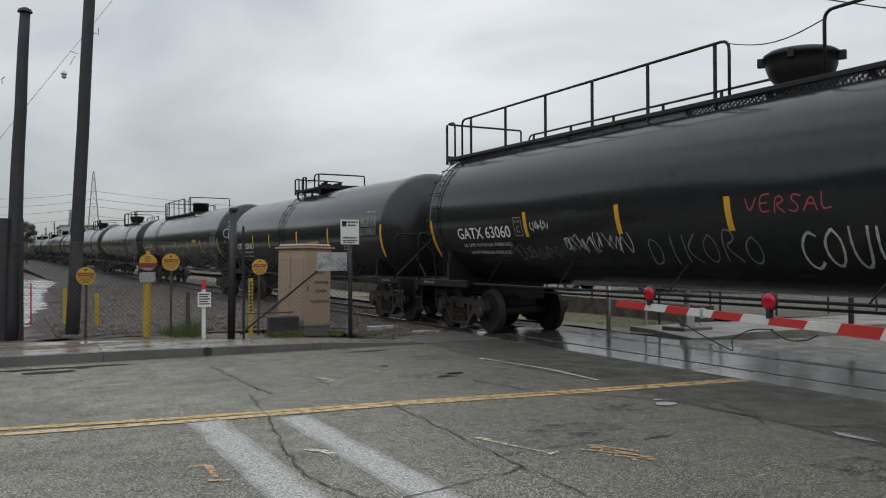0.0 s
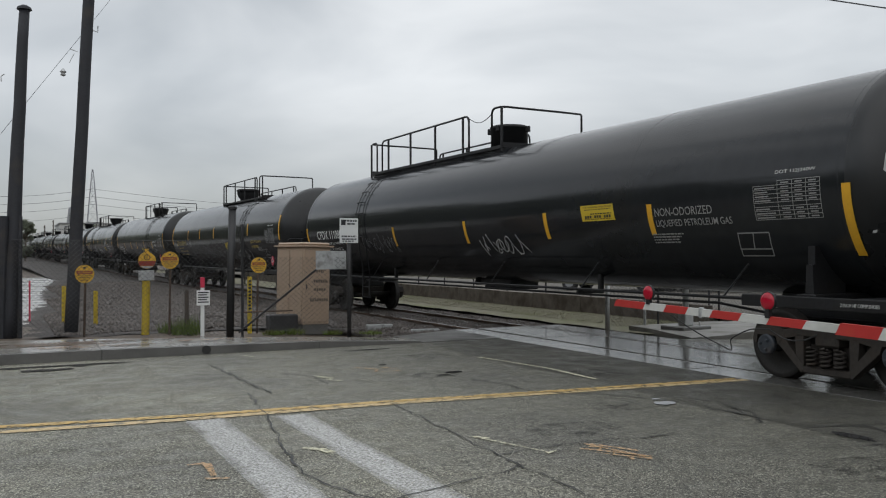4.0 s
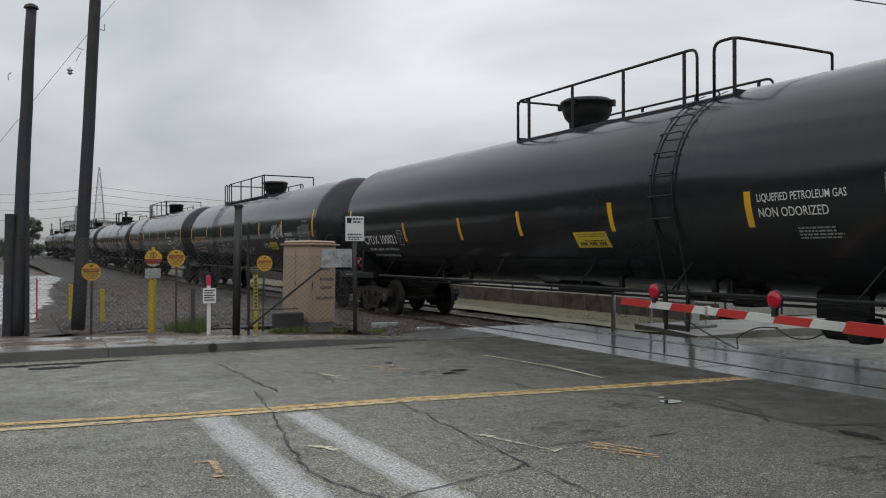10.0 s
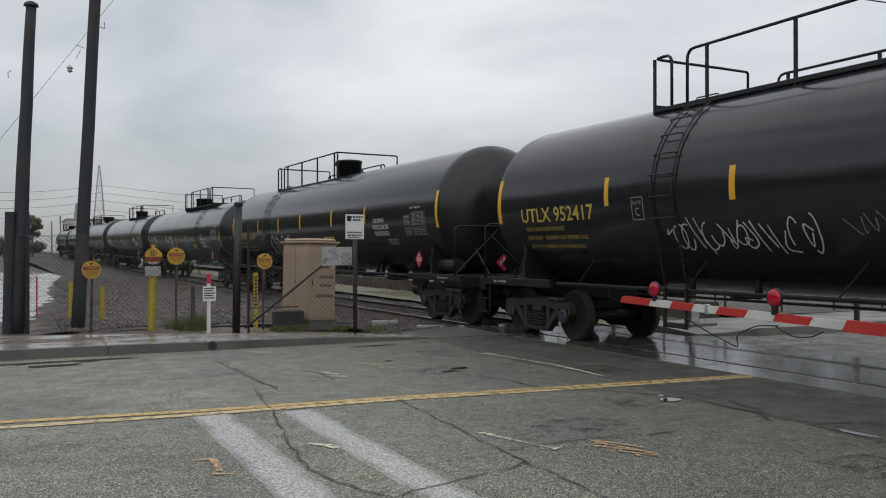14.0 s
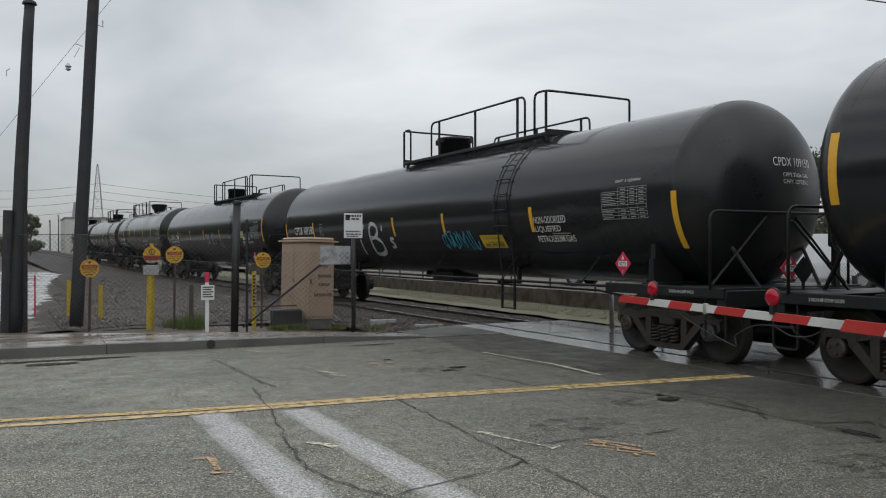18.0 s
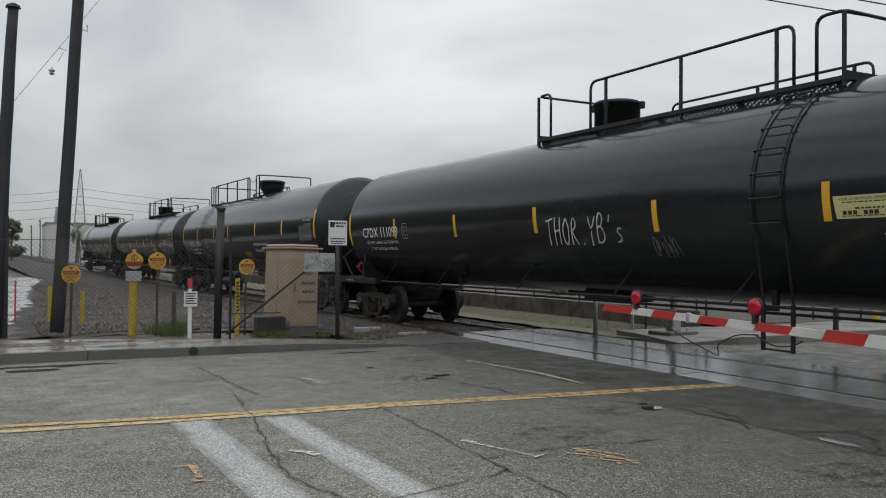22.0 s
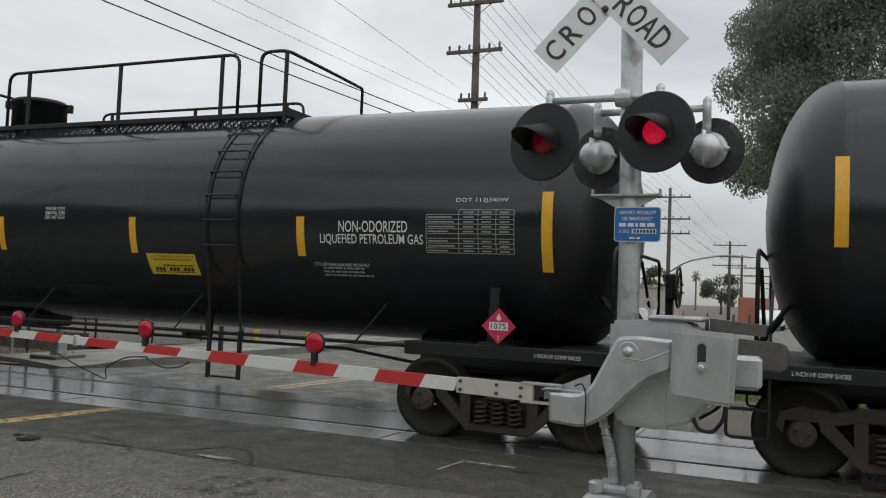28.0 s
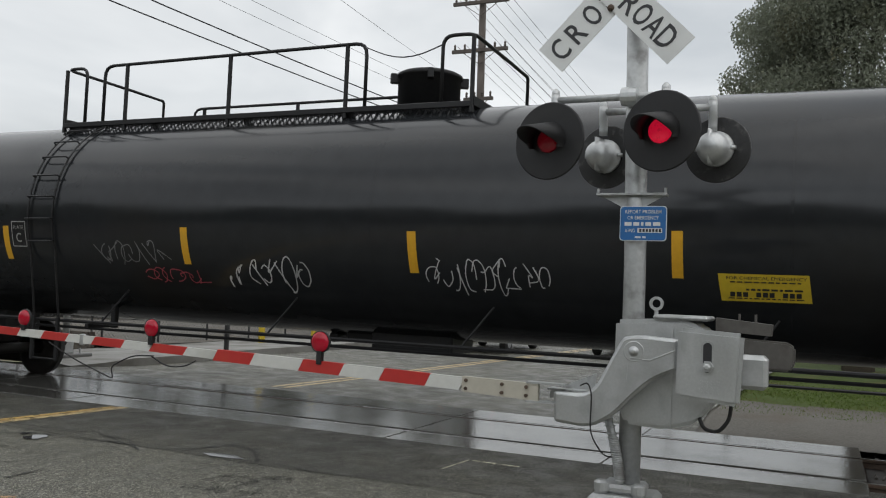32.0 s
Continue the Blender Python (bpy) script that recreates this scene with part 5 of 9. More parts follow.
def wheelset_meshes():
    bm = B()
    for sx in (-1, 1):
        # tread, flange on the inner side, dished plate and hub
        prof = [(0.11, 0.10), (0.13, 0.085), (0.36, 0.045), (0.39, 0.07), (0.445, 0.07), (0.457, 0.06), (0.462, -0.03), (0.487, -0.045), (0.487, -0.065), (0.40, -0.07), (0.37, -0.02), (0.13, -0.05), (0.11, -0.07)]
        if sx < 0:
            lathe(bm, [(r, -h) for r, h in prof][::-1], 36, "X", (-0.755, 0, 0), False)
        else:
            lathe(bm, prof, 36, "X", (0.755, 0, 0), False)
    tube(bm, [(-1.04, 0, 0), (1.04, 0, 0)], 0.085, 14)
    bmesh.ops.recalc_face_normals(bm, faces=bm.faces)
    ws = finish(bm, "wheelset", True)
    ws.materials.append(M_WHEEL)
    bm = B()
    for sx in (1,):
        lathe(bm, [(0.02, 0), (0.135, 0), (0.135, 0.05), (0.115, 0.07), (0.05, 0.075)], 18, "X", (sx * 1.03, 0, 0))
        for i in range(3):
            a = 2.094 * i
            lathe(bm, [(0.022, 0), (0.022, 0.03), (0.012, 0.035)] if sx > 0 else [(0.012, -0.035), (0.022, -0.03), (0.022, 0)], 6, "X", (sx * 1.1, 0.07 * math.cos(a), 0.07 * math.sin(a)))
    caps = finish(bm, "bearing_cap")
    return ws, caps


WHEELSET, CAPS = wheelset_meshes()
CAPS_BLUE = CAPS.copy()
CAPS_BLUE.materials.append(M_CAP)
CAPS_GREY = CAPS.copy()
CAPS_GREY.materials.append(M_CAP2)


def truck_meshes():
    """Side frame with its spring window, bolster, spring nest; the truck's centre is at y = 0."""
    bm = B()
    # top chord, bottom chord, columns and pedestals as joined castings
    box(bm, -0.07, 0.07, -0.45, 0.45, 0.60, 0.74, 0.02)
    box(bm, -0.07, 0.07, -0.36, 0.36, 0.14, 0.235, 0.02)
    for s in (-1, 1):
        prism(bm, [(s * 0.33, 0.62), (s * 0.33, 0.22), (s * 0.44, 0.24), (s * 0.46, 0.62)], -0.065, 0.065, "X")
        prism(bm, [(s * 0.40, 0.73), (s * 0.44, 0.60), (s * 0.68, 0.55), (s * 0.72, 0.66)], -0.07, 0.07, "X")
        prism(bm, [(s * 0.36, 0.145), (s * 0.33, 0.24), (s * 0.62, 0.56), (s * 0.74, 0.50)], -0.07, 0.07, "X")
        prism(bm, [(s * 0.62, 0.56), (s * 0.66, 0.69), (s * 0.92, 0.72), (s * 1.10, 0.66), (s * 1.14, 0.52), (s * 1.08, 0.46), (s * 1.06, 0.58), (s * 0.76, 0.58), (s * 0.73, 0.48)], -0.075, 0.075, "X")
    bmesh.ops.recalc_face_normals(bm, faces=bm.faces)
    sf = finish(bm, "side_frame")
    sf.materials.append(M_TRUCK)
    bm = B()
    for gx, gy in ((0, -0.2), (0, 0), (0, 0.2), (0.12, -0.1), (0.12, 0.1)):
        pts = [(gx + 0.062 * math.cos(a * 0.9), gy + 0.062 * math.sin(a * 0.9), 0.245 + 0.0075 * a) for a in range(33)]
        tube(bm, pts, 0.0165, 5)
    sp = finish(bm, "spring", True)
    sp.materials.append(M_TRUCK)
    bm = B()
    box(bm, -1.06, 1.06, -0.17, 0.17, 0.49, 0.68, 0.03)
    lathe(bm, [(0.30, 0.66), (0.30, 0.78)], 20)
    for s in (-1, 1):
        box(bm, -0.85, 0.85, s * 0.5 - 0.04, s * 0.5 + 0.04, 0.40, 0.50, 0.01)
    for sx in (-1, 1):
        box(bm, min(sx * 0.78, sx * 0.90), max(sx * 0.78, sx * 0.90), -0.34, 0.34, 0.22, 0.50)
    bo = finish(bm, "bolster")
    bo.materials.append(M_TRUCK)
    return sf, sp, bo


SIDE_FRAME, SPRING, BOLSTER = truck_meshes()
WHEELSETS = []


def add_truck(car, u, rnd):
    tr = put("truck", BOLSTER, car, pose(0, u, 0))
    for sx in (-1, 1):
        put("side_frame", SIDE_FRAME, tr, pose(sx * 0.99, 0, 0))
        put("spring", SPRING, tr, pose(sx * 1.0 - 0.06, 0, 0))
    for s in (-0.905, 0.905):
        ws = put("wheelset", WHEELSET, car, pose(0, u + s, WHEEL_R))
        cm = CAPS_BLUE if rnd.random() < 0.55 else CAPS_GREY
        put("bearing_cap", cm, ws)
        put("bearing_cap", cm, ws, pose(0, 0, 0, 0, 0, 180))
        WHEELSETS.append((ws, u + s, rnd.uniform(0, 360)))


def tank_mesh(L):
    us, d = L / 2 - 1.42, 0.74
    prof = []
    for i in range(13):
        a = math.pi / 2 * i / 12
        prof.append((TANK_R * math.sin(a), -us - d * math.cos(a)))
    prof += [(TANK_R, -us + q) for q in (0.05, 0.2)] + [(TANK_R, us - q) for q in (0.2, 0.05)]
    for i in range(12, -1, -1):
        a = math.pi / 2 * i / 12
        prof.append((TANK_R * math.sin(a), us + d * math.cos(a)))
    bm = B()
    lathe(bm, prof, 96, "Y", (0, 0, TANK_Z))
    bmesh.ops.recalc_face_normals(bm, faces=bm.faces)
    me = finish(bm, "tank", True)
    me.materials.append(M_TANK)
    me.materials.append(M_HEAD)
    for p in me.polygons:
        if abs(p.center.y) > us + 0.03:
            p.material_index = 1
    return me, us, d


def head_text(car, us, d, text, x, z, h, w, material):
    """Lettering on the leading head."""
    me = letters(text, h, w)
    for v in me.vertices:
        px, pz = x + v.co.x, z + v.co.y
        q = min(0.98, math.hypot(px, pz - TANK_Z) / TANK_R)
        v.co = (px, -us - (d + 0.008) * math.sqrt(1 - q * q) - 0.004, pz)
    return put("head_stencil", me, car, None, material, "small stencilled lettering on the tank head")


def bonnet(car, style):
    bm = B()
    zt = TANK_Z + TANK_R + (0.0 if style == "low" else 0.05)
    if style == "flare":
        lathe(bm, [(0.34, zt - 0.12), (0.35, zt + 0.03), (0.43, zt + 0.12), (0.48, zt + 0.26), (0.49, zt + 0.38), (0.515, zt + 0.385), (0.515, zt + 0.43), (0.44, zt + 0.48), (0.1, zt + 0.50)], 32, "Z", (0, 0, 0))
    elif style == "low":
        lathe(bm, [(0.46, zt - 0.12), (0.46, zt + 0.07), (0.50, zt + 0.075), (0.50, zt + 0.11), (0.1, zt + 0.12)], 28, "Z", (0, 0, 0))
    else:
        lathe(bm, [(0.41, zt - 0.15), (0.41, zt + 0.38), (0.435, zt + 0.385), (0.435, zt + 0.43), (0.38, zt + 0.46), (0.1, zt + 0.475)], 32, "Z", (0, 0, 0))
    b = part("bonnet", bm, M_BLACK, car, "black domed valve housing", True)
    if style == "low":
        bm = B()
        rnd = random.Random(5)
        for i in range(9):
            a = i * 0.7
            p = (0.28 * math.cos(a), 0.36 * math.sin(a))
            hh = rnd.uniform(0.16, 0.30)
            lathe(bm, [(0.05, zt + 0.1), (0.05, zt + hh), (0.08, zt + hh + 0.01), (0.08, zt + hh + 0.05)], 8, "Z", (p[0], p[1], 0))
        part("valve", bm, M_BLACK, b)
    else:
        for a in (0.4, 2.2, 3.6, 5.2):
            bm = B()
            r = 0.435 if style != "flare" else 0.51
            box(bm, -0.03, 0.10, -0.04, 0.04, zt + 0.30, zt + 0.43, 0.01, Matrix.Rotation(a, 4, "Z") @ Matrix.Translation((r - 0.02, 0, 0)))
            part("lug", bm, M_BLACK, b)
    return b


def platform(car, ua, ub, ladder_u, rnd, high=4.76, xf=1.34, joined=False, whole=False, lead=0.40, gap=0.55):
    """Walkway round the bonnet, from ua (rear) to ub, with its hand rails, and a ladder down the flank."""
    zd, xr = 3.93, 0.72
    ub -= 0.4 if ub > -1 else 0.1
    deck = B()
    for sx in (-1, 1):
        box(deck, sx * xr - 0.03, sx * xr + 0.03, ub, ua, zd - 0.05, zd + 0.02, 0.006)
        box(deck, sx * 0.30 - 0.02, sx * 0.30 + 0.02, ub, ua, zd + 0.02, zd + 0.07)
    for e in (ua, ub):
        box(deck, -xr, xr, e - 0.03, e + 0.03, zd - 0.03, zd + 0.08)
    dk = part("deck_frame", deck, M_BLACK, car, "black steel walkway frame")
    gr = B()
    n = int((ua - ub) / 0.11)
    for i in range(n):
        u = ub + (ua - ub) * (i + 0.5) / n
        for sx in (-1, 1):
            x0, x1 = (-xr, -0.3) if sx < 0 else (0.3, xr)
            box(gr, x0, x1, u - 0.008, u + 0.008, zd - 0.02, zd + 0.02)
    # open mesh skirt along the outer edge
    m = int((ua - ub) / 0.06)
    for i in range(m):
        u = ub + (ua - ub) * i / m
        tube(gr, [(-xr - 0.01, u, zd - 0.04), (-xr + 0.05, u + 0.06, zd - 0.15)], 0.006, 3, False)
        tube(gr, [(-xr - 0.01, u + 0.06, zd - 0.04), (-xr + 0.05, u, zd - 0.15)], 0.006, 3, False)
    part("grating", gr, M_BLACK, dk)["kind"] = "stuff"
    for sx in (-1, 1):
        k = max(3, int((ua - ub) / 1.5))
        for i in range(k + 1):
            u = ub + 0.1 + (ua - ub - 0.2) * i / k
            bm = B()
            zs = TANK_Z + math.sqrt(TANK_R ** 2 - 0.62 ** 2) - 0.03
            box(bm, sx * 0.65 - 0.025, sx * 0.65 + 0.025, u - 0.05, u + 0.05, zs, zd, 0.006)
            part("bracket", bm, M_BLACK, car)
    # near side: runs with rounded ends and a gap for the ladder beside the bonnet
    runs = []
    if ua > -ub:
        runs.append((ua - 0.75, ub if joined else gap))
    else:
        runs.append((ua if whole else -0.15, ub + 0.75) if ua < 2.0 else (ua - 0.7, ub + 0.7))
    for a, b in runs:
        bm = B()
        tube(bm, bend([(-xr, a, zd), (-xr, a, high), (-xr, b, high)] + ([] if b == ub else [(-xr, b, zd)]), 0.16, 4), 0.024, 8)
        part("handrail", bm, M_BLACK, car, smooth=True)
        k = max(2, round((a - b) / 1.3))
        for i in range(k):
            u = a - 0.42 - (a - b - 0.70) * i / (k - 1)
            bm = B()
            box(bm, -xr - 0.022, -xr + 0.022, u - 0.022, u + 0.022, zd - 0.12, high - 0.01, 0.004)
            part("rail_post", bm, M_BLACK, car)
        # far side
        bm = B()
        tube(bm, bend([(0.9, a - 0.3, zd - 0.3), (0.9, a - 0.3, high - 0.30), (0.9, b, high - 0.30), (0.9, b, zd - 0.3)], 0.14, 3), 0.022, 6)
        part("handrail", bm, M_BLACK, car, smooth=True)
        for i in range(k):
            u = a - 0.5 - (a - b - 0.8) * i / max(1, k - 1)
            bm = B()
            box(bm, 0.88, 0.92, u - 0.02, u + 0.02, zd - 0.35, high - 0.31)
            part("rail_post", bm, M_BLACK, car)
    # end rails that cross over the tank
    for e, s in ((ua, -1), (ub, 1)):
        bm = B()
        q = e + s * (lead if e == ub else 0.40)
        if e == ub and joined:
            tube(bm, bend([(-xr, e, high), (xf, e, high - 0.02), (xf, e, zd - 0.5)], 0.04, 2), 0.024, 8)
        else:
            tube(bm, bend([(-xr, q, zd), (-xr, q, high), (-xr, e, high), (0.5 * xf, e, high - 0.01)], 0.14, 4) + [(xf - 0.03, e, high - 0.02), (xf, e, high - 0.05), (xf, e, zd - 0.5)], 0.024, 8)
        part("end_rail", bm, M_BLACK, car, smooth=True)
        for x in (-xr,):
            bm = B()
            box(bm, x - 0.022, x + 0.022, e - 0.022, e + 0.022, zd - 0.12, high - 0.01, 0.004)
            part("rail_post", bm, M_BLACK, car)
    if not joined and ua > -ub:
        # chain across the gap
        bm = B()
        p0, p1 = Vector((-xr, gap, high - 0.06)), Vector((-xr, ub + lead, high - 0.1))
        tube(bm, [p0.lerp(p1, i / 8) - Vector((0, 0, 0.14 * math.sin(math.pi * i / 8))) for i in range(9)], 0.009, 4)
        part("chain", bm, M_BLACK, car)
    # ladder down the flank, following the round of the tank and then hanging free
    stiles = []
    for du in (0.23, -0.23):
        prev, bm = None, B()
        for i in range(15):
            a = radians(72 - 92 * i / 14)
            rows = []
            for rr, w in ((TANK_R + 0.028, -0.014), (TANK_R + 0.028, 0.014), (TANK_R + 0.040, 0.014), (TANK_R + 0.040, -0.014)):
                rows.append(bm.verts.new((-rr * math.cos(a), ladder_u + du + w, TANK_Z + rr * math.sin(a))))
            if prev:
                for q in range(4):
                    bm.faces.new((prev[q], prev[(q + 1) % 4], rows[(q + 1) % 4], rows[q]))
            prev = rows
        bmesh.ops.recalc_face_normals(bm, faces=bm.faces)
        stiles.append(part("ladder_stile", bm, M_BLACK, car))
    for i in range(8):
        a = radians(66 - 11.5 * i)
        rr = TANK_R + 0.085
        x, z = -rr * math.cos(a), TANK_Z + rr * math.sin(a)
        bm = B()
        tube(bm, bend([(x * 0.96, ladder_u - 0.23, TANK_Z + (z - TANK_Z) * 0.96), (x, ladder_u - 0.23, z), (x, ladder_u + 0.23, z), (x * 0.96, ladder_u + 0.23, TANK_Z + (z - TANK_Z) * 0.96)], 0.03, 2), 0.012, 6)
        part("rung", bm, M_BLACK, stiles[0])
    bm = B()
    for du in (-0.23, 0.23):
        box(bm, -1.30, -1.26, ladder_u + du - 0.025, ladder_u + du + 0.025, 0.50, 1.10, 0.004)
        tube(bm, [(-1.27, ladder_u + du, 1.08), (-TANK_R * 0.94 - 0.03, ladder_u + du, TANK_Z - 0.5)], 0.016, 5)
    for z in (0.52, 0.80):
        tube(bm, [(-1.28, ladder_u - 0.23, z), (-1.28, ladder_u + 0.23, z)], 0.015, 6)
    part("stirrup", bm, M_BLACK, car)


def belly_gear(car, L, heavy):
    """Outlet box, skid, brake gear and the struts between the side rail and the belly."""
    bm = B()
    box(bm, -0.36, 0.36, -0.62, 0.50, 0.90, 1.20, 0.03)
    box(bm, -0.20, 0.20, 0.50, 0.95, 0.98, 1.15, 0.02)
    part("outlet_box", bm, M_BLACK, car)
    bm = B()
    lathe(bm, [(0.04, -0.20), (0.07, -0.19), (0.07, 0.19), (0.04, 0.20)], 12, "X", (0, 1.15, 1.02))
    part("outlet_valve", bm, M_BLACK, car)
    for u in (-2.0, -4.15, -4.48, 3.3, 4.6) if heavy else (-4.2, 4.4):
        bm = B()
        box(bm, -0.80, -0.72, u - 0.04, u + 0.04, 0.97, 1.33, 0.008)
        box(bm, -1.27, -0.72, u - 0.03, u + 0.03, 0.98, 1.04, 0.006)
        part("strut", bm, M_BLACK, car)
    if heavy:
        # brake cylinder with its levers ahead of the leading truck
        bm = B()
        lathe(bm, [(0.03, -0.42), (0.12, -0.40), (0.15, -0.30), (0.15, 0.22), (0.10, 0.30), (0.03, 0.32)], 14, "Y", (-0.45, -L / 2 + 4.35, 0.66))
        box(bm, -0.62, -0.28, -L / 2 + 3.9, -L / 2 + 4.2, 0.50, 0.82, 0.03)
        box(bm, -0.50, -0.40, -L / 2 + 3.95, -L / 2 + 4.75, 0.78, 1.16, 0.01)
        part("brake_cylinder", bm, M_BLACK, car)
        bm = B()
        box(bm, -0.60, -0.10, -L / 2 + 5.75, -L / 2 + 6.15, 0.86, 1.15, 0.03)
        part("control_valve", bm, M_BLACK, car)
        for u in (-L / 2 + 5.6, -L / 2 + 6.6):
            bm = B()
            tube(bm, [(-1.22, u, 1.03), (-0.75, u + 0.45, 1.36)], 0.02, 5)
            part("brace", bm, M_BLACK, car)


def running_gear(car, L, us, rnd, reservoir, small_tank, rail_r):
    for s in (-1, 1):
        e = s * L / 2
        add_truck(car, e - s * 2.0, rnd)
        bm = B()
        y0, y1 = sorted((e - s * 0.28, e - s * 3.3))
        box(bm, -0.33, 0.33, y0, y1, 0.72, 1.12, 0.02)
        sill = part("stub_sill", bm, M_BLACK, car)
        # coupler: shank and knuckle head
        bm = B()
        y0, y1 = sorted((e - s * 0.30, e - s * 0.02))
        box(bm, -0.07, 0.07, y0, y1, 0.80, 0.95, 0.015)
        lathe(bm, [(0.04, 0.71), (0.13, 0.73), (0.15, 0.85), (0.13, 1.0), (0.04, 1.02)], 10, "Z", (0.05 * s, e - s * 0.06, 0))
        part("coupler", bm, M_TRUCK, car)
        # end sill, deck plate and side sill
        bm = B()
        y0, y1 = sorted((e - s * 0.42, e - s * 0.60))
        box(bm, -1.40, 1.40, y0, y1, 0.86, 1.10, 0.012)
        part("end_sill", bm, M_BLACK, car)
        bm = B()
        y0, y1 = sorted((e - s * 0.44, e - s * 1.35))
        box(bm, -1.38, 1.38, y0, y1, 1.10, 1.135, 0.006)
        part("end_platform", bm, M_BLACK, car)
        for sx in (-1, 1):
            bm = B()
            y0, y1 = sorted((e - s * 0.45, e - s * 3.0))
            box(bm, sx * 1.38 - 0.05, sx * 1.38 + 0.05, y0, y1, 0.98, 1.13, 0.01)
            part("side_sill", bm, M_BLACK, car)
            # bolster web up to the tank
            bm = B()
            yc = e - s * 2.0
            prism(bm, [(-0.07, 1.0), (0.07, 1.0), (0.045, 1.52), (-0.045, 1.52)], -0.04, 0.04, "X", Matrix.Translation((sx * 1.30, yc, 0)))
            part("jacking_web", bm, M_BLACK, car)
            bm = B()
            box(bm, min(sx * 0.3, sx * 1.40), max(sx * 0.3, sx * 1.40), yc - 0.14, yc + 0.14, 0.98, 1.16, 0.01)
            box(bm, min(sx * 0.75, sx * 1.30), max(sx * 0.75, sx * 1.30), yc - 0.05, yc + 0.05, 1.1, 1.75)
            part("bolster_arm", bm, M_BLACK, car)
            # brace in the plane of the end rail
            bm = B()
            yr = e - s * 0.72
            tube(bm, [(sx * 1.40, yr, 2.02), (sx * 0.36, yr, 1.13)] if s > 0 else [(sx * 1.40, yr, 1.14), (sx * 0.30, yr, 2.14)], 0.019, 6)
            part("brace", bm, M_BLACK, car)
            bm = B()
            tube(bm, [(sx * 0.62, e - s * 0.55, 1.12), (sx * 0.75, e - s * 1.0, 1.75)], 0.028, 6)
            part("brace", bm, M_BLACK, car)
        # the end rail crosses the whole car before the tank's head
        bm = B()
        yr = e - s * 0.69
        tube(bm, bend([(-1.43, yr, 1.1), (-1.43, yr, 2.2), (1.43, yr, 2.2), (1.43, yr, 1.1)], 0.15, 5), 0.021, 8)
        part("end_handrail", bm, M_BLACK, car, smooth=True)
        # step at the corner
        for sx in (-1, 1):
            bm = B()
            x, y = sx * 1.40, e - s * 0.62
            tube(bm, bend([(x, y - 0.19, 1.0), (x, y - 0.19, 0.42), (x, y + 0.19, 0.42), (x, y + 0.19, 1.0)], 0.05, 2), 0.018, 5)
            box(bm, x - 0.06, x + 0.06, y - 0.18, y + 0.18, 0.68, 0.70)
            part("step", bm, M_BLACK, car)
        # air hose
        bm = B()
        tube(bm, bend([(0.3 * s, e - s * 0.35, 0.75), (0.32 * s, e - s * 0.2, 0.48), (0.2 * s, e, 0.36)], 0.1, 3), 0.022, 6)
        part("air_hose", bm, M_BLACK, car)
    # long side rails under the tank, with their hangers
    for sx in (-1, 1):
        bm = B()
        tube(bm, [(sx * 1.25, -L / 2 + 3.0, 1.06), (sx * 1.25, L / 2 - 3.0, 1.06)], rail_r, 6)
        part("side_rail", bm, M_BLACK, car)
        n = 6
        for i in range(n):
            u = -L / 2 + 3.6 + (L - 7.2) * (i + rnd.uniform(-0.1, 0.1)) / (n - 1)
            bm = B()
            tube(bm, [(sx * 1.25, u + 0.16, 1.06), (sx * 1.10, u - 0.16, 1.52)], 0.013, 5)
            part("hanger", bm, M_BLACK, car)
    # brake pipe along the centre, valve and skid under the belly
    bm = B()
    tube(bm, [(-0.35, -L / 2 + 0.6, 0.78), (-0.35, -L / 2 + 3.4, 0.80), (-0.62, -L / 2 + 4.2, 0.93), (-0.62, L / 2 - 4.2, 0.93), (-0.35, L / 2 - 3.4, 0.80), (-0.35, L / 2 - 0.6, 0.78)], 0.022, 6)
    part("brake_pipe", bm, M_BLACK, car)
    bm = B()
    lathe(bm, [(0.05, -0.62), (0.16, -0.60), (0.19, -0.5), (0.19, 0.5), (0.16, 0.60), (0.05, 0.62)], 16, "Y", (-0.95, L / 2 - 7.5, 0.63))
    for du in (-0.4, 0.4):
        box(bm, -0.98, -0.92, L / 2 - 7.5 + du - 0.03, L / 2 - 7.5 + du + 0.03, 0.7, 1.45)
    if small_tank:
        part("brake_cylinder", bm, M_BLACK, car, smooth=False)
    bm = B()
    lathe(bm, [(0.05, -0.45), (0.15, -0.43), (0.17, -0.36), (0.17, 0.36), (0.15, 0.43), (0.05, 0.45)], 16, "Y", (-1.05, -L / 2 + 1.55, 1.32))
    if reservoir:
        part("air_reservoir", bm, M_BLACK, car)
    # hand brake wheel on the leading end
    bm = B()
    lathe(bm, [(0.235, -0.012), (0.26, -0.012), (0.26, 0.012), (0.235, 0.012), (0.235, -0.012)], 24, "Y", (0.85, -L / 2 + 0.36, 1.86), False)
    for i in range(6):
        a = i * math.pi / 3
        tube(bm, [(0.85, -L / 2 + 0.38, 1.86), (0.85 + 0.245 * math.cos(a), -L / 2 + 0.36, 1.86 + 0.245 * math.sin(a))], 0.011, 5)
    hb = part("brake_wheel", bm, M_BLACK, car)
    bm = B()
    box(bm, 0.71, 0.99, -L / 2 + 0.38, -L / 2 + 0.50, 1.70, 2.02, 0.02)
    part("brake_box", bm, M_BLACK, hb)
    bm = B()
    box(bm, 0.80, 0.90, -L / 2 + 0.42, -L / 2 + 0.50, 1.1, 1.72)
    part("brake_column", bm, M_BLACK, car)
    # diamond holder on the rear end, seen from its back
    bm = B()
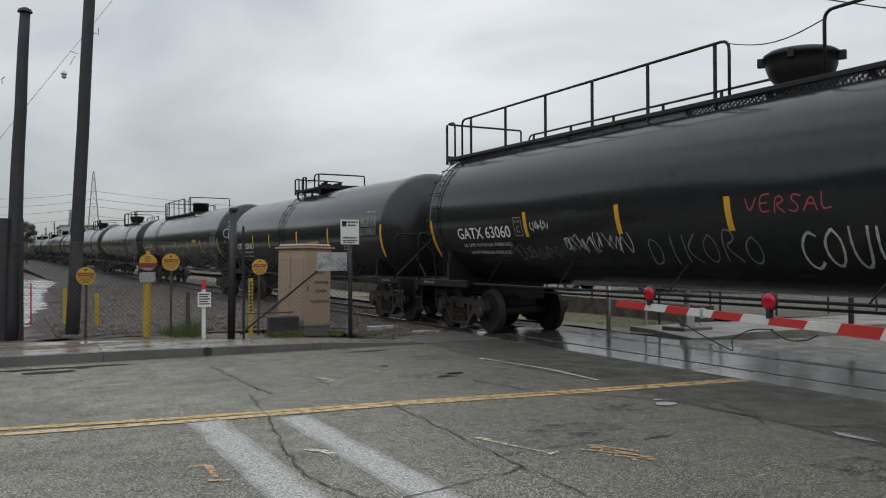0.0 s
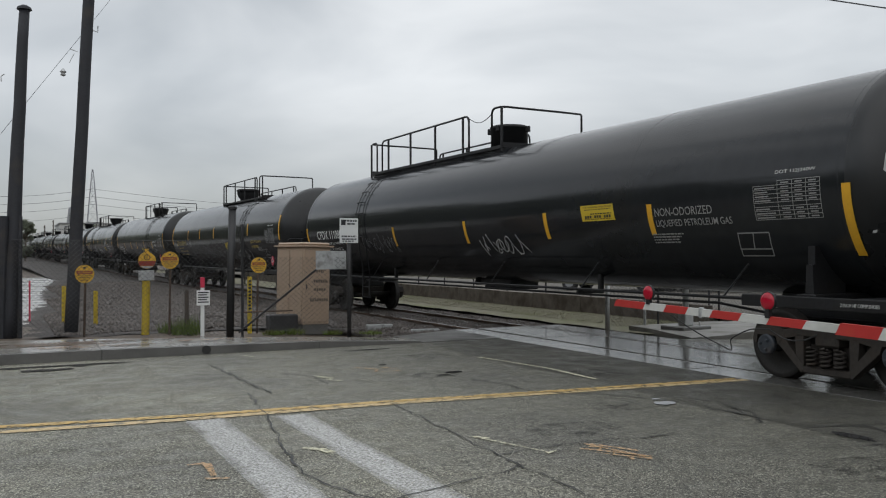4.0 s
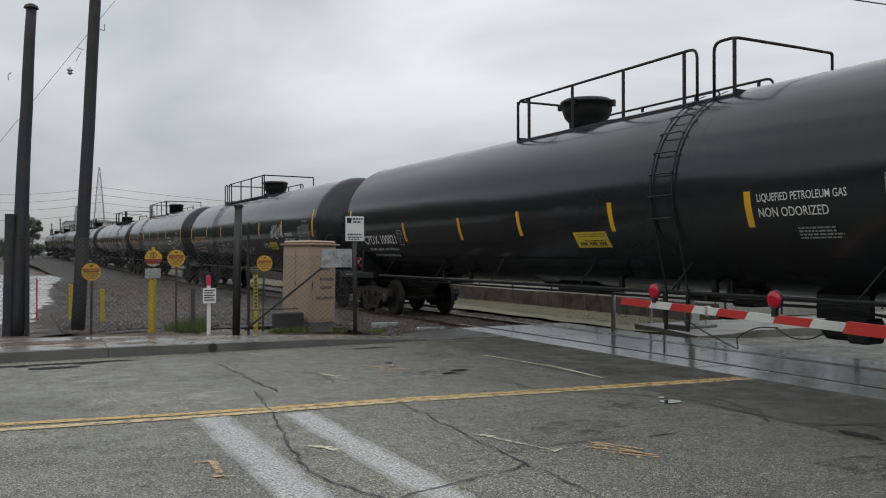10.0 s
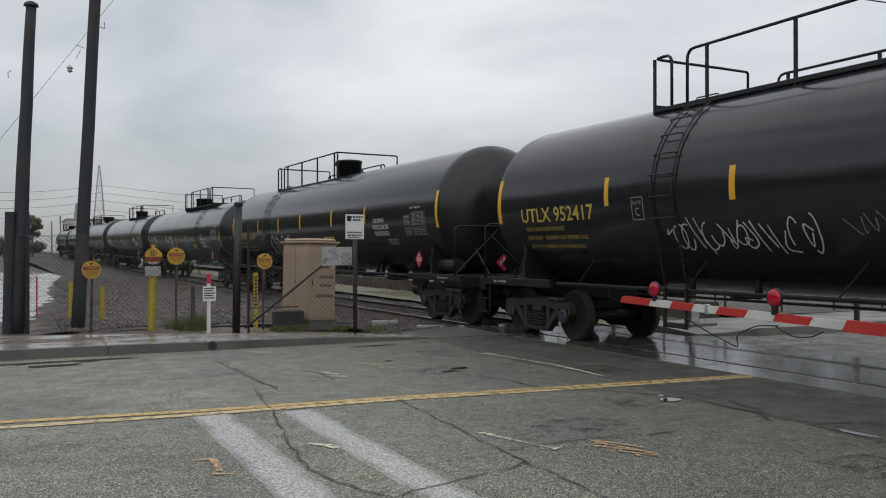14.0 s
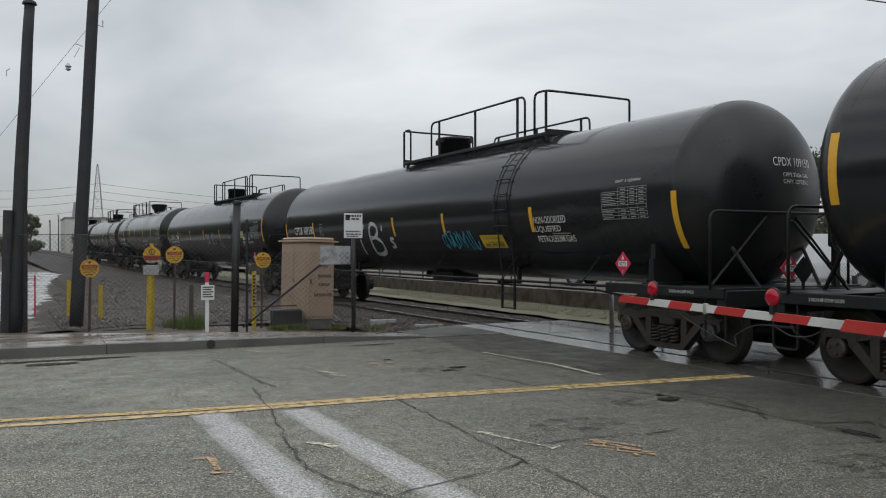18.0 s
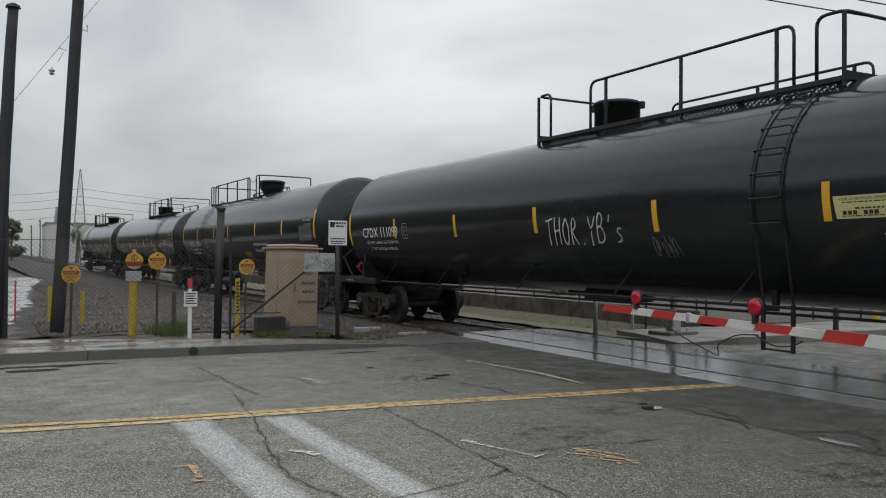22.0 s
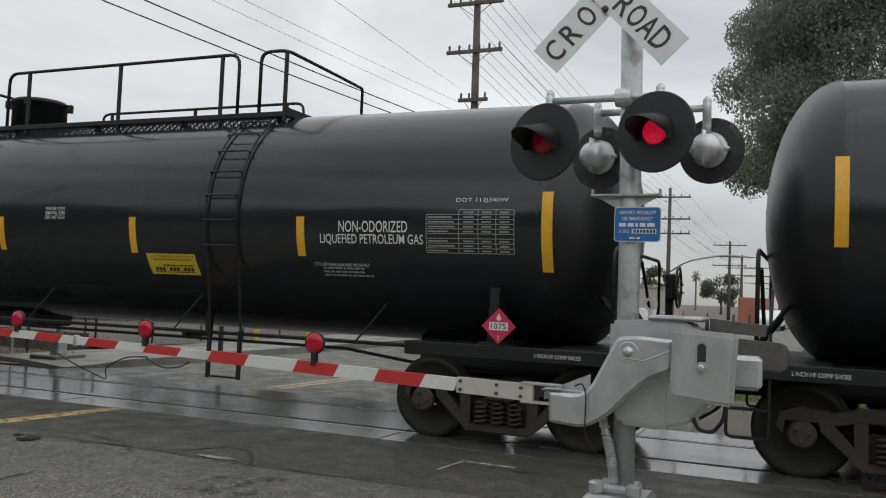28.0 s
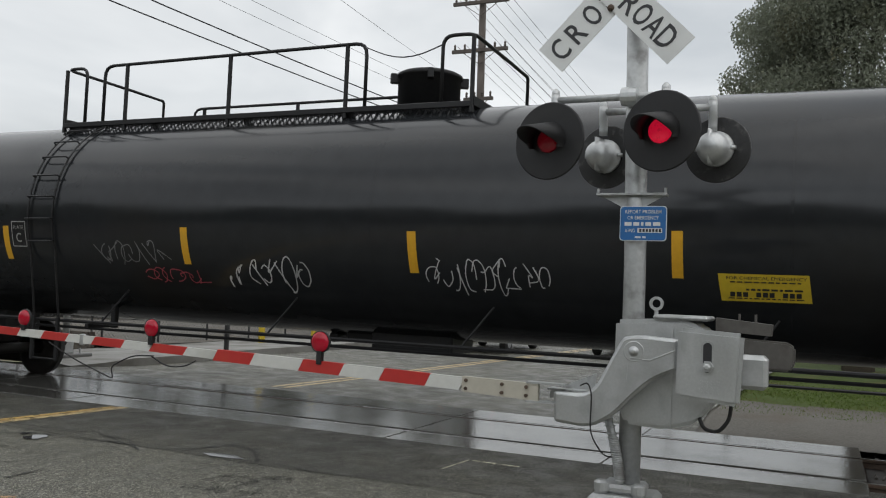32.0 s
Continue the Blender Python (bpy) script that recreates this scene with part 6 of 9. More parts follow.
    prism(bm, [(-0.19, 0), (0, -0.19), (0.19, 0), (0, 0.19)], -0.006, 0.006, "X", Matrix.Translation((-0.52, L / 2 - 0.14, 1.38)) @ Matrix.Rotation(radians(90), 4, "Z"))
    box(bm, -0.535, -0.505, L / 2 - 0.15, L / 2 - 0.12, 1.08, 1.25)
    part("placard_holder", bm, M_BLACK, car)


def placard(car, m, material=None):
    bm = B()
    prism(bm, [(-0.19, 0), (0, -0.19), (0.19, 0), (0, 0.19)], -0.006, 0.006, "X", m)
    p = part("hazard_placard", bm, M_REDPL, car, "red diamond hazard placard marked 1075")
    bm = B()
    prism(bm, [(-0.105, -0.042), (0.105, -0.042), (0.105, 0.042), (-0.105, 0.042)], -0.0095, -0.0065, "X", m)
    part("number_field", bm, M_SIGNW, p)
    for txt, z, h, w, mm in (("1075", 0.0, 0.062, 0.17, M_LETTER), ("2", -0.12, 0.045, 0.022, M_WHITE)):
        me = letters(txt, h, w, 0.01)
        for v in me.vertices:
            v.co = m @ Vector((-0.012 if z == 0 else -0.0085, -v.co.x, z + v.co.y))
        put("placard_number", me, p, None, mm)
    bm = B()
    prism(bm, [(-0.012, 0.06), (0.012, 0.06), (0.03, 0.08), (0.0, 0.135), (-0.03, 0.085)], -0.0085, -0.0065, "X", m)
    part("flame_mark", bm, M_WHITE, p)


def data_table(car, ul, ur, z0, z1):
    """The ruled inspection table: outline, rulings and illegible rows of print."""
    bm = B()
    w = 0.008
    rows = 9
    for i in range(rows + 1):
        z = z0 + (z1 - z0) * i / rows
        a = ul if i < rows else ul + (ur - ul) * 0.38
        flank_panel(bm, a, ur, z - w / 2, z + w / 2, 0, 1)
    for q in (0, 0.38, 0.60, 0.80, 1.0):
        u = ul + (ur - ul) * q
        flank_panel(bm, u + w / 2, u - w / 2, z0, z1 if q else z1 - (z1 - z0) / rows, 0, 4)
    rnd = random.Random(int(abs(ul) * 100))
    for i in range(rows):
        z = z0 + (z1 - z0) * (i + 0.3) / rows
        if i == 3:
            continue
        for a, b in ((0.02, rnd.uniform(0.22, 0.36)), (0.43, 0.55), (0.64, 0.75), (0.84, 0.95)):
            if i == rows - 1 and a < 0.4:
                continue
            flank_panel(bm, ul + (ur - ul) * a, ul + (ur - ul) * b, z, z + (z1 - z0) * 0.30 / rows, 0, 1)
    return part("inspection_table", bm, M_GREYT, car, "white ruled inspection table")


def print_bars(car, ul, ur, z, rows, h, material, seed, name="stencil_print"):
    rnd = random.Random(seed)
    bm = B()
    for i in range(rows):
        zz = z - i * h * 1.9
        u = ul
        end = ul + (ur - ul) * rnd.uniform(0.75, 1.0)
        while u > end:
            w = rnd.uniform(1.2, 4.5) * h
            flank_panel(bm, u, max(end, u - w), zz - h / 2, zz + h / 2, 0, 1)
            u -= w + h * 0.7
    pb = part(name, bm, material, car, "small stencilled print")
    pb["kind"] = "stuff"
    return pb


def tank_car(k):
    global TANK_R, TANK_Z
    L = CAR_LEN[k]
    sp = dict(SPECS[k])
    low = sp.get("low", 0.0)
    TANK_R, TANK_Z = 1.46 + sp.get("fat", 0.0) + low / 2, 2.53 + sp.get("fat", 0.0) - low / 2
    du = sp.get("du", 0.0)
    if du:
        sp["strips"] = [(u + du, z) for u, z in sp["strips"]]
        sp["words"] = [(t, a + du, b + du, z, h, mm) for t, a, b, z, h, mm in sp["words"]]
        n0 = sp["number"]
        sp["number"] = (n0[0], n0[1] + du, n0[2] + du, n0[3], n0[4])
        for key in ("plate", "box", "plac", "card", "plat", "table"):
            if key in sp:
                two = 2 if key in ("plat", "table") else 1
                sp[key] = tuple(v + du if i < two else v for i, v in enumerate(sp[key]))
        sp["ladder"] += du
    rnd = random.Random(100 + k)
    car = thing("tank_car", sp["label"], "tank car", "tank cars of the train")
    me, us, d = tank_mesh(L)
    tk = put("tank", me, car, None, M_TANK, "glossy black cylindrical tank")
    # welded jacket seams, hardly proud
    n = max(3, round(2 * us / 4.2))
    for i in range(n + 1):
        q = max(-us + 0.1, min(us - 0.1, -us + 2 * us * i / n))
        bm = B()
        lathe(bm, [(TANK_R - 0.01, q - 0.018), (TANK_R + 0.0022, q - 0.012), (TANK_R + 0.0022, q + 0.012), (TANK_R - 0.01, q + 0.018)], 72, "Y", (0, 0, TANK_Z), False)
        part("seam", bm, M_TANK, tk)
    running_gear(car, L, us, rnd, k in (3, 4, 5, 6), k == 9, 0.034 if k in (3, 4, 5, 6) else 0.024)
    if k > 1:
        belly_gear(car, L, k in (3, 4, 5, 6))
    bn = bonnet(car, sp["bonnet"])
    bn.matrix_basis = pose(0, sp.get("bon", 0.0), 0)
    platform(car, sp["plat"][0], sp["plat"][1], sp["ladder"], rnd, sp.get("high", 4.76), sp.get("xf", 1.34), k in (5, 6), k in (3, 4), sp.get("lead", 0.40), sp.get("gap", 0.55))
    big = sp.get("bigz", 2.38)
    eo = sp.get("ends", (0.0, 0.0))
    for u in (us + 0.02 + eo[1], -us - 0.02 + eo[0]):
        bm = B()
        flank_panel(bm, u + 0.06, u - 0.06, big - 0.42, big + 0.42, 0.0, 8)
        part("end_strip", bm, sp.get("strip_mat", M_YELLOW), car, "tall yellow reflective strip")
    for u, z in sp["strips"]:
        bm = B()
        flank_panel(bm, u + 0.055, u - 0.055, z - 0.23, z + 0.23, 0.0, 5)
        part("reflective_strip", bm, sp.get("strip_mat", M_YELLOW), car)
    tm = sp.get("text_mat", M_WHITE)
    txt, ul, ur, z, h = sp["number"]
    flank_text(car, "stencil_number", txt, ul, ur, z, h, tm, 0.011, "large stencilled car number")
    for i, t in enumerate(sp["lines"]):
        w = abs(ul - ur) * ((0.90, 0.74)[i] if len(sp["lines"]) == 2 else (0.56, 0.84, 0.76)[i])
        c = (ul + ur) / 2 - 0.03 if len(sp["lines"]) == 2 else ul - 0.06 - w / 2
        flank_text(car, "stencil_line", t, c + w / 2, c - w / 2, z - h * 0.5 - 0.12 - i * 0.155, 0.072, tm)
    if "plate" in sp:
        pu, pz = sp["plate"]
        bm = B()
        for q in (-1, 1):
            flank_panel(bm, pu + q * 0.13 + 0.007, pu + q * 0.13 - 0.007, pz - 0.17, pz + 0.17, 0, 3)
            flank_panel(bm, pu + 0.13, pu - 0.13, pz + q * 0.17 - 0.007, pz + q * 0.17 + 0.007, 0, 1)
        part("plate_mark", bm, M_GREYT, car)
        flank_text(car, "plate_word", "PLATE", pu + 0.1, pu - 0.1, pz + 0.09, 0.05, M_GREYT)
        flank_text(car, "plate_letter", "C", pu + 0.05, pu - 0.05, pz - 0.05, 0.13, M_GREYT, 0.01)
    for t, ul, ur, z, h, mm in sp["words"]:
        flank_text(car, "stencil", t, ul, ur, z, h, mm, 0.006)
    if "table" in sp:
        data_table(car, *sp["table"])
        ta = sp["table"]
        flank_text(car, "stencil_line", "DOT 112J340W", ta[0] - 0.35, ta[0] - 0.95, ta[3] + 0.10, 0.055, M_WHITE)
    if "box" in sp:
        bu, bz = sp["box"]
        bm = B()
        for q in (-1, 0, 1):
            flank_panel(bm, bu + q * 0.26 + 0.008, bu + q * 0.26 - 0.008, bz - (0.15 if q else 0.05), bz + 0.15, -0.07, 2)
        for z in (-0.15, -0.06, 0.15):
            flank_panel(bm, bu + 0.27 - 0.035 * (z + 0.15) / 0.15, bu - 0.26 - 0.035 * (z + 0.15) / 0.15, bz + z - 0.008, bz + z + 0.008, 0, 1)
        part("stencil_box", bm, M_GREYT, car)
    if "ring" in sp:
        ru, rz = sp["ring"]
        bm = B()
        for i in range(24):
            a, b = 2 * math.pi * i / 24, 2 * math.pi * (i + 1) / 24
            f = [bm.verts.new(side(ru + q * math.cos(w), rz + q * math.sin(w), 0.005)) for q, w in ((0.105, a), (0.105, b), (0.088, b), (0.088, a))]
            bm.faces.new(f)
        for i in range(3):
            flank_panel(bm, ru + 0.055 - 0.042 * i, ru + 0.03 - 0.042 * i, rz - 0.022, rz + 0.022, 0, 1)
        part("ring_mark", bm, M_GREYT, car, "white ring mark with three bars")
    if "card" in sp:
        cu_, cz, cw, mm = sp["card"]
        bm = B()
        flank_panel(bm, cu_ + cw / 2, cu_ - cw / 2, cz - 0.13, cz + 0.13, 0.03, 4)
        card = part("notice_card", bm, mm, car, "yellow notice card with black print")
        bm = B()
        rk = random.Random(k)
        for zz, hh, a, b in ((cz + 0.055, 0.012, 0.40, -0.38), (cz - 0.015, 0.018, 0.22, -0.40), (cz - 0.10, 0.010, 0.42, -0.42)):
            u = a
            while u > b:
                w = rk.uniform(0.03, 0.09)
                flank_panel(bm, cu_ + cw * u, cu_ + cw * max(b, u - w), zz - hh / 2, zz + hh / 2, 0, 1, 0.0075)
                u -= w + 0.02
        for q in range(11):
            if q not in (3, 7):
                flank_panel(bm, cu_ + cw * (0.40 - 0.073 * q), cu_ + cw * (0.345 - 0.073 * q), cz - 0.085, cz - 0.04, 0, 1, 0.0075)
        flank_text(card, "card_heading", "FOR CHEMICAL EMERGENCY", cu_ + cw * 0.44, cu_ - cw * 0.44, cz + 0.093, 0.032, M_LETTER)
        part("card_print", bm, M_LETTER, card)
    if "plac" in sp:
        pu, pz = sp["plac"]
        placard(car, Matrix.Translation((-1.45, pu, pz)))
        placard(car, Matrix.Translation((-0.52, -L / 2 + 0.12, 1.40)) @ Matrix.Rotation(radians(90), 4, "Z"))
    us_txt = "2 INCH HF COMP SHOES"
    for s in (-1, 1):
        me = letters(us_txt, 0.042, 0.50)
        c = s * (L / 2 - 1.25)
        for v in me.vertices:
            v.co = (-1.4365, c - v.co.x, 1.055 + v.co.y)
        put("sill_print", me, car, None, M_WHITE)["kind"] = "stuff"
    print_bars(car, sp.get("tiny", -6.2) , sp.get("tiny", -6.2) - 0.66, 1.95, 4, 0.021, M_GREYT, k)
    if sp.get("head"):
        head_text(car, us, d, sp["head"], 0.25, 2.95, 0.13, 0.85, tm)
        head_text(car, us, d, "CAPY 33636 GAL", 0.3, 2.76, 0.06, 0.6, tm)
        head_text(car, us, d, "CAPY 127325 L", 0.3, 2.66, 0.06, 0.6, tm)
    if "headtag" in sp:
        for word, x0, x1, z, h in sp["headtag"]:
            rh = random.Random(len(word) + k)
            bm = B()
            for i, ch in enumerate(word):
                cw = (x1 - x0) / len(word)
                for st in GLYPH[ch]:
                    prev = None
                    pts = [Vector((x0 + cw * (i + 0.05 + 0.95 * a) + 0.1 * b * h, z - h / 2 + b * h)) for a, b in st]
                    for p0, p1 in zip(pts, pts[1:]):
                        dd = (p1 - p0).normalized() * 0.012
                        quad = []
                        for p, sg in ((p0 - dd * 0.5, 1), (p0 - dd * 0.5, -1), (p1 + dd * 0.5, -1), (p1 + dd * 0.5, 1)):
                            px, pz = p.x - dd.y * sg, p.y + dd.x * sg
                            q = min(0.98, math.hypot(px, pz - TANK_Z) / TANK_R)
                            quad.append(bm.verts.new((px, -us - (d + 0.012) * math.sqrt(1 - q * q) - 0.004, pz)))
                        bm.faces.new(quad)
            part("graffiti", bm, M_SPRAY, car, "white sprayed scrawl on the tank head")
    for g in sp.get("tags", []):
        if g[0] == "tag":
            tag(car, *g[1:])
        else:
            scrawl(car, *g[1:])
    car.matrix_basis = pose(TRACK, CAR_AT[k], 0)
    return car


SH = [2.62] * 9
CITY = "LIQUEFIED PETROLEUM GAS"
SPECS = [
    dict(bon=0.42, label="black tank car with white stencils and red and white graffiti", bonnet="flare", lead=2.3, gap=1.07, plat=(9.95, -2.75), ladder=9.2, bigz=2.05, strips=[(5.45, 2.23), (2.75, 2.22), (0.42, 2.2), (-2.0, 2.2), (-5.0, 2.2)],
         number=("GATX 63060", 8.15, 6.02, 2.12, 0.24), lines=["LD LMT 163100 LBS 74000 KGS", "LT WT 99900 LBS 45300 KGS"], plate=(5.72, 2.2), words=[],
         tags=[("tag", "VERSAL", 0.15, -1.25, 2.29, 0.22, 0.022, M_REDSP, 3, "red sprayed word"), ("tag", "COUL", -0.5, -1.95, 1.74, 0.52, 0.035, M_SPRAY, 4, "white sprayed letters"), ("scrawl", 5.30, 4.72, 2.2, 0.2, 0.022, M_SPRAY, 5, "small white scrawl", 9),
               ("scrawl", 4.4, 2.6, 1.86, 0.34, 0.024, M_SPRAY, 6, "white sprayed scrawl", 16), ("tag", "DIKORO", 2.3, 0.0, 1.74, 0.42, 0.022, M_SPRAY2, 7, "grey sprayed letters"), ("scrawl", 6.2, 4.6, 1.72, 0.3, 0.02, M_SPRAY2, 8, "grey scrawl", 10)]),
    dict(fat=-0.085, low=0.24, xf=0.9, label="shorter black tank car with low valves and short platform", bonnet="low", plat=(1.70, -0.3), ladder=1.0, high=4.36, bigz=2.05, strips=[(-3.55, 2.25), (-0.70, 2.23), (2.33, 2.21), (4.37, 2.22)],
         number=("CPDX 287042", 6.54, 4.49, 2.06, 0.22), lines=["LD LMT 190600 LBS 86450 KG", "LT WT 72400 LBS 32850 KG"], words=[], table=(-5.99, -7.06, 2.22, 2.72), card=(-2.3, 1.98, 0.8, M_YCARD), box=(-4.98, 2.0), head="CPDX 287042", tiny=-0.7),
    dict(label="black tank car with grey graffiti across its flank", bonnet="drum", plat=(6.15, -0.45), ladder=5.2, bigz=2.05, strips=[(-6.24, 2.17), (-3.48, 2.16), (-0.5, 2.12), (3.12, 2.1), (6.42, 2.10)],
         number=("CPDX 111080", 8.71, 6.66, 2.24, 0.25), lines=["LD LMT 165100 LB 74900 KG", "LT WT 97900 LB 44400 KG"], plate=(6.25, 2.26), words=[("NON-ODORIZED", -6.35, -7.5, 2.27, 0.12, M_GREYT), (CITY, -6.35, -7.83, 2.1, 0.12, M_GREYT)],
         table=(-8.24, -9.25, 2.09, 2.57), card=(-5.0, 2.33, 0.85, M_YCARD), box=(-8.05, 1.78), head="CPDX 111080", headtag=[("19", -1.12, -0.75, 3.08, 0.26), ("OOO", -1.32, -0.35, 2.68, 0.40), ("IWI", -1.25, -0.25, 2.66, 0.44), ("LWO", -1.30, -0.25, 2.12, 0.46), ("II", -1.1, -0.4, 2.15, 0.4), ("OO", -1.0, -0.3, 2.12, 0.3)],
         tags=[("scrawl", 5.2, 3.0, 1.95, 0.5, 0.02, M_SPRAY2, 21, "faint grey scrawl", 14), ("scrawl", -1.0, -2.6, 1.85, 0.4, 0.025, M_SPRAY, 22, "white scrawl", 8)]),
    dict(fat=0.015, low=0.05, label="black tank car with yellow stencils and white graffiti", bonnet="flare", plat=(1.45, -4.5), ladder=-4.3, bigz=2.6, strips=[(-5.21, 2.62), (-2.78, 2.61), (0.2, 2.6), (2.9, 2.6), (5.4, 2.58)], text_mat=M_YTEXT,
         number=("UTLX 957173", 8.03, 5.91, 2.23, 0.26), lines=["THE TANK CAR PEOPLE", "LD LMT 153700 LB 74250 KG", "LT WT 99300 LB 45050 KG"], plate=(5.07, 2.21), words=[(CITY, -5.46, -6.85, 2.15, 0.11, M_YTEXT), ("NON-ODORIZED", -5.46, -6.4, 1.97, 0.11, M_YTEXT)],
         table=(-7.47, -8.52, 2.09, 2.6), card=(-2.1, 2.03, 0.9, M_YCARD), box=(-7.05, 1.72), plac=(-8.3, 1.45), head="UTLX 957173",
         tags=[("tag", "CITYOFWILDANGE", 5.0, 1.2, 1.88, 0.42, 0.02, M_SPRAY2, 31, "grey sprayed letters"), ("scrawl", -1.7, -5.0, 1.68, 0.45, 0.026, M_SPRAY, 32, "white looping scrawl", 14), ("scrawl", 1.5, -0.5, 1.75, 0.35, 0.022, M_SPRAY2, 33, "grey scrawl", 12)]),
    dict(fat=0.055, low=0.05, ends=(0.0, -0.22), label="clean black tank car with white stencils", bonnet="flare", plat=(1.37, -4.4), ladder=-3.9, bigz=2.4, strips=[(-5.49, 2.21), (-2.64, 2.22), (0.12, 2.2), (2.50, 2.16), (5.35, 2.16)],
         number=("CPDX 100021", 8.02, 5.96, 2.0, 0.24), lines=["LD LMT 163300 LBS 74000 KG", "LT WT 99200 LBS 45300 KG"], plate=(5.66, 2.03), words=[(CITY, -5.65, -6.97, 2.34, 0.12, M_WHITE), ("NON ODORIZED", -5.65, -6.7, 2.16, 0.12, M_WHITE)],
         table=(-7.46, -8.56, 2.06, 2.58), card=(-2.0, 1.87, 0.9, M_YCARD), plac=(-8.0, 1.44), head="CPDX 100021"),
    dict(fat=0.03, low=0.05, ends=(0.3, 0.0), label="black tank car with yellow stencils and several white tags", bonnet="flare", plat=(5.5, -0.45), ladder=4.4, bigz=2.6, strips=[(-5.63, 2.52), (-2.88, 2.52), (0.11, 2.56), (3.05, 2.56), (5.75, 2.6)], text_mat=M_YTEXT,
         number=("UTLX 952417", 8.33, 6.12, 2.3, 0.26), lines=["THE TANK CAR PEOPLE", "LD LMT 164700 LB 74700 KG", "LT WT 98300 LB 44600 KG"], plate=(5.0, 2.3), words=[("LIQUEFIED", -6.0, -6.75, 2.28, 0.12, M_WHITE), ("PETROLEUM GAS", -5.95, -7.0, 2.1, 0.12, M_WHITE), ("NON-ODORIZED", -6.0, -6.95, 1.92, 0.12, M_WHITE)],
         table=(-7.4, -8.5, 2.06, 2.58), card=(-4.4, 1.92, 0.86, M_YCARD), plac=(-8.1, 1.45), head="UTLX 952417",
         tags=[("scrawl", -4.35, -5.75, 2.4, 0.5, 0.034, M_SPRAY, 51, "bold white tag", 16), ("tag", "THOREMP", 0.0, -1.85, 1.76, 0.3, 0.022, M_SPRAY, 52, "white sprayed word"), ("scrawl", 4.4, 1.8, 1.86, 0.5, 0.03, M_SPRAY, 53, "white outlined letters", 14), ("scrawl", 1.4, -0.1, 1.95, 0.3, 0.022, M_SPRAY2, 54, "grey scrawl", 8), ("scrawl", -3.2, -3.95, 1.92, 0.2, 0.02, M_SPRAY, 55, "small white scrawl", 7)]),
    dict(fat=0.055, label="black tank car with yellow stencils and large white graffiti", bonnet="drum", plat=(5.42, -0.45), ladder=4.4, bigz=2.6, strips=[(-4.93, 2.61), (-2.39, 2.6), (0.5, 2.6), (2.88, 2.55), (5.42, 2.57)], text_mat=M_YTEXT,
         number=("UTLX 955356", 8.15, 5.97, 2.24, 0.26), lines=["THE TANK CAR PEOPLE", "LD LMT 163800 LB 74300 KG", "LT WT 99200 LB 45000 KG"], plate=(5.12, 2.25), words=[("LIQUEFIED", -5.5, -6.2, 2.43, 0.12, M_WHITE), ("PETROLEUM GAS", -5.45, -6.45, 2.27, 0.12, M_WHITE), ("NON-ODORIZED", -5.5, -6.4, 2.11, 0.12, M_WHITE)],
         table=(-7.39, -8.53, 2.04, 2.58), card=(-2.0, 1.95, 0.86, M_YCARD), plac=(-8.13, 1.46), head="UTLX 955356",
         tags=[("tag", "CUR", 4.35, 1.7, 1.86, 0.78, 0.03, M_SPRAY, 61, "large white outlined letters"), ("scrawl", 4.3, 1.6, 1.86, 0.75, 0.022, M_SPRAY, 62, "white outline scrawl", 10)]),
    dict(fat=-0.02, label="black tank car with large white and cyan graffiti", bonnet="drum", plat=(1.44, -5.0), ladder=-4.62, bigz=2.1, strips=[(6.67, 2.27), (3.41, 2.24), (0.61, 2.23), (-2.09, 2.23), (-5.62, 2.22)],
         number=("CPDX 109150", 8.53, 6.68, 2.27, 0.25), lines=["LD LMT 165400 LB 75000 KG", "LT WT 97600 LB 44300 KG"], plate=(5.95, 2.26), words=[("NON-ODORIZED", -5.7, -6.7, 2.2, 0.13, M_WHITE), ("LIQUEFIED", -5.7, -6.5, 2.03, 0.13, M_WHITE), ("PETROLEUM GAS", -5.7, -6.85, 1.86, 0.13, M_WHITE)],
         table=(-7.74, -8.83, 2.15, 2.64), card=(-4.05, 1.83, 0.9, M_YCARD), plac=(-8.3, 1.44), head="CPDX 109150",
         tags=[("tag", "YB", 3.50, 1.42, 1.95, 0.84, 0.10, M_SPRAY, 71, "large white sprayed letters"), ("tag", "'s", 1.60, 0.65, 2.02, 0.60, 0.07, M_SPRAY, 73, "large white sprayed letters"), ("scrawl", -1.95, -3.4, 1.86, 0.42, 0.045, M_CYAN, 72, "cyan sprayed letters", 12)]),
    dict(low=0.05, label="black tank car with white sprayed words on its flank", bonnet="drum", plat=(1.45, -5.1), ladder=-4.68, bigz=2.4, strips=[(6.39, 2.35), (3.42, 2.33), (0.46, 2.34), (-2.63, 2.29), (-5.53, 2.34)],
         number=("CPDX 111099", 8.32, 6.22, 2.28, 0.25), lines=["LD LMT 165800 LB 75200 KG", "LT WT 97200 LB 44100 KG"], plate=(5.85, 2.28), words=[("NON-ODORIZED", -6.4, -7.4, 2.1, 0.12, M_WHITE), (CITY, -6.3, -7.75, 1.95, 0.12, M_WHITE)],
         table=(-7.6, -8.7, 2.1, 2.6), card=(-6.1, 2.26, 0.9, M_YPALE), plac=(-8.2, 1.40), head="CPDX 111099",
         tags=[("tag", "THOR.YB's", 0.2, -1.9, 2.12, 0.46, 0.028, M_SPRAY, 81, "white sprayed words"), ("scrawl", -2.5, -3.0, 1.85, 0.3, 0.018, M_SPRAY2, 82, "faint grey scrawl", 8)]),
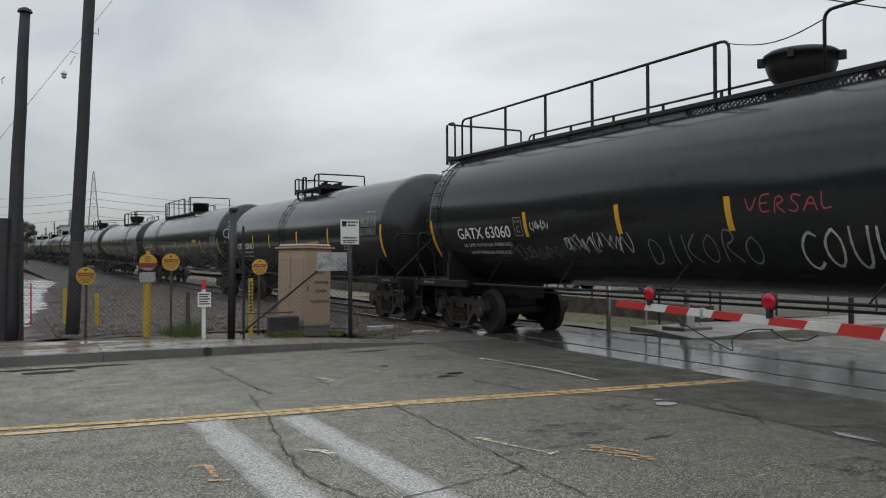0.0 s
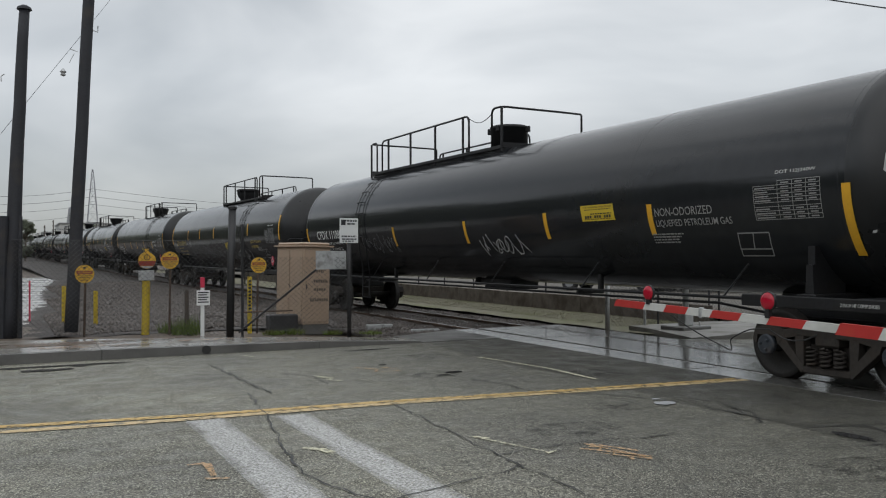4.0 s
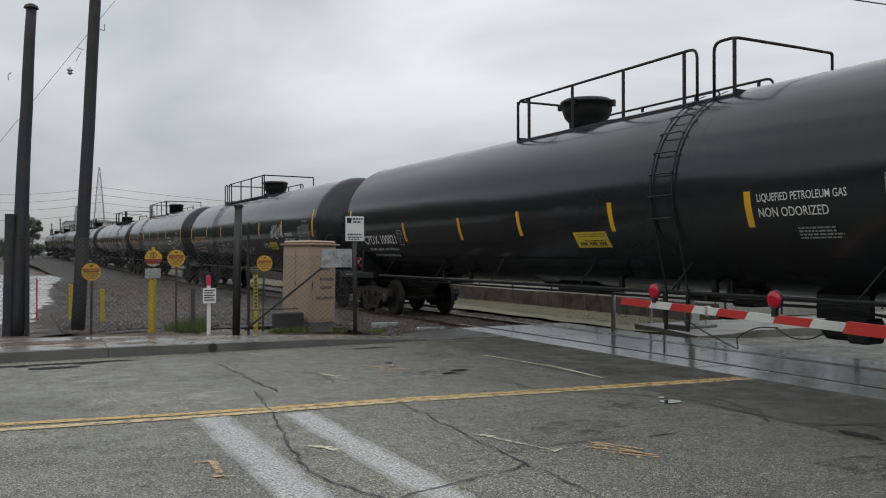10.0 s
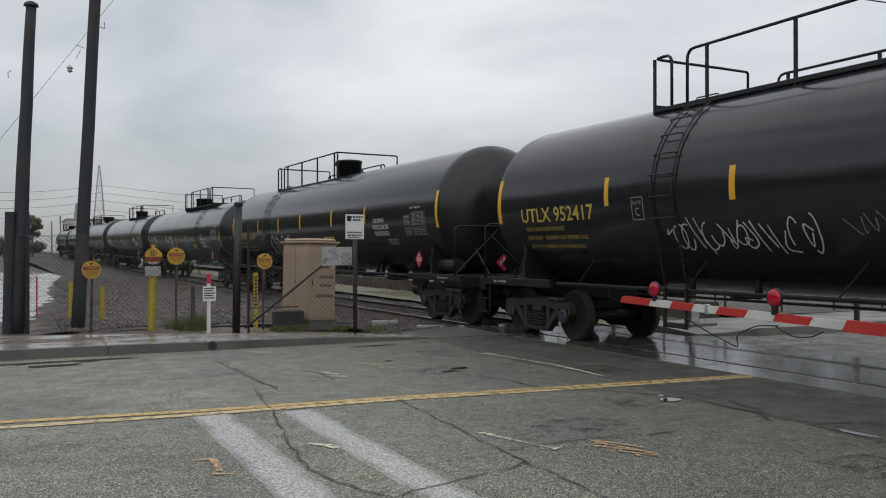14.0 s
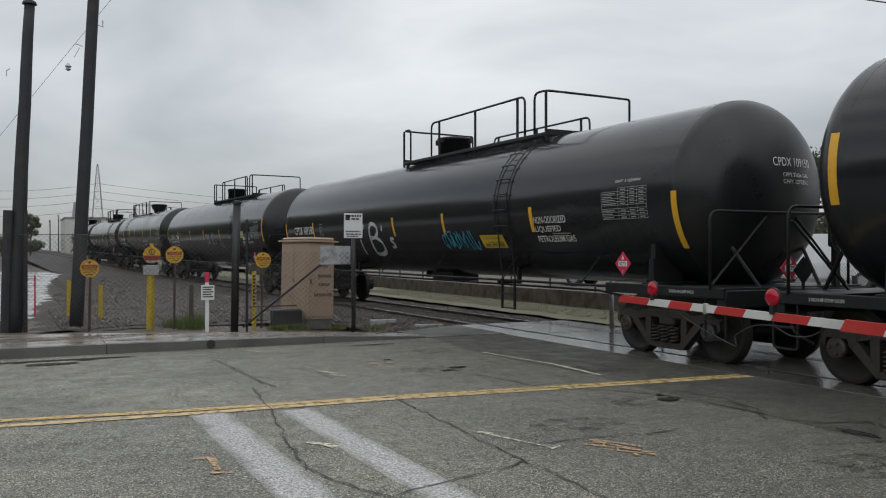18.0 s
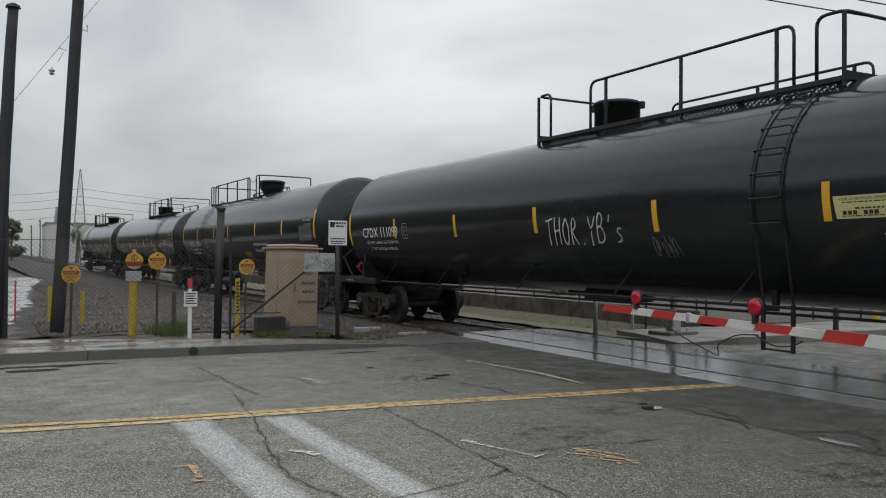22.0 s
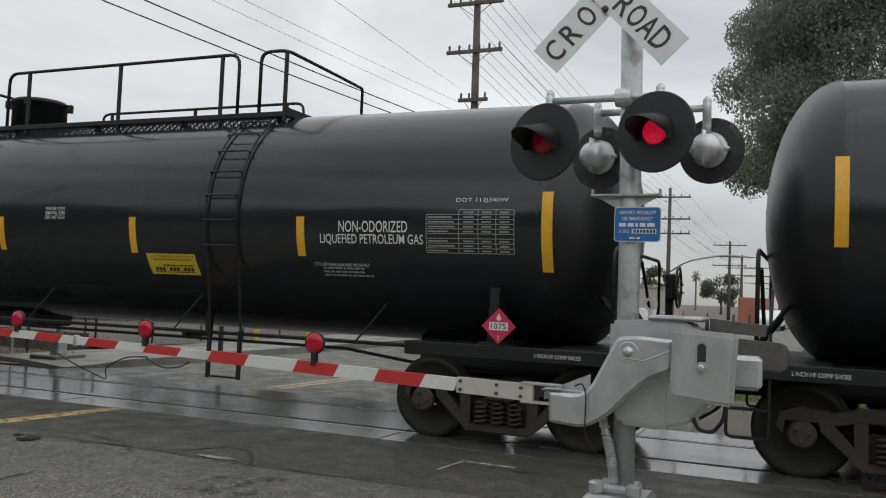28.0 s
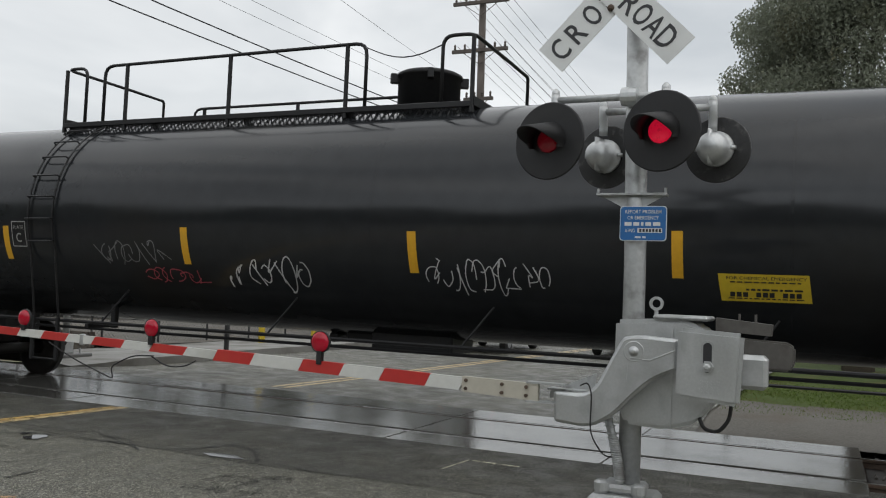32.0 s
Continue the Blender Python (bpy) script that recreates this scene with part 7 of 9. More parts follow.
    dict(fat=0.05, label="clean black tank car with white stencils and amber notice", du=0.16, bonnet="flare", plat=(6.4, -0.45), ladder=4.9, bigz=2.65, strips=[(5.74, 2.62), (2.83, 2.63), (0.68, 2.62), (-2.9, 2.61), (-5.86, 2.6)],
         number=("CPDX   115012", 7.30, 5.20, 2.19, 0.24), lines=["LD LMT 163500 LB 74150 KG", "LT WT 99500 LB 45150 KG"], plate=(4.32, 2.2), words=[(CITY, -2.51, -4.38, 2.08, 0.13, M_WHITE), ("NON-ODORIZED", -2.55, -3.6, 1.88, 0.13, M_WHITE)],
         table=(-7.53, -8.60, 2.17, 2.66), card=(-1.45, 1.68, 0.8, M_OCARD), box=(-6.55, 1.7), ring=(-5.49, 1.66), plac=(-7.41, 1.39), head="CPDX 115012", tiny=-6.4),
    dict(label="clean black tank car with white stencils", du=0.12, bonnet="drum", plat=(1.2, -5.2), ladder=-4.97, bigz=2.35, strips=[(6.02, 2.29), (3.77, 2.29), (1.16, 2.28), (-1.18, 2.26), (-3.55, 2.26), (-6.10, 2.27)],
         number=("CPDX 107161", 7.90, 6.33, 2.12, 0.25), lines=["LD LMT 165400 LB 75 050 KG", "LT WT 97600 LB 44 250 KG"], words=[("NON-ODORIZED", -6.62, -7.5, 2.39, 0.13, M_WHITE), (CITY, -6.37, -7.69, 2.24, 0.13, M_WHITE), ("WATER CAPY", -2.02, -2.38, 2.60, 0.045, M_WHITE), ("280746 LBS", -2.02, -2.38, 2.54, 0.045, M_WHITE), ("127 347 KGS", -2.02, -2.38, 2.48, 0.045, M_WHITE), ("STRATHMORE EE 2020 RP", -6.25, -7.0, 1.95, 0.05, M_GREYT), ("NEW 12-07", 6.25, 5.85, 1.62, 0.06, M_WHITE)],
         table=(-7.73, -8.75, 2.11, 2.58), card=(-4.15, 1.9, 0.78, M_YCARD), plac=(-8.62, 1.34), head="CPDX 107161", tiny=-6.25),
    dict(label="black tank car with scratched white graffiti at the train's end", bonnet="drum", plat=(5.65, -0.5), ladder=5.15, bigz=2.35, strips=[(5.85, 2.12), (2.68, 2.12), (-0.53, 2.1), (-3.43, 2.13), (-5.70, 2.13)],
         number=("CPDX 110016", 8.3, 6.2, 2.2, 0.25), lines=["LD LMT 165600 LB 75100 KG", "LT WT 97400 LB 44200 KG"], plate=(5.6, 2.24), words=[("LIQUEFIED", -6.45, -6.95, 2.42, 0.11, M_WHITE), ("PETROLEUM GAS", -6.25, -7.05, 2.27, 0.11, M_WHITE), ("NON-ODORIZED", -6.3, -7.05, 2.12, 0.11, M_WHITE)],
         table=(-7.77, -8.84, 2.07, 2.59), card=(-4.25, 1.83, 0.82, M_YCARD), box=(-7.65, 1.78), plac=(-8.4, 1.38), head="CPDX 110016",
         tags=[("scrawl", 4.2, 3.0, 2.02, 0.35, 0.018, M_SPRAY2, 111, "faint grey scrawl", 8), ("scrawl", 2.1, 0.9, 1.8, 0.42, 0.024, M_SPRAY, 112, "white scratched tag", 9), ("scrawl", -0.7, -2.1, 1.86, 0.4, 0.018, M_SPRAY, 113, "white scratched tag", 12), ("scrawl", 3.4, 2.4, 1.75, 0.2, 0.02, M_REDSP, 114, "faint red tag", 6)]),
]
CARS = [tank_car(k) for k in range(12)]


# ---- crossing signal with its gate ----
GX, GY = 5.75, 1.185
signal = thing("crossing_signal", "grey railroad crossing signal mast with red lights, crossbuck and gate drive", "crossing signal")
bm = B()
tube(bm, [(GX, GY - 0.03, 0.40), (GX, GY - 0.028, 1.9), (GX, GY + 0.01, 4.1)], 0.072, 24)
part("mast", bm, M_GALV, signal, "mottled galvanised mast", True)
bm = B()
box(bm, GX - 0.20, GX + 0.20, GY - 0.22, GY + 0.20, 0.0, 0.40, 0.03)
box(bm, GX - 0.23, GX - 0.19, GY - 0.17, GY + 0.15, 0.06, 0.36, 0.015)
base = part("junction_base", bm, M_CAST, signal, "silver cast base box")
for dy in (-0.12, 0.12):
    bm = B()
    lathe(bm, [(0.035, 0.40), (0.05, 0.42), (0.05, 0.47), (0.03, 0.485)], 12, "Z", (GX - 0.13, GY + dy, 0))
    part("clamp_bolt", bm, M_CAST, base)
bm = B()
box(bm, GX - 0.13, GX + 0.13, GY - 0.14, GY + 0.14, 0.40, 0.46, 0.02)
part("clamp", bm, M_CAST, base)
bm = B()
box(bm, GX - 0.5, GX + 0.5, GY - 0.5, GY + 0.5, -0.3, 0.02, 0.02)
part("foundation", bm, M_KERB, signal)

# crossbuck
XC, ZC = 1.315, 3.743
for sgn, word in ((1, "RAILROAD"), (-1, "CROSSING")):
    ang = radians(-46.0 * sgn)
    x = GX - 0.12 - (0.012 if sgn > 0 else 0.0)
    # the board's own frame: a to the right as a driver sees it, b up
    ca, sa = math.cos(ang), math.sin(ang)
    place = lambda a, b, d: Vector((x - d, XC - (a * ca - b * sa), ZC + (a * sa + b * ca)))
    bm = B()
    q = [(-0.635, -0.120), (0.635, -0.120), (0.635, 0.120), (-0.635, 0.120)]
    v0, v1 = [bm.verts.new(place(a, b, 0)) for a, b in q], [bm.verts.new(place(a, b, 0.006)) for a, b in q]
    bm.faces.new(v0)
    bm.faces.new(v1[::-1])
    for i in range(4):
        bm.faces.new((v0[i], v1[i], v1[(i + 1) % 4], v0[(i + 1) % 4]))
    bmesh.ops.recalc_face_normals(bm, faces=bm.faces)
    bd = part("crossbuck_board", bm, M_SIGNW, signal, "white crossbuck board with black lettering")
    spots = (-0.51, -0.385, -0.28, -0.17, 0.155, 0.27, 0.385, 0.50) if sgn > 0 else (-0.535, -0.38, -0.225, -0.075, 0.12, 0.26, 0.385, 0.515)
    for ch, off in zip(word, spots):
        me = letters(ch, 0.155, 0.03 if ch == "I" else 0.105, 0.012)
        for v in me.vertices:
            v.co = place(v.co.x + off, v.co.y, 0.008)
        put("board_letter", me, bd, None, M_LETTER)
bm = B()
box(bm, GX - 0.115, GX + 0.08, XC - 0.10, GY + 0.12, 3.62, 3.74, 0.02)
bk = part("crossbuck_bracket", bm, M_GALV, signal)
bm = B()
lathe(bm, [(0.01, -0.165), (0.018, -0.16), (0.024, -0.145), (0.024, -0.13)], 12, "X", (GX, 1.342, 3.614))
part("bracket_bolt", bm, M_RUST, bk)


def flasher(y, z, x, facing, lens_mat, disc_mat, big=1.0, dome=1.0):
    """A round black target with its lamp; facing: degrees about z, 0 looks to -x."""
    m = Matrix.Translation((x, y, z)) @ Matrix.Rotation(radians(facing), 4, "Z")
    bm = B()
    lathe(bm, [(0.10, 0.0), (0.255 * big, 0.0), (0.262 * big, 0.006), (0.262 * big, 0.012), (0.255 * big, 0.016), (0.1, 0.016)], 48, "X")
    bm.transform(m)
    disc = part("signal_target", bm, disc_mat, signal, "round black signal target")
    bm = B()
    lathe(bm, [(r * dome, h) for r, h in ((0.02, 0.217), (0.075, 0.208), (0.12, 0.185), (0.15, 0.13), (0.16, 0.06), (0.172, 0.055), (0.172, 0.03), (0.155, 0.017))], 28, "X")
    box(bm, 0.02, 0.20, -0.006, 0.006, -0.165 * dome, 0.165 * dome)
    for s in (-1, 1):
        box(bm, 0.05, 0.08, s * 0.17 * dome - 0.02, s * 0.17 * dome + 0.02, -0.012, 0.012)
    bm.transform(m)
    part("lamp_housing", bm, M_CAST, disc, "silver dome-backed lamp housing", True)
    bm = B()
    lathe(bm, [(0.082, -0.004), (0.076, -0.018), (0.05, -0.032), (0.02, -0.038)], 24, "X")
    bm.transform(m)
    part("lens", bm, lens_mat, disc, "red signal lens", True)
    bm = B()
    rim = []
    for i in range(19):
        a = radians(-22 + 224 * i / 18)
        r0, r1 = 0.128, 0.118
        dep = 0.10 + 0.22 * max(0.0, math.sin(a)) ** 0.7 if math.sin(a) > 0 else 0.08
        rim.append([bm.verts.new((0.0, r0 * math.cos(a), r0 * math.sin(a))), bm.verts.new((-dep, r1 * math.cos(a), r1 * math.sin(a) - dep * 0.22)),
                    bm.verts.new((-dep, (r1 - 0.008) * math.cos(a), (r1 - 0.008) * math.sin(a) - dep * 0.22)), bm.verts.new((0.0, (r0 - 0.008) * math.cos(a), (r0 - 0.008) * math.sin(a)))])
    for p, q in zip(rim, rim[1:]):
        for i in range(3):
            bm.faces.new((p[i], q[i], q[i + 1], p[i + 1]))
    bmesh.ops.recalc_face_normals(bm, faces=bm.faces)
    bm.transform(m)
    part("visor", bm, M_DISC, disc, "black visor", True)
    return disc


flasher(1.70, 2.70, 5.47, -13, M_DIM, M_DISC)
flasher(0.965, 2.74, 5.47, -13, M_LIT, M_DISC)
flasher(1.43, 2.67, 6.02, 168, M_LENS, M_DISCB, 0.86, 0.70)
flasher(0.675, 2.70, 6.02, 168, M_LENS, M_DISCB, 0.86, 0.70)
for x, y0, y1, z in ((5.60, 0.96, 1.70, 3.00), (5.90, 0.70, 1.44, 2.97)):
    bm = B()
    tube(bm, [(x, y0, z), (x, y1, z)], 0.024, 12)
    arm = part("light_arm", bm, M_GALV, signal, "galvanised cross pipe", True)
    bm = B()
    lathe(bm, [(0.03, -0.06), (0.062, -0.05), (0.066, 0.0), (0.062, 0.05), (0.03, 0.06)], 14, "Y", (x, GY + 0.01, z))
    box(bm, min(x, GX), max(x, GX), GY - 0.04, GY + 0.05, z - 0.05, z + 0.05, 0.01)
    part("arm_clamp", bm, M_CAST, arm)
    for y in (y0, y1):
        bm = B()
        sx = -1 if x < GX else 1
        tube(bm, bend([(x, y, z + 0.04), (x, y, z - 0.02), (x + sx * 0.02, y, z - 0.10), (x + sx * 0.02, y, z - 0.16)], 0.05, 3), 0.03, 10)
        for dz in (0.05,):
            lathe(bm, [(0.02, z + 0.02), (0.028, z + 0.03), (0.028, z + 0.06), (0.01, z + 0.08)], 8, "Z", (x, y, 0))
        part("elbow", bm, M_CAST, arm, smooth=True)
# sign bracket and the blue notice
bm = B()
box(bm, GX - 0.10, GX + 0.02, 0.95, 1.41, 2.352, 2.368, 0.003)
for y in (0.955, 1.40):
    box(bm, GX - 0.09, GX - 0.07, y - 0.008, y + 0.008, 2.36, 2.40)
prism(bm, [(1.38, 2.352), (1.25, 2.28), (1.10, 2.28), (0.97, 2.352)], GX - 0.05, GX - 0.04, "X")
part("sign_bracket", bm, M_GALV, signal)
bm = B()
y0, y1, z0, z1, r = 0.94, 1.245, 2.05, 2.28, 0.022
cor = []
for cy, cz, a0 in ((y1 - r, z1 - r, 0), (y0 + r, z1 - r, 90), (y0 + r, z0 + r, 180), (y1 - r, z0 + r, 270)):
    for i in range(5):
        a = radians(a0 + 90 * i / 4)
        cor.append((cy + r * math.cos(a), cz + r * math.sin(a)))
prism(bm, cor, 5.650, 5.655, "X")
blue = part("notice_sign", bm, M_SIGNW, signal, "blue notice sign with white print")
bm = B()
yc, zc_ = (y0 + y1) / 2, (z0 + z1) / 2
prism(bm, [(yc + (a - yc) * 0.965, zc_ + (b - zc_) * 0.955) for a, b in cor], 5.6465, 5.649, "X")
part("blue_field", bm, M_BLUE, blue)
for txt, z, h, w in (("REPORT PROBLEM", 2.242, 0.024, 0.235), ("OR EMERGENCY", 2.202, 0.024, 0.205), ("X-ING", 2.118, 0.024, 0.065)):
    me = letters(txt, h, w, 0.004)
    oy = 0.085 if txt == "X-ING" else 0.0
    for v in me.vertices:
        v.co = (5.645, yc + oy - v.co.x, z + v.co.y)
    put("notice_print", me, blue, None, M_SIGNW)
bm = B()
for a, b, z, h in ((0.12, -0.12, 2.161, 0.024), (0.05, -0.03, 2.074, 0.012)):
    u = a
    rr = random.Random(int(z * 1000))
    while u > b:
        w = rr.uniform(0.012, 0.05)
        box(bm, 5.6440, 5.6462, yc + max(b, u - w), yc + u, z - h / 2, z + h / 2)
        u -= w + 0.012
part("notice_bars", bm, M_SIGNW, blue)
bm = B()
box(bm, 5.6445, 5.6462, yc - 0.125, yc + 0.035, 2.104, 2.134)
part("notice_field", bm, M_SIGNW, blue)
bm = B()
for i in range(7):
    box(bm, 5.6425, 5.6443, yc + 0.022 - i * 0.021 - 0.014, yc + 0.022 - i * 0.021, 2.109, 2.129)
part("field_bars", bm, M_LETTER, blue)

# gate drive: housing, crank casting with its weight box, spare weights behind
bm = B()
prism(bm, [(1.243, 1.53), (0.821, 1.555), (0.713, 1.52), (0.634, 1.434), (0.625, 1.021), (0.716, 0.905), (0.91, 0.843), (1.167, 0.862), (1.247, 1.022)], 5.60, 5.98, "X")
bmesh.ops.bevel(bm, geom=list(bm.edges), offset=0.025, segments=2, affect="EDGES")
hs = part("gate_housing", bm, M_CAST, signal, "silver cast gate drive housing")
bm = B()
box(bm, 5.585, 5.60, 0.87, 0.88, 0.86, 1.5)
box(bm, 5.58, 5.99, 0.66, 1.0, 1.545, 1.575, 0.012)
part("housing_lid", bm, M_CAST, hs)
bm = B()
lathe(bm, [(0.028, -0.009), (0.046, -0.009), (0.046, 0.009), (0.028, 0.009), (0.028, -0.009)], 18, "X", (5.75, 1.008, 1.645), False)
tube(bm, [(5.75, 1.008, 1.53), (5.75, 1.008, 1.60)], 0.014, 8)
part("lifting_eye", bm, M_CAST, hs)
bm = B()
cast = [(1.592, 1.050), (1.382, 1.050), (1.312, 1.112), (1.185, 1.368), (1.150, 1.430), (1.045, 1.444), (0.815, 1.430), (0.812, 1.242), (0.960, 1.175), (1.090, 1.05), (1.196, 0.93), (1.320, 0.855), (1.400, 0.842), (1.582, 0.857)]
rounded = []
for i, b in enumerate(cast):
    a, c = Vector(cast[i - 1]), Vector(cast[(i + 1) % len(cast)])
    b = Vector(b)
    r = min(0.02 if i in (0, 6, 7, 13) else 0.075, (a - b).length * 0.48, (c - b).length * 0.48)
    p0, p1 = b + (a - b).normalized() * r, b + (c - b).normalized() * r
    for q in range(6):
        f = q / 5
        w = p0 * (1 - f) ** 2 + b * (2 * f * (1 - f)) + p1 * f * f
        rounded.append((w.x, w.y))
prism(bm, rounded, 5.41, 5.50, "X")
bmesh.ops.bevel(bm, geom=[e for e in bm.edges if abs(e.verts[0].co.x - e.verts[1].co.x) < 0.01], offset=0.02, segments=3, affect="EDGES")
cr = part("crank_arm", bm, M_CAST, signal, "silver cast crank arm")
for f in cr.data.polygons:
    f.use_smooth = len(f.vertices) == 4 and f.area < 0.004
bm = B()
for a, b in zip([(1.10, 1.30), (0.98, 1.29)], [(0.98, 1.29), (0.83, 1.36)]):
    tube(bm, [(5.412, *a), (5.412, *b)], 0.006, 6)
tube(bm, [(5.412, 1.12, 1.16), (5.412, 1.115, 1.28)], 0.004, 6)
part("casting_rib", bm, M_CAST, cr)
bm = B()
lathe(bm, [(0.010, -0.030), (0.018, -0.028), (0.018, -0.010), (0.030, -0.008), (0.034, 0.0), (0.052, 0.0), (0.060, -0.006), (0.068, 0.0), (0.068, 0.01)], 20, "X", (5.412, 1.081, 1.341))
part("pivot", bm, M_CAST, cr, smooth=True)
bm = B()
prism(bm, [(0.800, 1.508), (0.422, 1.488), (0.444, 1.058), (0.812, 1.086)], 5.32, 5.40, "X")
bmesh.ops.bevel(bm, geom=list(bm.edges), offset=0.024, segments=4, affect="EDGES")
wt = part("counterweight", bm, M_CAST, signal, "silver square counterweight plate")
bm = B()
prism(bm, [(0.626 + 0.038 * math.cos(a), (1.40 if math.sin(a) > 0 else 1.275) + 0.038 * math.sin(a)) for a in [radians(15 + 30 * i) for i in range(12)]], 5.3155, 5.319, "X")
part("slot_rim", bm, M_CAST, wt)
bm = B()
prism(bm, [(0.626 + 0.026 * math.cos(a), (1.40 if math.sin(a) > 0 else 1.275) + 0.026 * math.sin(a)) for a in [radians(15 + 30 * i) for i in range(12)]], 5.312, 5.315, "X")
part("slot", bm, M_LETTER, wt)
bm = B()
lathe(bm, [(0.012, -0.06), (0.02, -0.055), (0.02, -0.03), (0.034, -0.03), (0.036, -0.008)], 6, "X", (5.32, 0.624, 1.285))
part("slot_bolt", bm, M_CAST, wt)
bm = B()
rr = random.Random(9)
for i in range(5):
    for j in range(4):
        box(bm, 5.3165, 5.3195, 0.665 - j * 0.028 - rr.uniform(0.016, 0.024), 0.665 - j * 0.028, 1.125 + i * 0.016, 1.134 + i * 0.016)
part("raised_print", bm, M_CAST, wt)
bm = B()
box(bm, 5.50, 5.66, 0.30, 0.47, 1.15, 1.355, 0.025)
part("spare_weight", bm, M_CAST, signal)
bm = B()
prism(bm, [(0.50, 1.445), (0.20, 1.431), (0.160, 1.40), (0.157, 1.30), (0.189, 1.248), (0.50, 1.255)], 5.86, 5.95, "X")
bmesh.ops.bevel(bm, geom=list(bm.edges), offset=0.012, segments=2, affect="EDGES")
part("rear_weight", bm, M_WEIGHT, signal, "dark weathered counterweight plate")
bm = B()
prism(bm, [(0.644, 1.569), (0.295, 1.539), (0.301, 1.466), (0.642, 1.484)], 5.86, 5.98, "X")
for y in (0.40, 0.50):
    tube(bm, [(5.9, y, 1.53), (5.9, y, 1.60)], 0.008, 6)
part("rear_bracket", bm, M_WEIGHT, signal)
bm = B()
pts = [(5.67, 1.288, 0.88), (5.67, 1.235, 0.70), (5.67, 1.205, 0.55), (5.67, 1.195, 0.42)]
path = bend(pts, 0.2, 4)
for i in range(26):
    f = i / 25 * (len(path) - 1)
    a = path[min(int(f), len(path) - 2)].lerp(path[min(int(f), len(path) - 2) + 1], f - min(int(f), len(path) - 2))
    lathe(bm, [(0.024, -0.008), (0.036, -0.004), (0.036, 0.004), (0.024, 0.008)], 10, "Z", a, False)
tube(bm, path, 0.027, 10)
part("flexible_conduit", bm, M_GALV, signal, "ribbed grey conduit", True)
bm = B()
tube(bm, bend([(5.44, 1.42, 1.10), (5.40, 1.36, 1.13), (5.38, 1.33, 1.06), (5.40, 1.34, 0.80), (5.5, 1.27, 0.66), (5.6, 1.24, 0.64)], 0.08, 4), 0.005, 5)
part("lamp_wire", bm, M_TYRE, signal)
bm = B()
tube(bm, bend([(5.62, 0.70, 0.94), (5.58, 0.67, 0.88), (5.55, 0.58, 0.87), (5.5, 0.51, 0.96), (5.48, 0.50, 1.06)], 0.08, 4), 0.012, 8)
part("power_cable", bm, M_TYRE, signal)

# the lowered arm: two telescoped strips, striped, with three red lamps
gate_arm = thing("gate_arm", "lowered red and white striped crossing gate arm with three red lamps", "gate arm")
cuts = [6.93, 6.49, 6.20, 5.91, 5.61, 5.28, 4.98, 4.63, 4.33, 3.98, 3.54, 3.19, 2.86, 2.50, 2.24]
zat = lambda y: 1.168 - 0.0262 * (6.93 - y)


def arm_piece(y0, y1, h, th, material, name, x=5.45):
    """A slanted piece of the arm between y0 and y1: its ends lean like the painted stripes."""
    bm = B()
    ln = -0.022
    pts = [(y0 - ln, zat(y0) - h / 2), (y1 - ln, zat(y1) - h / 2), (y1 + ln, zat(y1) + h / 2), (y0 + ln, zat(y0) + h / 2)]
    prism(bm, pts, x - th / 2, x + th / 2, "X")
    return part(name, bm, material, gate_arm)


for i, (a, b) in enumerate(zip(cuts, cuts[1:])):
    near = b < 4.1
    h = 0.088 if near else 0.066
    red = i % 2 == 0 and i < 14
    arm_piece(a - 0.001, b + 0.001, h, 0.034 if near else 0.028, M_ARMR if red else M_ARMW, "red_stripe" if red else "white_stripe")
bm = B()
prism(bm, [(2.24, zat(2.24) - 0.052), (1.70, zat(1.70) - 0.056), (1.70, zat(1.70) + 0.056), (2.24, zat(2.24) + 0.052)], 5.43, 5.47, "X")
part("arm_butt", bm, M_ARMM, gate_arm, "bare tan butt of the arm")
for y in (2.21, 1.95, 1.78):
    for dz in (-0.028, 0.028):
        bm = B()
        lathe(bm, [(0.012, -0.012), (0.013, 0.0)], 8, "X", (5.43, y, zat(y) + dz))
        part("arm_bolt", bm, M_RUST, gate_arm)
bm = B()
for dz in (-0.06, 0.062):
    box(bm, 5.42, 5.5, 1.52, 1.78, zat(1.7) + dz - 0.006, zat(1.7) + dz + 0.006)
box(bm, 5.50, 5.62, 1.30, 1.66, 1.05, 1.06)
prism(bm, [(1.67, 1.03), (1.36, 1.17), (1.36, 1.08), (1.67, 0.98)], 5.60, 5.61, "X")
part("arm_shoe", bm, M_GALV, gate_arm)
bm = B()
box(bm, 5.43, 5.47, 5.72, 5.76, zat(5.75) - 0.05, zat(5.75) + 0.045, 0.006)
part("arm_splice", bm, M_GALV, gate_arm)
for y, z, r in ((6.425, 1.285, 0.070), (4.98, 1.274, 0.072), (3.38, 1.259, 0.076)):
    bm = B()
    lathe(bm, [(0.02, -0.034), (r * 0.6, -0.031), (r * 0.9, -0.02), (r, -0.006), (r, 0.006), (r * 0.9, 0.02), (r * 0.6, 0.031), (0.02, 0.034)], 28, "X", (5.44, y, z))
    lp = part("arm_lamp", bm, M_ARML, gate_arm, "round red gate lamp", True)
    bm = B()
    lathe(bm, [(r + 0.001, -0.012), (r + 0.006, -0.01), (r + 0.006, 0.01), (r + 0.001, 0.012)], 28, "X", (5.44, y, z), False)
    box(bm, 5.42, 5.46, y - 0.02, y + 0.02, zat(y) + 0.02, z - r + 0.012)
    part("lamp_rim", bm, M_DISC, lp, "dark lamp rim and stem")
bm = B()
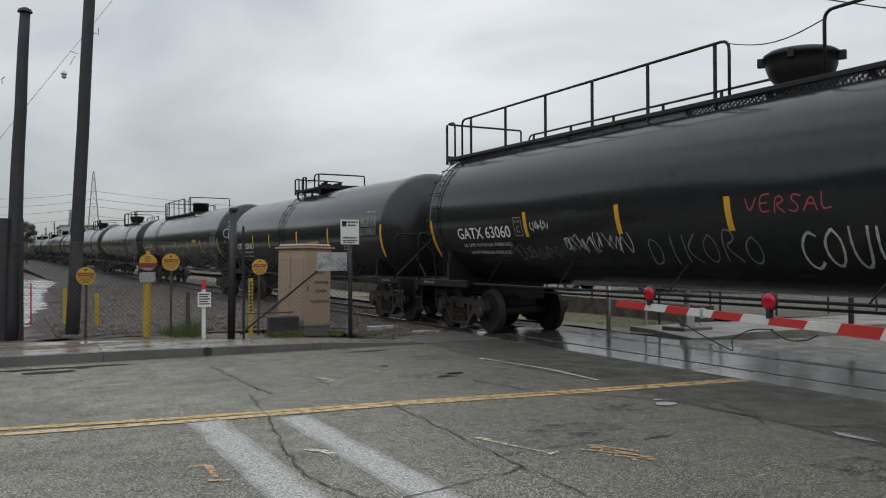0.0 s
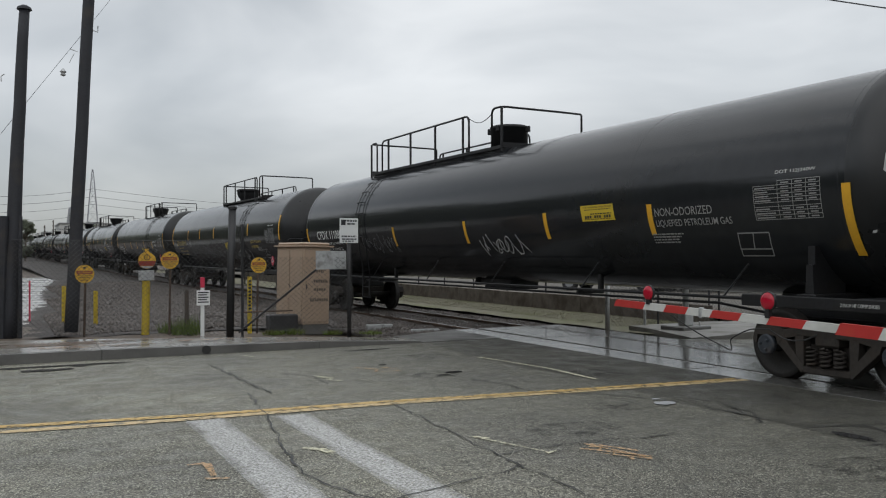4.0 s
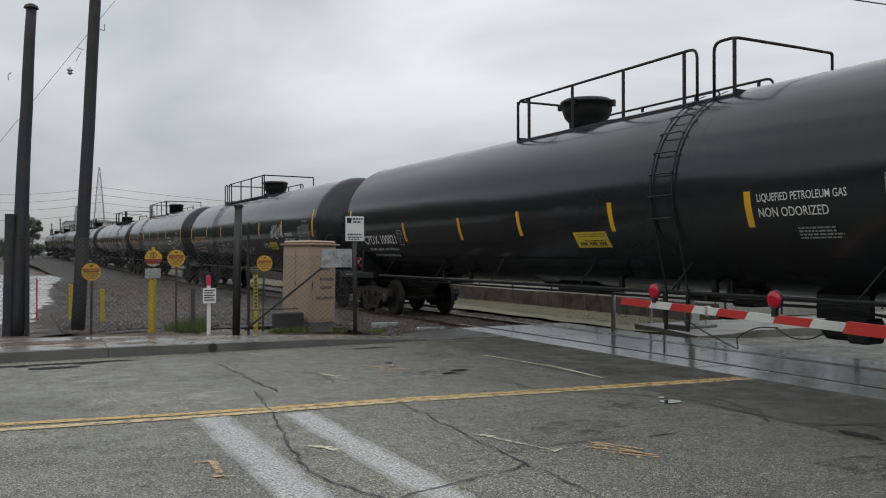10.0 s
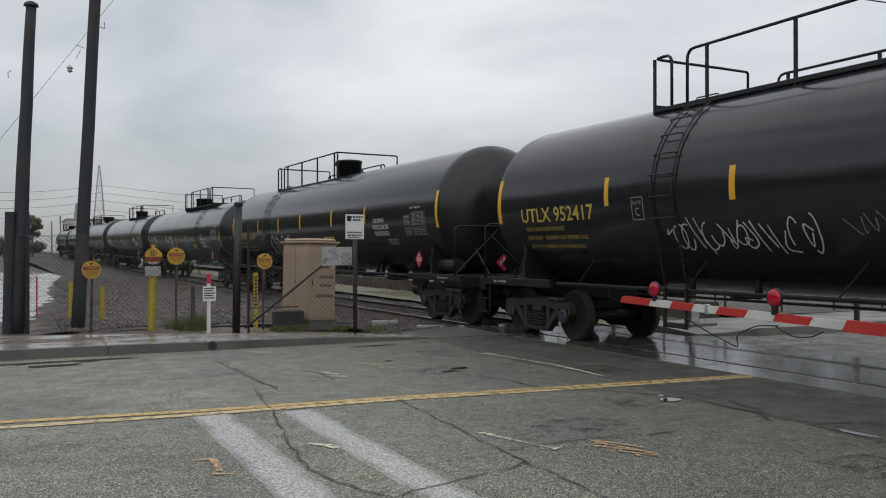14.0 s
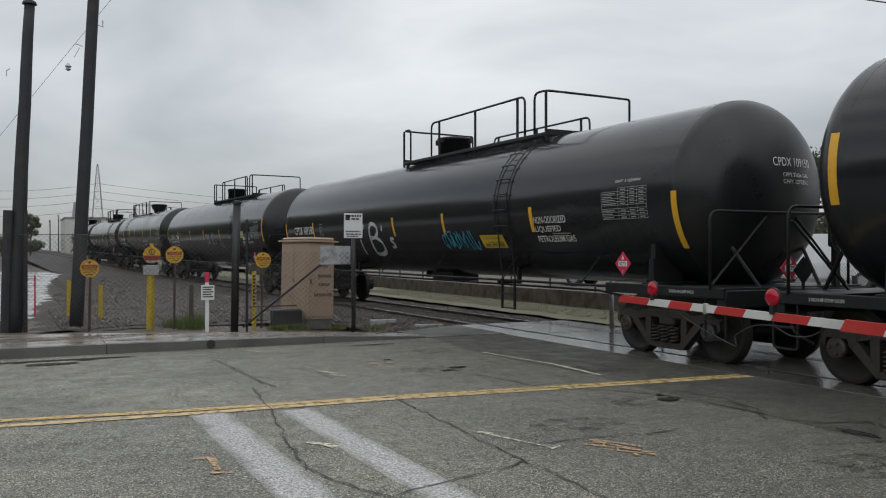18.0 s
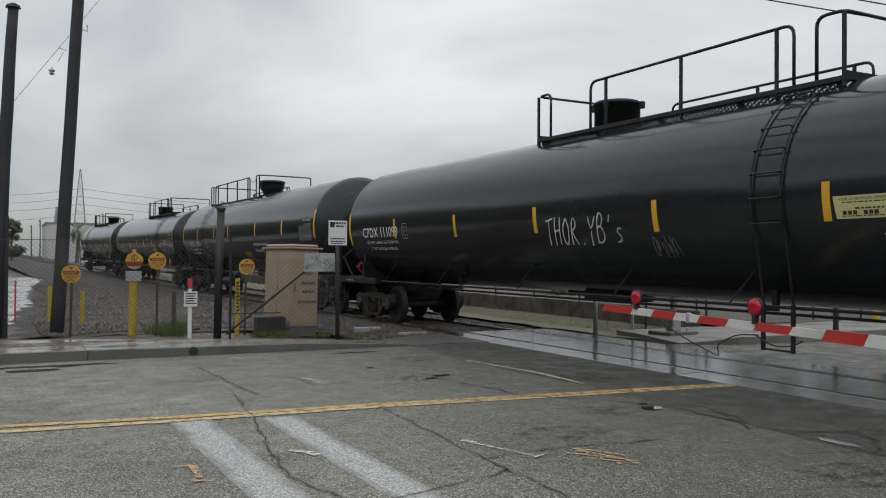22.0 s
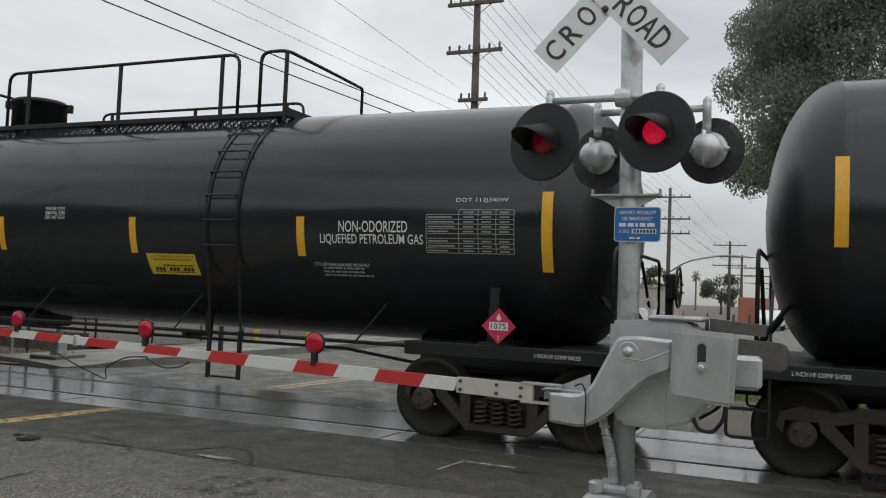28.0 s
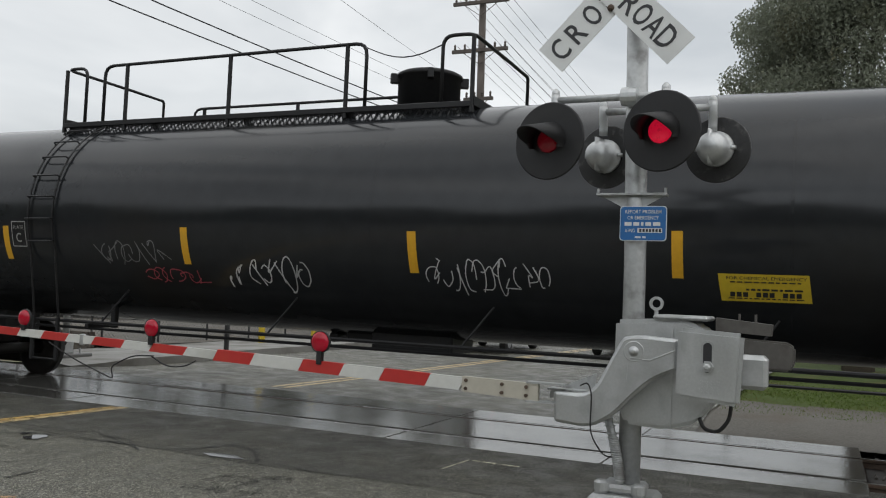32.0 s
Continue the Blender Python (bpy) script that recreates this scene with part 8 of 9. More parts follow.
tube(bm, bend([(5.44, 6.12, 1.09), (5.44, 5.80, 0.96), (5.44, 5.36, 0.83), (5.44, 5.40, 0.93), (5.44, 5.18, 1.04), (5.44, 4.95, 1.05)], 0.15, 5), 0.006, 5)
part("arm_cable", bm, M_TYRE, gate_arm)
bm = B()
tube(bm, bend([(5.44, 4.98, 1.05), (5.44, 4.80, 0.97), (5.44, 4.62, 0.99), (5.44, 4.52, 1.04)], 0.1, 4), 0.006, 5)
part("arm_cable", bm, M_TYRE, gate_arm)


# ---- beyond the track and far off ----
wl_ = thing("retaining_wall", "low stained concrete retaining wall along the grass", "wall", kind="structure")
for i in range(18):
    bm = B()
    box(bm, 15.1, 15.28, 15.7 + 2.6 * i, 15.7 + 2.6 * i + 2.585, -0.2, 0.40 + 0.01 * (i % 3), 0.008)
    part("wall_block", bm, M_WALL, wl_)
gridded("lot_beyond", 15.28, 75, 15.3, 110, 1.0, lambda x, y: 0.08 + 0.14 * min(1.0, max(0.0, y - 15.3) / 3.0) + 0.025 * noise.noise(Vector((x * 0.4, y * 0.4, 7))), M_GRAVEL, "pale wet gravel lot beyond the wall", "ground")
fb = thing("steel_fence", "black steel pipe fence on the low wall", "fence", kind="structure")
for z in (0.62, 1.0):
    bm = B()
    tube(bm, [(15.35, 15.8, z), (15.35, 62, z)], 0.025, 6)
    part("rail_bar", bm, M_PIPE, fb)
for i in range(20):
    bm = B()
    tube(bm, [(15.35, 15.9 + 2.4 * i, 0.2), (15.35, 15.9 + 2.4 * i, 1.05)], 0.028, 6)
    part("fence_post", bm, M_PIPE, fb)
bm = B()
tube(bm, [(11.98, 15.55, -0.1), (11.98, 15.55, 1.35)], 0.05, 12)
fp = thing("guard_post", "grey steel post beside the crossing panels", "post")
part("shaft", bm, M_GALV, fp, "", True)
bm = B()
tube(bm, [(12.5, 14.9, 0.1), (12.5, 14.9, 1.2)], 0.03, 8)
fp2 = thing("guard_post", "thin steel fence post beside the crossing", "post")
part("shaft", bm, M_GALV, fp2)
chain_link("crossing_fence", 12.0, 27.0, lambda x: 15.62, 0.0, 1.3, 0.11, "long chain-link fence behind the far sidewalk", [(13.5 + 1.9 * i, 1.35, 0.028, M_PIPE) for i in range(8)], 0.0042)

# the signal for the other direction, seen from behind
fs_ = thing("far_crossing_signal", "grey crossing signal mast on a base across the track", "crossing signal")
bm = B()
box(bm, 12.5, 13.3, 13.7, 14.4, 0.0, 0.13, 0.02)
part("foundation", bm, M_KERB, fs_)
bm = B()
tube(bm, [(12.9, 14.05, 0.12), (12.9, 14.05, 3.9)], 0.07, 14)
part("mast", bm, M_GALV, fs_, "", True)
bm = B()
box(bm, 12.78, 13.02, 13.93, 14.17, 0.12, 0.40, 0.02)
for dx in (-0.2, 0.2):
    tube(bm, [(12.9 + dx, 13.85, 0.12), (12.9 + dx, 13.85, 0.22)], 0.02, 6)
part("base_casting", bm, M_CAST, fs_)
pp = thing("utility_post", "short dark post on the far sidewalk", "post")
bm = B()
tube(bm, [(16.2, 12.6, 0.1), (16.2, 12.6, 1.1)], 0.06, 10)
part("shaft", bm, M_PIPE, pp)
for x, y in ((19.5, 14.0), (21.5, 13.6)):
    yb = thing("yellow_bollard", "yellow painted steel bollard", "bollard", "yellow bollards")
    bm = B()
    tube(bm, [(x, y, 0.1), (x, y, 1.1)], 0.09, 12)
    part("shaft", bm, M_YPOST, yb)

# rail fence over the grass south of the street
gf = thing("pipe_fence", "low black pipe fence before the green grass", "fence", kind="structure")
for z in (0.32, 0.62):
    bm = B()
    tube(bm, [(15.7, 1.6, z), (15.7, -40, z)], 0.03, 6)
    part("rail_bar", bm, M_PIPE, gf)
for i in range(14):
    bm = B()
    tube(bm, [(15.7, 1.5 - 3 * i, -0.1), (15.7, 1.5 - 3 * i, 0.7)], 0.04, 6)
    part("fence_post", bm, M_PIPE, gf)


def blades(name, x0, x1, y0, y1, n, h, material, label, seed, z=-0.05):
    rnd = random.Random(seed)
    vs, fs = [], []
    for _ in range(n):
        x, y, b = rnd.uniform(x0, x1), rnd.uniform(y0, y1), rnd.uniform(0, 6.3)
        hh, w = h * rnd.uniform(0.4, 1.1), rnd.uniform(0.008, 0.02)
        o = len(vs)
        vs += [(x - w * math.sin(b), y + w * math.cos(b), z), (x + w * math.sin(b), y - w * math.cos(b), z), (x + 0.06 * math.cos(b), y + 0.06 * math.sin(b), z + hh)]
        fs.append((o, o + 1, o + 2))
    me = bpy.data.meshes.new(name)
    me.from_pydata(vs, [], fs)
    return tagged(put(name, me, None, None, material), label, "grass", kind="stuff")


blades("grass", 14.5, 22, -9, 2.0, 26000, 0.06, M_GREEN, "bright green grass blades", 61)
blades("grass", 12.9, 15.0, 16, 34, 11000, 0.028, M_GRASS, "short dry grass blades", 62)


# trees: trunk, limbs and crown of small drooping leaves
def tree(name, x, y, h, spread, clumps, leaves, size, leaf_mat, label, seed, low=0.3, trunk_r=0.3):
    rnd = random.Random(seed)
    t = thing(name, label, "tree")
    bm = B()
    top = Vector((x + rnd.uniform(-0.4, 0.4), y + rnd.uniform(-0.4, 0.4), h * 0.62))
    tube(bm, [(x, y, -0.3), (x + 0.1, y - 0.08, h * 0.2), (x + 0.05, y + 0.1, h * 0.42), top], trunk_r, 12, True, trunk_r * 0.4)
    cs = []
    for i in range(clumps):
        a = i * 2.4 + rnd.uniform(-0.4, 0.4)
        f = rnd.random()
        z = h * (low + (1 - low) * f)
        rr = spread * math.sqrt(max(0.05, 1 - ((f - 0.45) / 0.62) ** 2)) * rnd.uniform(0.45, 1.0)
        cs.append((Vector((x + rr * math.cos(a), y + rr * math.sin(a), z)), spread * rnd.uniform(0.20, 0.36)))
    for c, r in cs[: min(len(cs), 16)]:
        s = Vector((x, y, min(c.z * 0.7, h * 0.55)))
        mid = s.lerp(c, 0.5) + Vector((0, 0, -0.04 * h))
        tube(bm, [s, mid, c], trunk_r * 0.28, 6, True, trunk_r * 0.06)
    part("trunk", bm, M_BARK, t, "", True)
    vs, fs = [], []
    for i in range(leaves):
        c, r = cs[rnd.randrange(len(cs))]
        d = Vector((rnd.gauss(0, 1), rnd.gauss(0, 1), rnd.gauss(0, 0.8))).normalized() * (r * rnd.random() ** 0.45)
        p = c + d
        ax = Vector((rnd.uniform(-1, 1), rnd.uniform(-1, 1), rnd.uniform(-1.6, 0.1))).normalized()
        sd = ax.orthogonal().normalized()
        sd = (sd * math.cos(i) + ax.cross(sd) * math.sin(i)) * size * rnd.uniform(0.16, 0.30)
        ln = ax * size * rnd.uniform(0.6, 1.2)
        o = len(vs)
        vs += [p, p + ln * 0.5 + sd, p + ln, p + ln * 0.5 - sd]
        fs.append((o, o + 1, o + 2, o + 3))
    me = bpy.data.meshes.new("crown")
    me.from_pydata(vs, [], fs)
    put("crown", me, t, None, leaf_mat, "loose crown of small drooping leaves")
    return t


tree("eucalyptus_tree", 27.0, -0.9, 13.5, 3.45, 110, 250000, 0.115, M_LEAF, "large dark eucalyptus tree with drooping foliage", 71, 0.25, 0.45)
tree("eucalyptus_tree", 30.5, -8.5, 14.0, 4.5, 60, 80000, 0.16, M_LEAF, "large dark eucalyptus tree behind the grass", 72, 0.25, 0.4)
tree("eucalyptus_tree", 50.4, 22.4, 10.8, 2.6, 30, 9000, 0.26, M_LEAF2, "open-crowned grey-green eucalyptus tree", 73, 0.45, 0.25)
tree("eucalyptus_tree", 41.0, 29.0, 7.4, 3.0, 34, 12000, 0.26, M_LEAF2, "open-crowned grey-green eucalyptus tree", 83, 0.35, 0.25)
tree("eucalyptus_tree", 36.5, 31.5, 6.6, 3.0, 30, 10000, 0.26, M_LEAF2, "wide grey-green tree beyond the lot", 84, 0.25, 0.22)
tree("eucalyptus_tree", 44.0, 24.5, 7.0, 2.8, 30, 10000, 0.26, M_LEAF2, "wide grey-green tree beyond the lot", 85, 0.25, 0.22)
tree("street_tree", 48.0, 25.5, 5.6, 2.4, 24, 6000, 0.24, M_LEAF2, "smaller grey-green tree beside the building", 74, 0.35, 0.2)
tree("street_tree", 198, 19.5, 8.5, 4.2, 30, 5000, 0.5, M_LEAF2, "round dark street tree far along the street", 75, 0.3, 0.3)
tree("street_tree", 128, 21, 7.0, 3.0, 22, 3000, 0.5, M_LEAF2, "round dark street tree far along the street", 76, 0.3, 0.3)
tree("street_tree", 2.3, 165, 7.6, 1.7, 26, 6000, 0.40, M_LEAF, "dark bushy tree beside the line", 77, 0.25, 0.2)
for i, (x, y, h, w) in enumerate(((-0.5, 196, 5.2, 3.0), (2.6, 204, 4.9, 2.6), (0.4, 215, 6.0, 2.6), (-6.0, 190, 5.6, 3.4))):
    tree("bush", x, y, h, w, 20, 3500, 0.5, M_LEAF2, "low dark bush beyond the flooded lot", 780 + i, 0.08, 0.2)


def palm(x, y, h, seed, s=1.0):
    rnd = random.Random(seed)
    t = thing("palm_tree", "tall thin palm tree in the distance", "palm tree", "distant palms")
    bm = B()
    tube(bm, [(x, y, -0.2), (x + 0.2, y, h * 0.5), (x + 0.1, y, h)], 0.22 * s, 8, True, 0.16 * s)
    part("trunk", bm, M_BARK, t)
    bm = B()
    for i in range(34):
        a, up = rnd.uniform(0, 6.3), rnd.uniform(-0.9, 0.9)
        d = Vector((math.cos(a) * math.cos(up), math.sin(a) * math.cos(up), math.sin(up)))
        p0 = Vector((x + 0.1, y, h))
        p1, p2 = p0 + d * 0.9 * s, p0 + d * 1.5 * s - Vector((0, 0, 0.5 * s))
        w = Vector((-math.sin(a), math.cos(a), 0)) * 0.16 * s
        v = [bm.verts.new(q) for q in (p0, p1 + w, p2, p1 - w)]
        bm.faces.new(v)
    part("fronds", bm, M_LEAF, t)


palm(10.6, 138, 5.4, 81, 1.5)
for x, y, h in ((230, 34, 9), (290, 36.5, 11), (270, 40, 8), (330, 53, 13), (350, 44, 14), (310, 62, 10)):
    palm(x, y, h, int(x), 1.4)


def utility_pole(x, y, h, arms, label, r=0.17, along="Y", lean=0.0):
    """arms: (height, half length)."""
    p = thing("utility_pole", label, "utility pole", "utility poles along the street")
    bm = B()
    tube(bm, [(x, y, -0.3), (x, y - lean * 0.5, h * 0.5), (x, y - lean, h)], r, 12, True, r * 0.62)
    part("shaft", bm, M_UPOLE, p, "", True)
    for z, half in arms:
        yy = y - lean * z / h
        bm = B()
        box(bm, x - r - 0.06, x - r + 0.04, yy - half, yy + half, z - 0.06, z + 0.06)
        am = part("crossarm", bm, M_UPOLE, p)
        n = 6 if half > 0.9 else 4
        for i in range(n):
            u = yy - half + 0.1 + (2 * half - 0.2) * i / (n - 1)
            bm = B()
            lathe(bm, [(0.02, 0.0), (0.05, 0.06), (0.03, 0.1), (0.05, 0.14), (0.02, 0.2)], 8, "Z", (x - r - 0.01, u, z + 0.06))
            part("insulator", bm, M_UPOLE, am)
        bm = B()
        for s in (-1, 1):
            tube(bm, [(x - r, yy + s * half * 0.6, z - 0.05), (x - r, yy, z - 0.5)], 0.014, 4)
        part("brace", bm, M_UPOLE, am)
    return p


utility_pole(27.9, 11.15, 13.6, [(12.0, 1.05), (10.27, 1.05), (8.53, 0.55), (7.93, 0.55)], "tall weathered utility pole with four crossarms", 0.18, lean=-0.15)
utility_pole(72, 11.3, 11.2, [(10.4, 1.7), (8.6, 1.7), (7.4, 1.7), (3.2, 1.3)], "weathered utility pole with crossarms along the street", 0.2)
utility_pole(124, 11.2, 10.6, [(10.0, 2.2), (8.4, 2.2), (7.2, 2.2)], "weathered utility pole with crossarms along the street", 0.25)
utility_pole(150, 11.6, 10.2, [(9.8, 2.4), (8.0, 2.4), (6.8, 2.4)], "weathered utility pole with crossarms along the street", 0.28)
utility_pole(190, 11.5, 10.4, [(9.8, 2.6), (8.0, 2.6), (6.6, 2.6)], "weathered utility pole with crossarms along the street", 0.3)
utility_pole(240, 11.5, 10.4, [(9.8, 2.6), (8.0, 2.6), (6.6, 2.6)], "weathered utility pole with crossarms along the street", 0.3)
utility_pole(300, 11.5, 10.4, [(9.8, 2.6), (8.0, 2.6)], "weathered utility pole with crossarms along the street", 0.3)
for x, y, h in ((7.1, 216, 8.6), (9.3, 226, 10.2)):
    utility_pole(x, y, h, [(h - 0.4, 1.5), (h - 1.4, 1.0)], "thin utility pole beside the line", 0.17)
ml = thing("street_light_arm", "thin curved street light arm over the street", "street lamp")
bm = B()
tube(bm, bend([(72, 11.1, 4.3), (70, 9.5, 5.1), (68, 6.5, 5.5), (67, 4.6, 5.3)], 2, 4), 0.07, 6)
part("arm", bm, M_LATTICE, ml)


def wires(name, ends, sag, r, label, n=14):
    w = thing(name, label, "wire", "overhead wires")
    for a, b in ends:
        bm = B()
        a, b = Vector(a), Vector(b)
        tube(bm, [a.lerp(b, i / n) - Vector((0, 0, sag * 4 * (i / n) * (1 - i / n))) for i in range(n + 1)], r, 4, False)
        part("strand", bm, M_WIRE, w)
    return w


PX = 27.7
wires("service_cables", [((PX, 11.26, 7.04), (2.0, 18.4, 9.35)), ((PX, 11.27, 7.34), (2.0, 15.8, 8.75))], 0.25, 0.017, "thick black service cables to the utility pole")
wires("telephone_wires", [((PX, 11.91, 8.17), (2.0, 12.0, 7.5)), ((PX, 11.86, 8.52), (2.0, 10.2, 6.9)), ((PX, 11.77, 8.98), (2.0, 6.6, 6.4))], 0.1, 0.0045, "thin telephone wires to the utility pole")
ya = [-0.95, -0.6, -0.2, 0.2, 0.6, 0.95]
wires("street_wires", [((PX, 11.15 + q, 12.15), (71.8, 11.3 + q * 1.6, 10.6)) for q in ya] + [((PX, 11.15 + q, 10.45), (71.8, 11.3 + q * 1.6, 8.8)) for q in ya], 0.5, 0.007, "thin overhead wires along the street")
wires("street_wires", [((71.8, 11.3 + q * 1.6, z), (123.8, 11.2 + q * 2, z - 0.3)) for q in (-0.95, 0, 0.95) for z in (10.6, 8.8, 7.6)], 0.7, 0.010, "thin overhead wires along the street")


def lattice_tower(x, y, h, w, label):
    t = thing("transmission_tower", label, "transmission tower")
    bm = B()
    n = 9
    lv = [(h * (1 - (1 - i / n) ** 1.25), w * (1 - i / n) ** 1.1 + 0.5) for i in range(n + 1)]
    for s, q in ((-1, -1), (1, -1), (1, 1), (-1, 1)):
        tube(bm, [(x + s * ww / 2, y + q * ww / 2, z) for z, ww in lv], 0.28, 4)
    part("leg", bm, M_LATTICE, t)
    for (z0, w0), (z1, w1) in zip(lv, lv[1:]):
        for pts in ([(x + w0 / 2, y - w0 / 2, z0), (x - w1 / 2, y - w1 / 2, z1)], [(x - w0 / 2, y - w0 / 2, z0), (x + w1 / 2, y - w1 / 2, z1)], [(x - w1 / 2, y - w1 / 2, z1), (x + w1 / 2, y - w1 / 2, z1)]):
            bm = B()
            tube(bm, pts, 0.14, 3)
            part("brace", bm, M_LATTICE, t)
    for z, half in ((h * 0.93, 4.0), (h * 0.84, 4.0), (h * 0.75, 4.0)):
        bm = B()
        tube(bm, [(x, y - half, z), (x, y, z + 0.6), (x, y + half, z)], 0.18, 3)
        part("crossarm", bm, M_LATTICE, t)


lattice_tower(48, 602, 58, 9, "tall grey lattice transmission tower in the distance")
lattice_tower(17.5, 305, 17.4, 3.0, "smaller grey lattice tower in the distance")
wires("transmission_wires", [((-60, 600, z), (48, 600, z + 3)) for z in (26, 32, 37, 42)] + [((48, 600, z + 3), (300, 620, z - 4)) for z in (26, 32, 37, 42)], 5, 0.12, "faint transmission wires across the sky", 10)


def building(x0, x1, y0, y1, z0, h, wall_mat, label, wins=(), parapet=0.3):
    b = thing("building", label, "building")
    bm = B()
    box(bm, x0, x1, y0, y1, z0, h)
    part("wall", bm, wall_mat, b)
    bm = B()
    box(bm, x0 - 0.15, x1 + 0.15, y0 - 0.15, y1 + 0.15, h, h + parapet)
    part("roof", bm, M_ROOF, b)
    for a, bb, c, d in wins:
        bm = B()
        box(bm, x0 - 0.03, x0 + 0.02, a, bb, c, d)
        part("window", bm, M_GLASSD, b)
    return b


building(46, 58, 12.6, 44, -0.2, 2.6, M_BLDG, "long low pale warehouse beyond the lot", [(15 + 3 * i, 16.4 + 3 * i, 0.7, 1.8) for i in range(9)])
building(62, 75, 16, 60, -0.2, 4.6, M_BLDG2, "tan industrial building behind the warehouse", [(20 + 5 * i, 23 + 5 * i, 1.2, 3.2) for i in range(7)])
building(33, 46, 48, 80, 0, 4.2, M_BLDG, "pale warehouse beyond the gravel lot", [(50 + 4 * i, 52 + 4 * i, 1.0, 2.6) for i in range(7)])
building(20, 34, 82, 120, 0, 5.0, M_BLDG2, "tan warehouse far along the track", [(84 + 5 * i, 87 + 5 * i, 1.2, 3.0) for i in range(6)])
building(8.6, 24, 182, 200, -0.2, 7.8, M_BLDG, "tall plain white shed far along the line")
building(95, 125, 18, 40, -0.3, 3.4, M_BLDG2, "low tan building along the far street")
building(90, 120, -20, 3.0, -0.3, 3.0, M_BLDG, "low pale building along the far street", [(-18 + 3 * i, -16 + 3 * i, 0.8, 1.9) for i in range(6)])
ct = thing("shipping_container", "rust red shipping container beside the far street", "container")
bm = B()
box(bm, 82, 94, 4.2, 6.6, -0.1, 2.5, 0.05)
part("body", bm, mat("container_red", (0.33, 0.12, 0.075), 0.6), ct)


def vehicle(x, y, turn, body_mat, kind, label, z=0.0):
    """A parked vehicle, nose towards its own +x."""
    m = Matrix.Translation((x, y, z)) @ Matrix.Rotation(radians(turn), 4, "Z")
    v = thing("parked_vehicle", label, kind, "parked vehicles", at=m)
    L_, W_ = (4.9, 1.9)
    bm = B()
    if kind == "van":
        out = [(-2.6, 0.35), (2.5, 0.35), (2.55, 0.95), (2.3, 1.15), (1.65, 1.9), (1.4, 2.05), (-2.55, 2.05), (-2.6, 1.9)]
    elif kind == "pickup":
        out = [(-2.7, 0.45), (2.6, 0.45), (2.65, 0.95), (2.5, 1.12), (1.15, 1.2), (0.65, 1.75), (-0.7, 1.78), (-0.95, 1.18), (-2.7, 1.12)]
    else:
        out = [(-2.3, 0.32), (2.3, 0.32), (2.36, 0.72), (2.15, 0.9), (1.05, 1.0), (0.4, 1.45), (-1.2, 1.48), (-1.9, 1.05), (-2.32, 0.98)]
    prism(bm, out, -W_ / 2, W_ / 2, "Y")
    bmesh.ops.bevel(bm, geom=list(bm.edges), offset=0.07, segments=2, affect="EDGES")
    part("body", bm, body_mat, v)
    bm = B()
    if kind == "van":
        g = [(0.9, 1.2), (2.2, 1.2), (1.62, 1.86), (0.9, 1.86)]
    elif kind == "pickup":
        g = [(-0.75, 1.22), (1.0, 1.24), (0.6, 1.68), (-0.6, 1.70)]
    else:
        g = [(-1.7, 1.06), (0.9, 1.04), (0.38, 1.38), (-1.15, 1.41)]
    prism(bm, g, -W_ / 2 - 0.006, W_ / 2 + 0.006, "Y")
    part("side_window", bm, M_GLASSD, v)
    for wx in (-1.55, 1.5):
        for sy in (-1, 1):
            bm = B()
            lathe(bm, [(0.1, -0.11), (0.30, -0.11), (0.34, -0.07), (0.34, 0.07), (0.30, 0.11), (0.1, 0.11)], 18, "Y", (wx, sy * (W_ / 2 - 0.1), 0.34))
            w = part("wheel", bm, M_TYRE, v)
            bm = B()
            lathe(bm, [(0.02, -0.115), (0.19, -0.115), (0.19, 0.115), (0.02, 0.115)], 14, "Y", (wx, sy * (W_ / 2 - 0.095), 0.34))
            part("rim", bm, M_CARG, w)
    for sy in (-1, 1):
        bm = B()
        x1 = max(p[0] for p in out)
        box(bm, x1 - 0.1, x1 - 0.02, sy * 0.7 - 0.16, sy * 0.7 + 0.16, 0.68, 0.84, 0.02)
        part("headlight", bm, M_SIGNW, v)
        bm = B()
        x0 = min(p[0] for p in out)
        box(bm, x0 + 0.0, x0 + 0.06, sy * 0.75 - 0.1, sy * 0.75 + 0.1, 0.75, 0.95, 0.02)
        part("tail_light", bm, M_REDPL, v)
    return v


vehicle(25.0, 9.3, 3, M_CARD, "car", "dark sedan waiting beyond the crossing")
vehicle(27.0, 5.4, 183, M_CARG, "car", "silver car facing the crossing")
vehicle(24.0, 24.5, 120, M_CARW, "pickup", "white pickup truck parked in the lot", 0.2)
vehicle(27.5, 22.8, 118, M_CARW, "van", "white van parked in the lot", 0.2)
vehicle(31.0, 20.5, 110, M_CARW, "car", "white car parked in the lot", 0.2)
vehicle(21.5, 27.5, 122, M_CARD, "car", "dark car parked in the lot", 0.2)
vehicle(34.5, 18.8, 105, M_CARG, "pickup", "silver pickup parked in the lot", 0.2)
vehicle(36.0, 15.0, 95, M_CARW, "car", "white car parked beside the far street", 0.1)
vehicle(40.0, 12.9, 95, M_CARW, "van", "white van parked beside the far street", 0.1)
vehicle(70, 3.2, 180, M_CARW, "car", "white car on the far street")
vehicle(78, 2.8, 180, M_CARG, "car", "silver car on the far street")


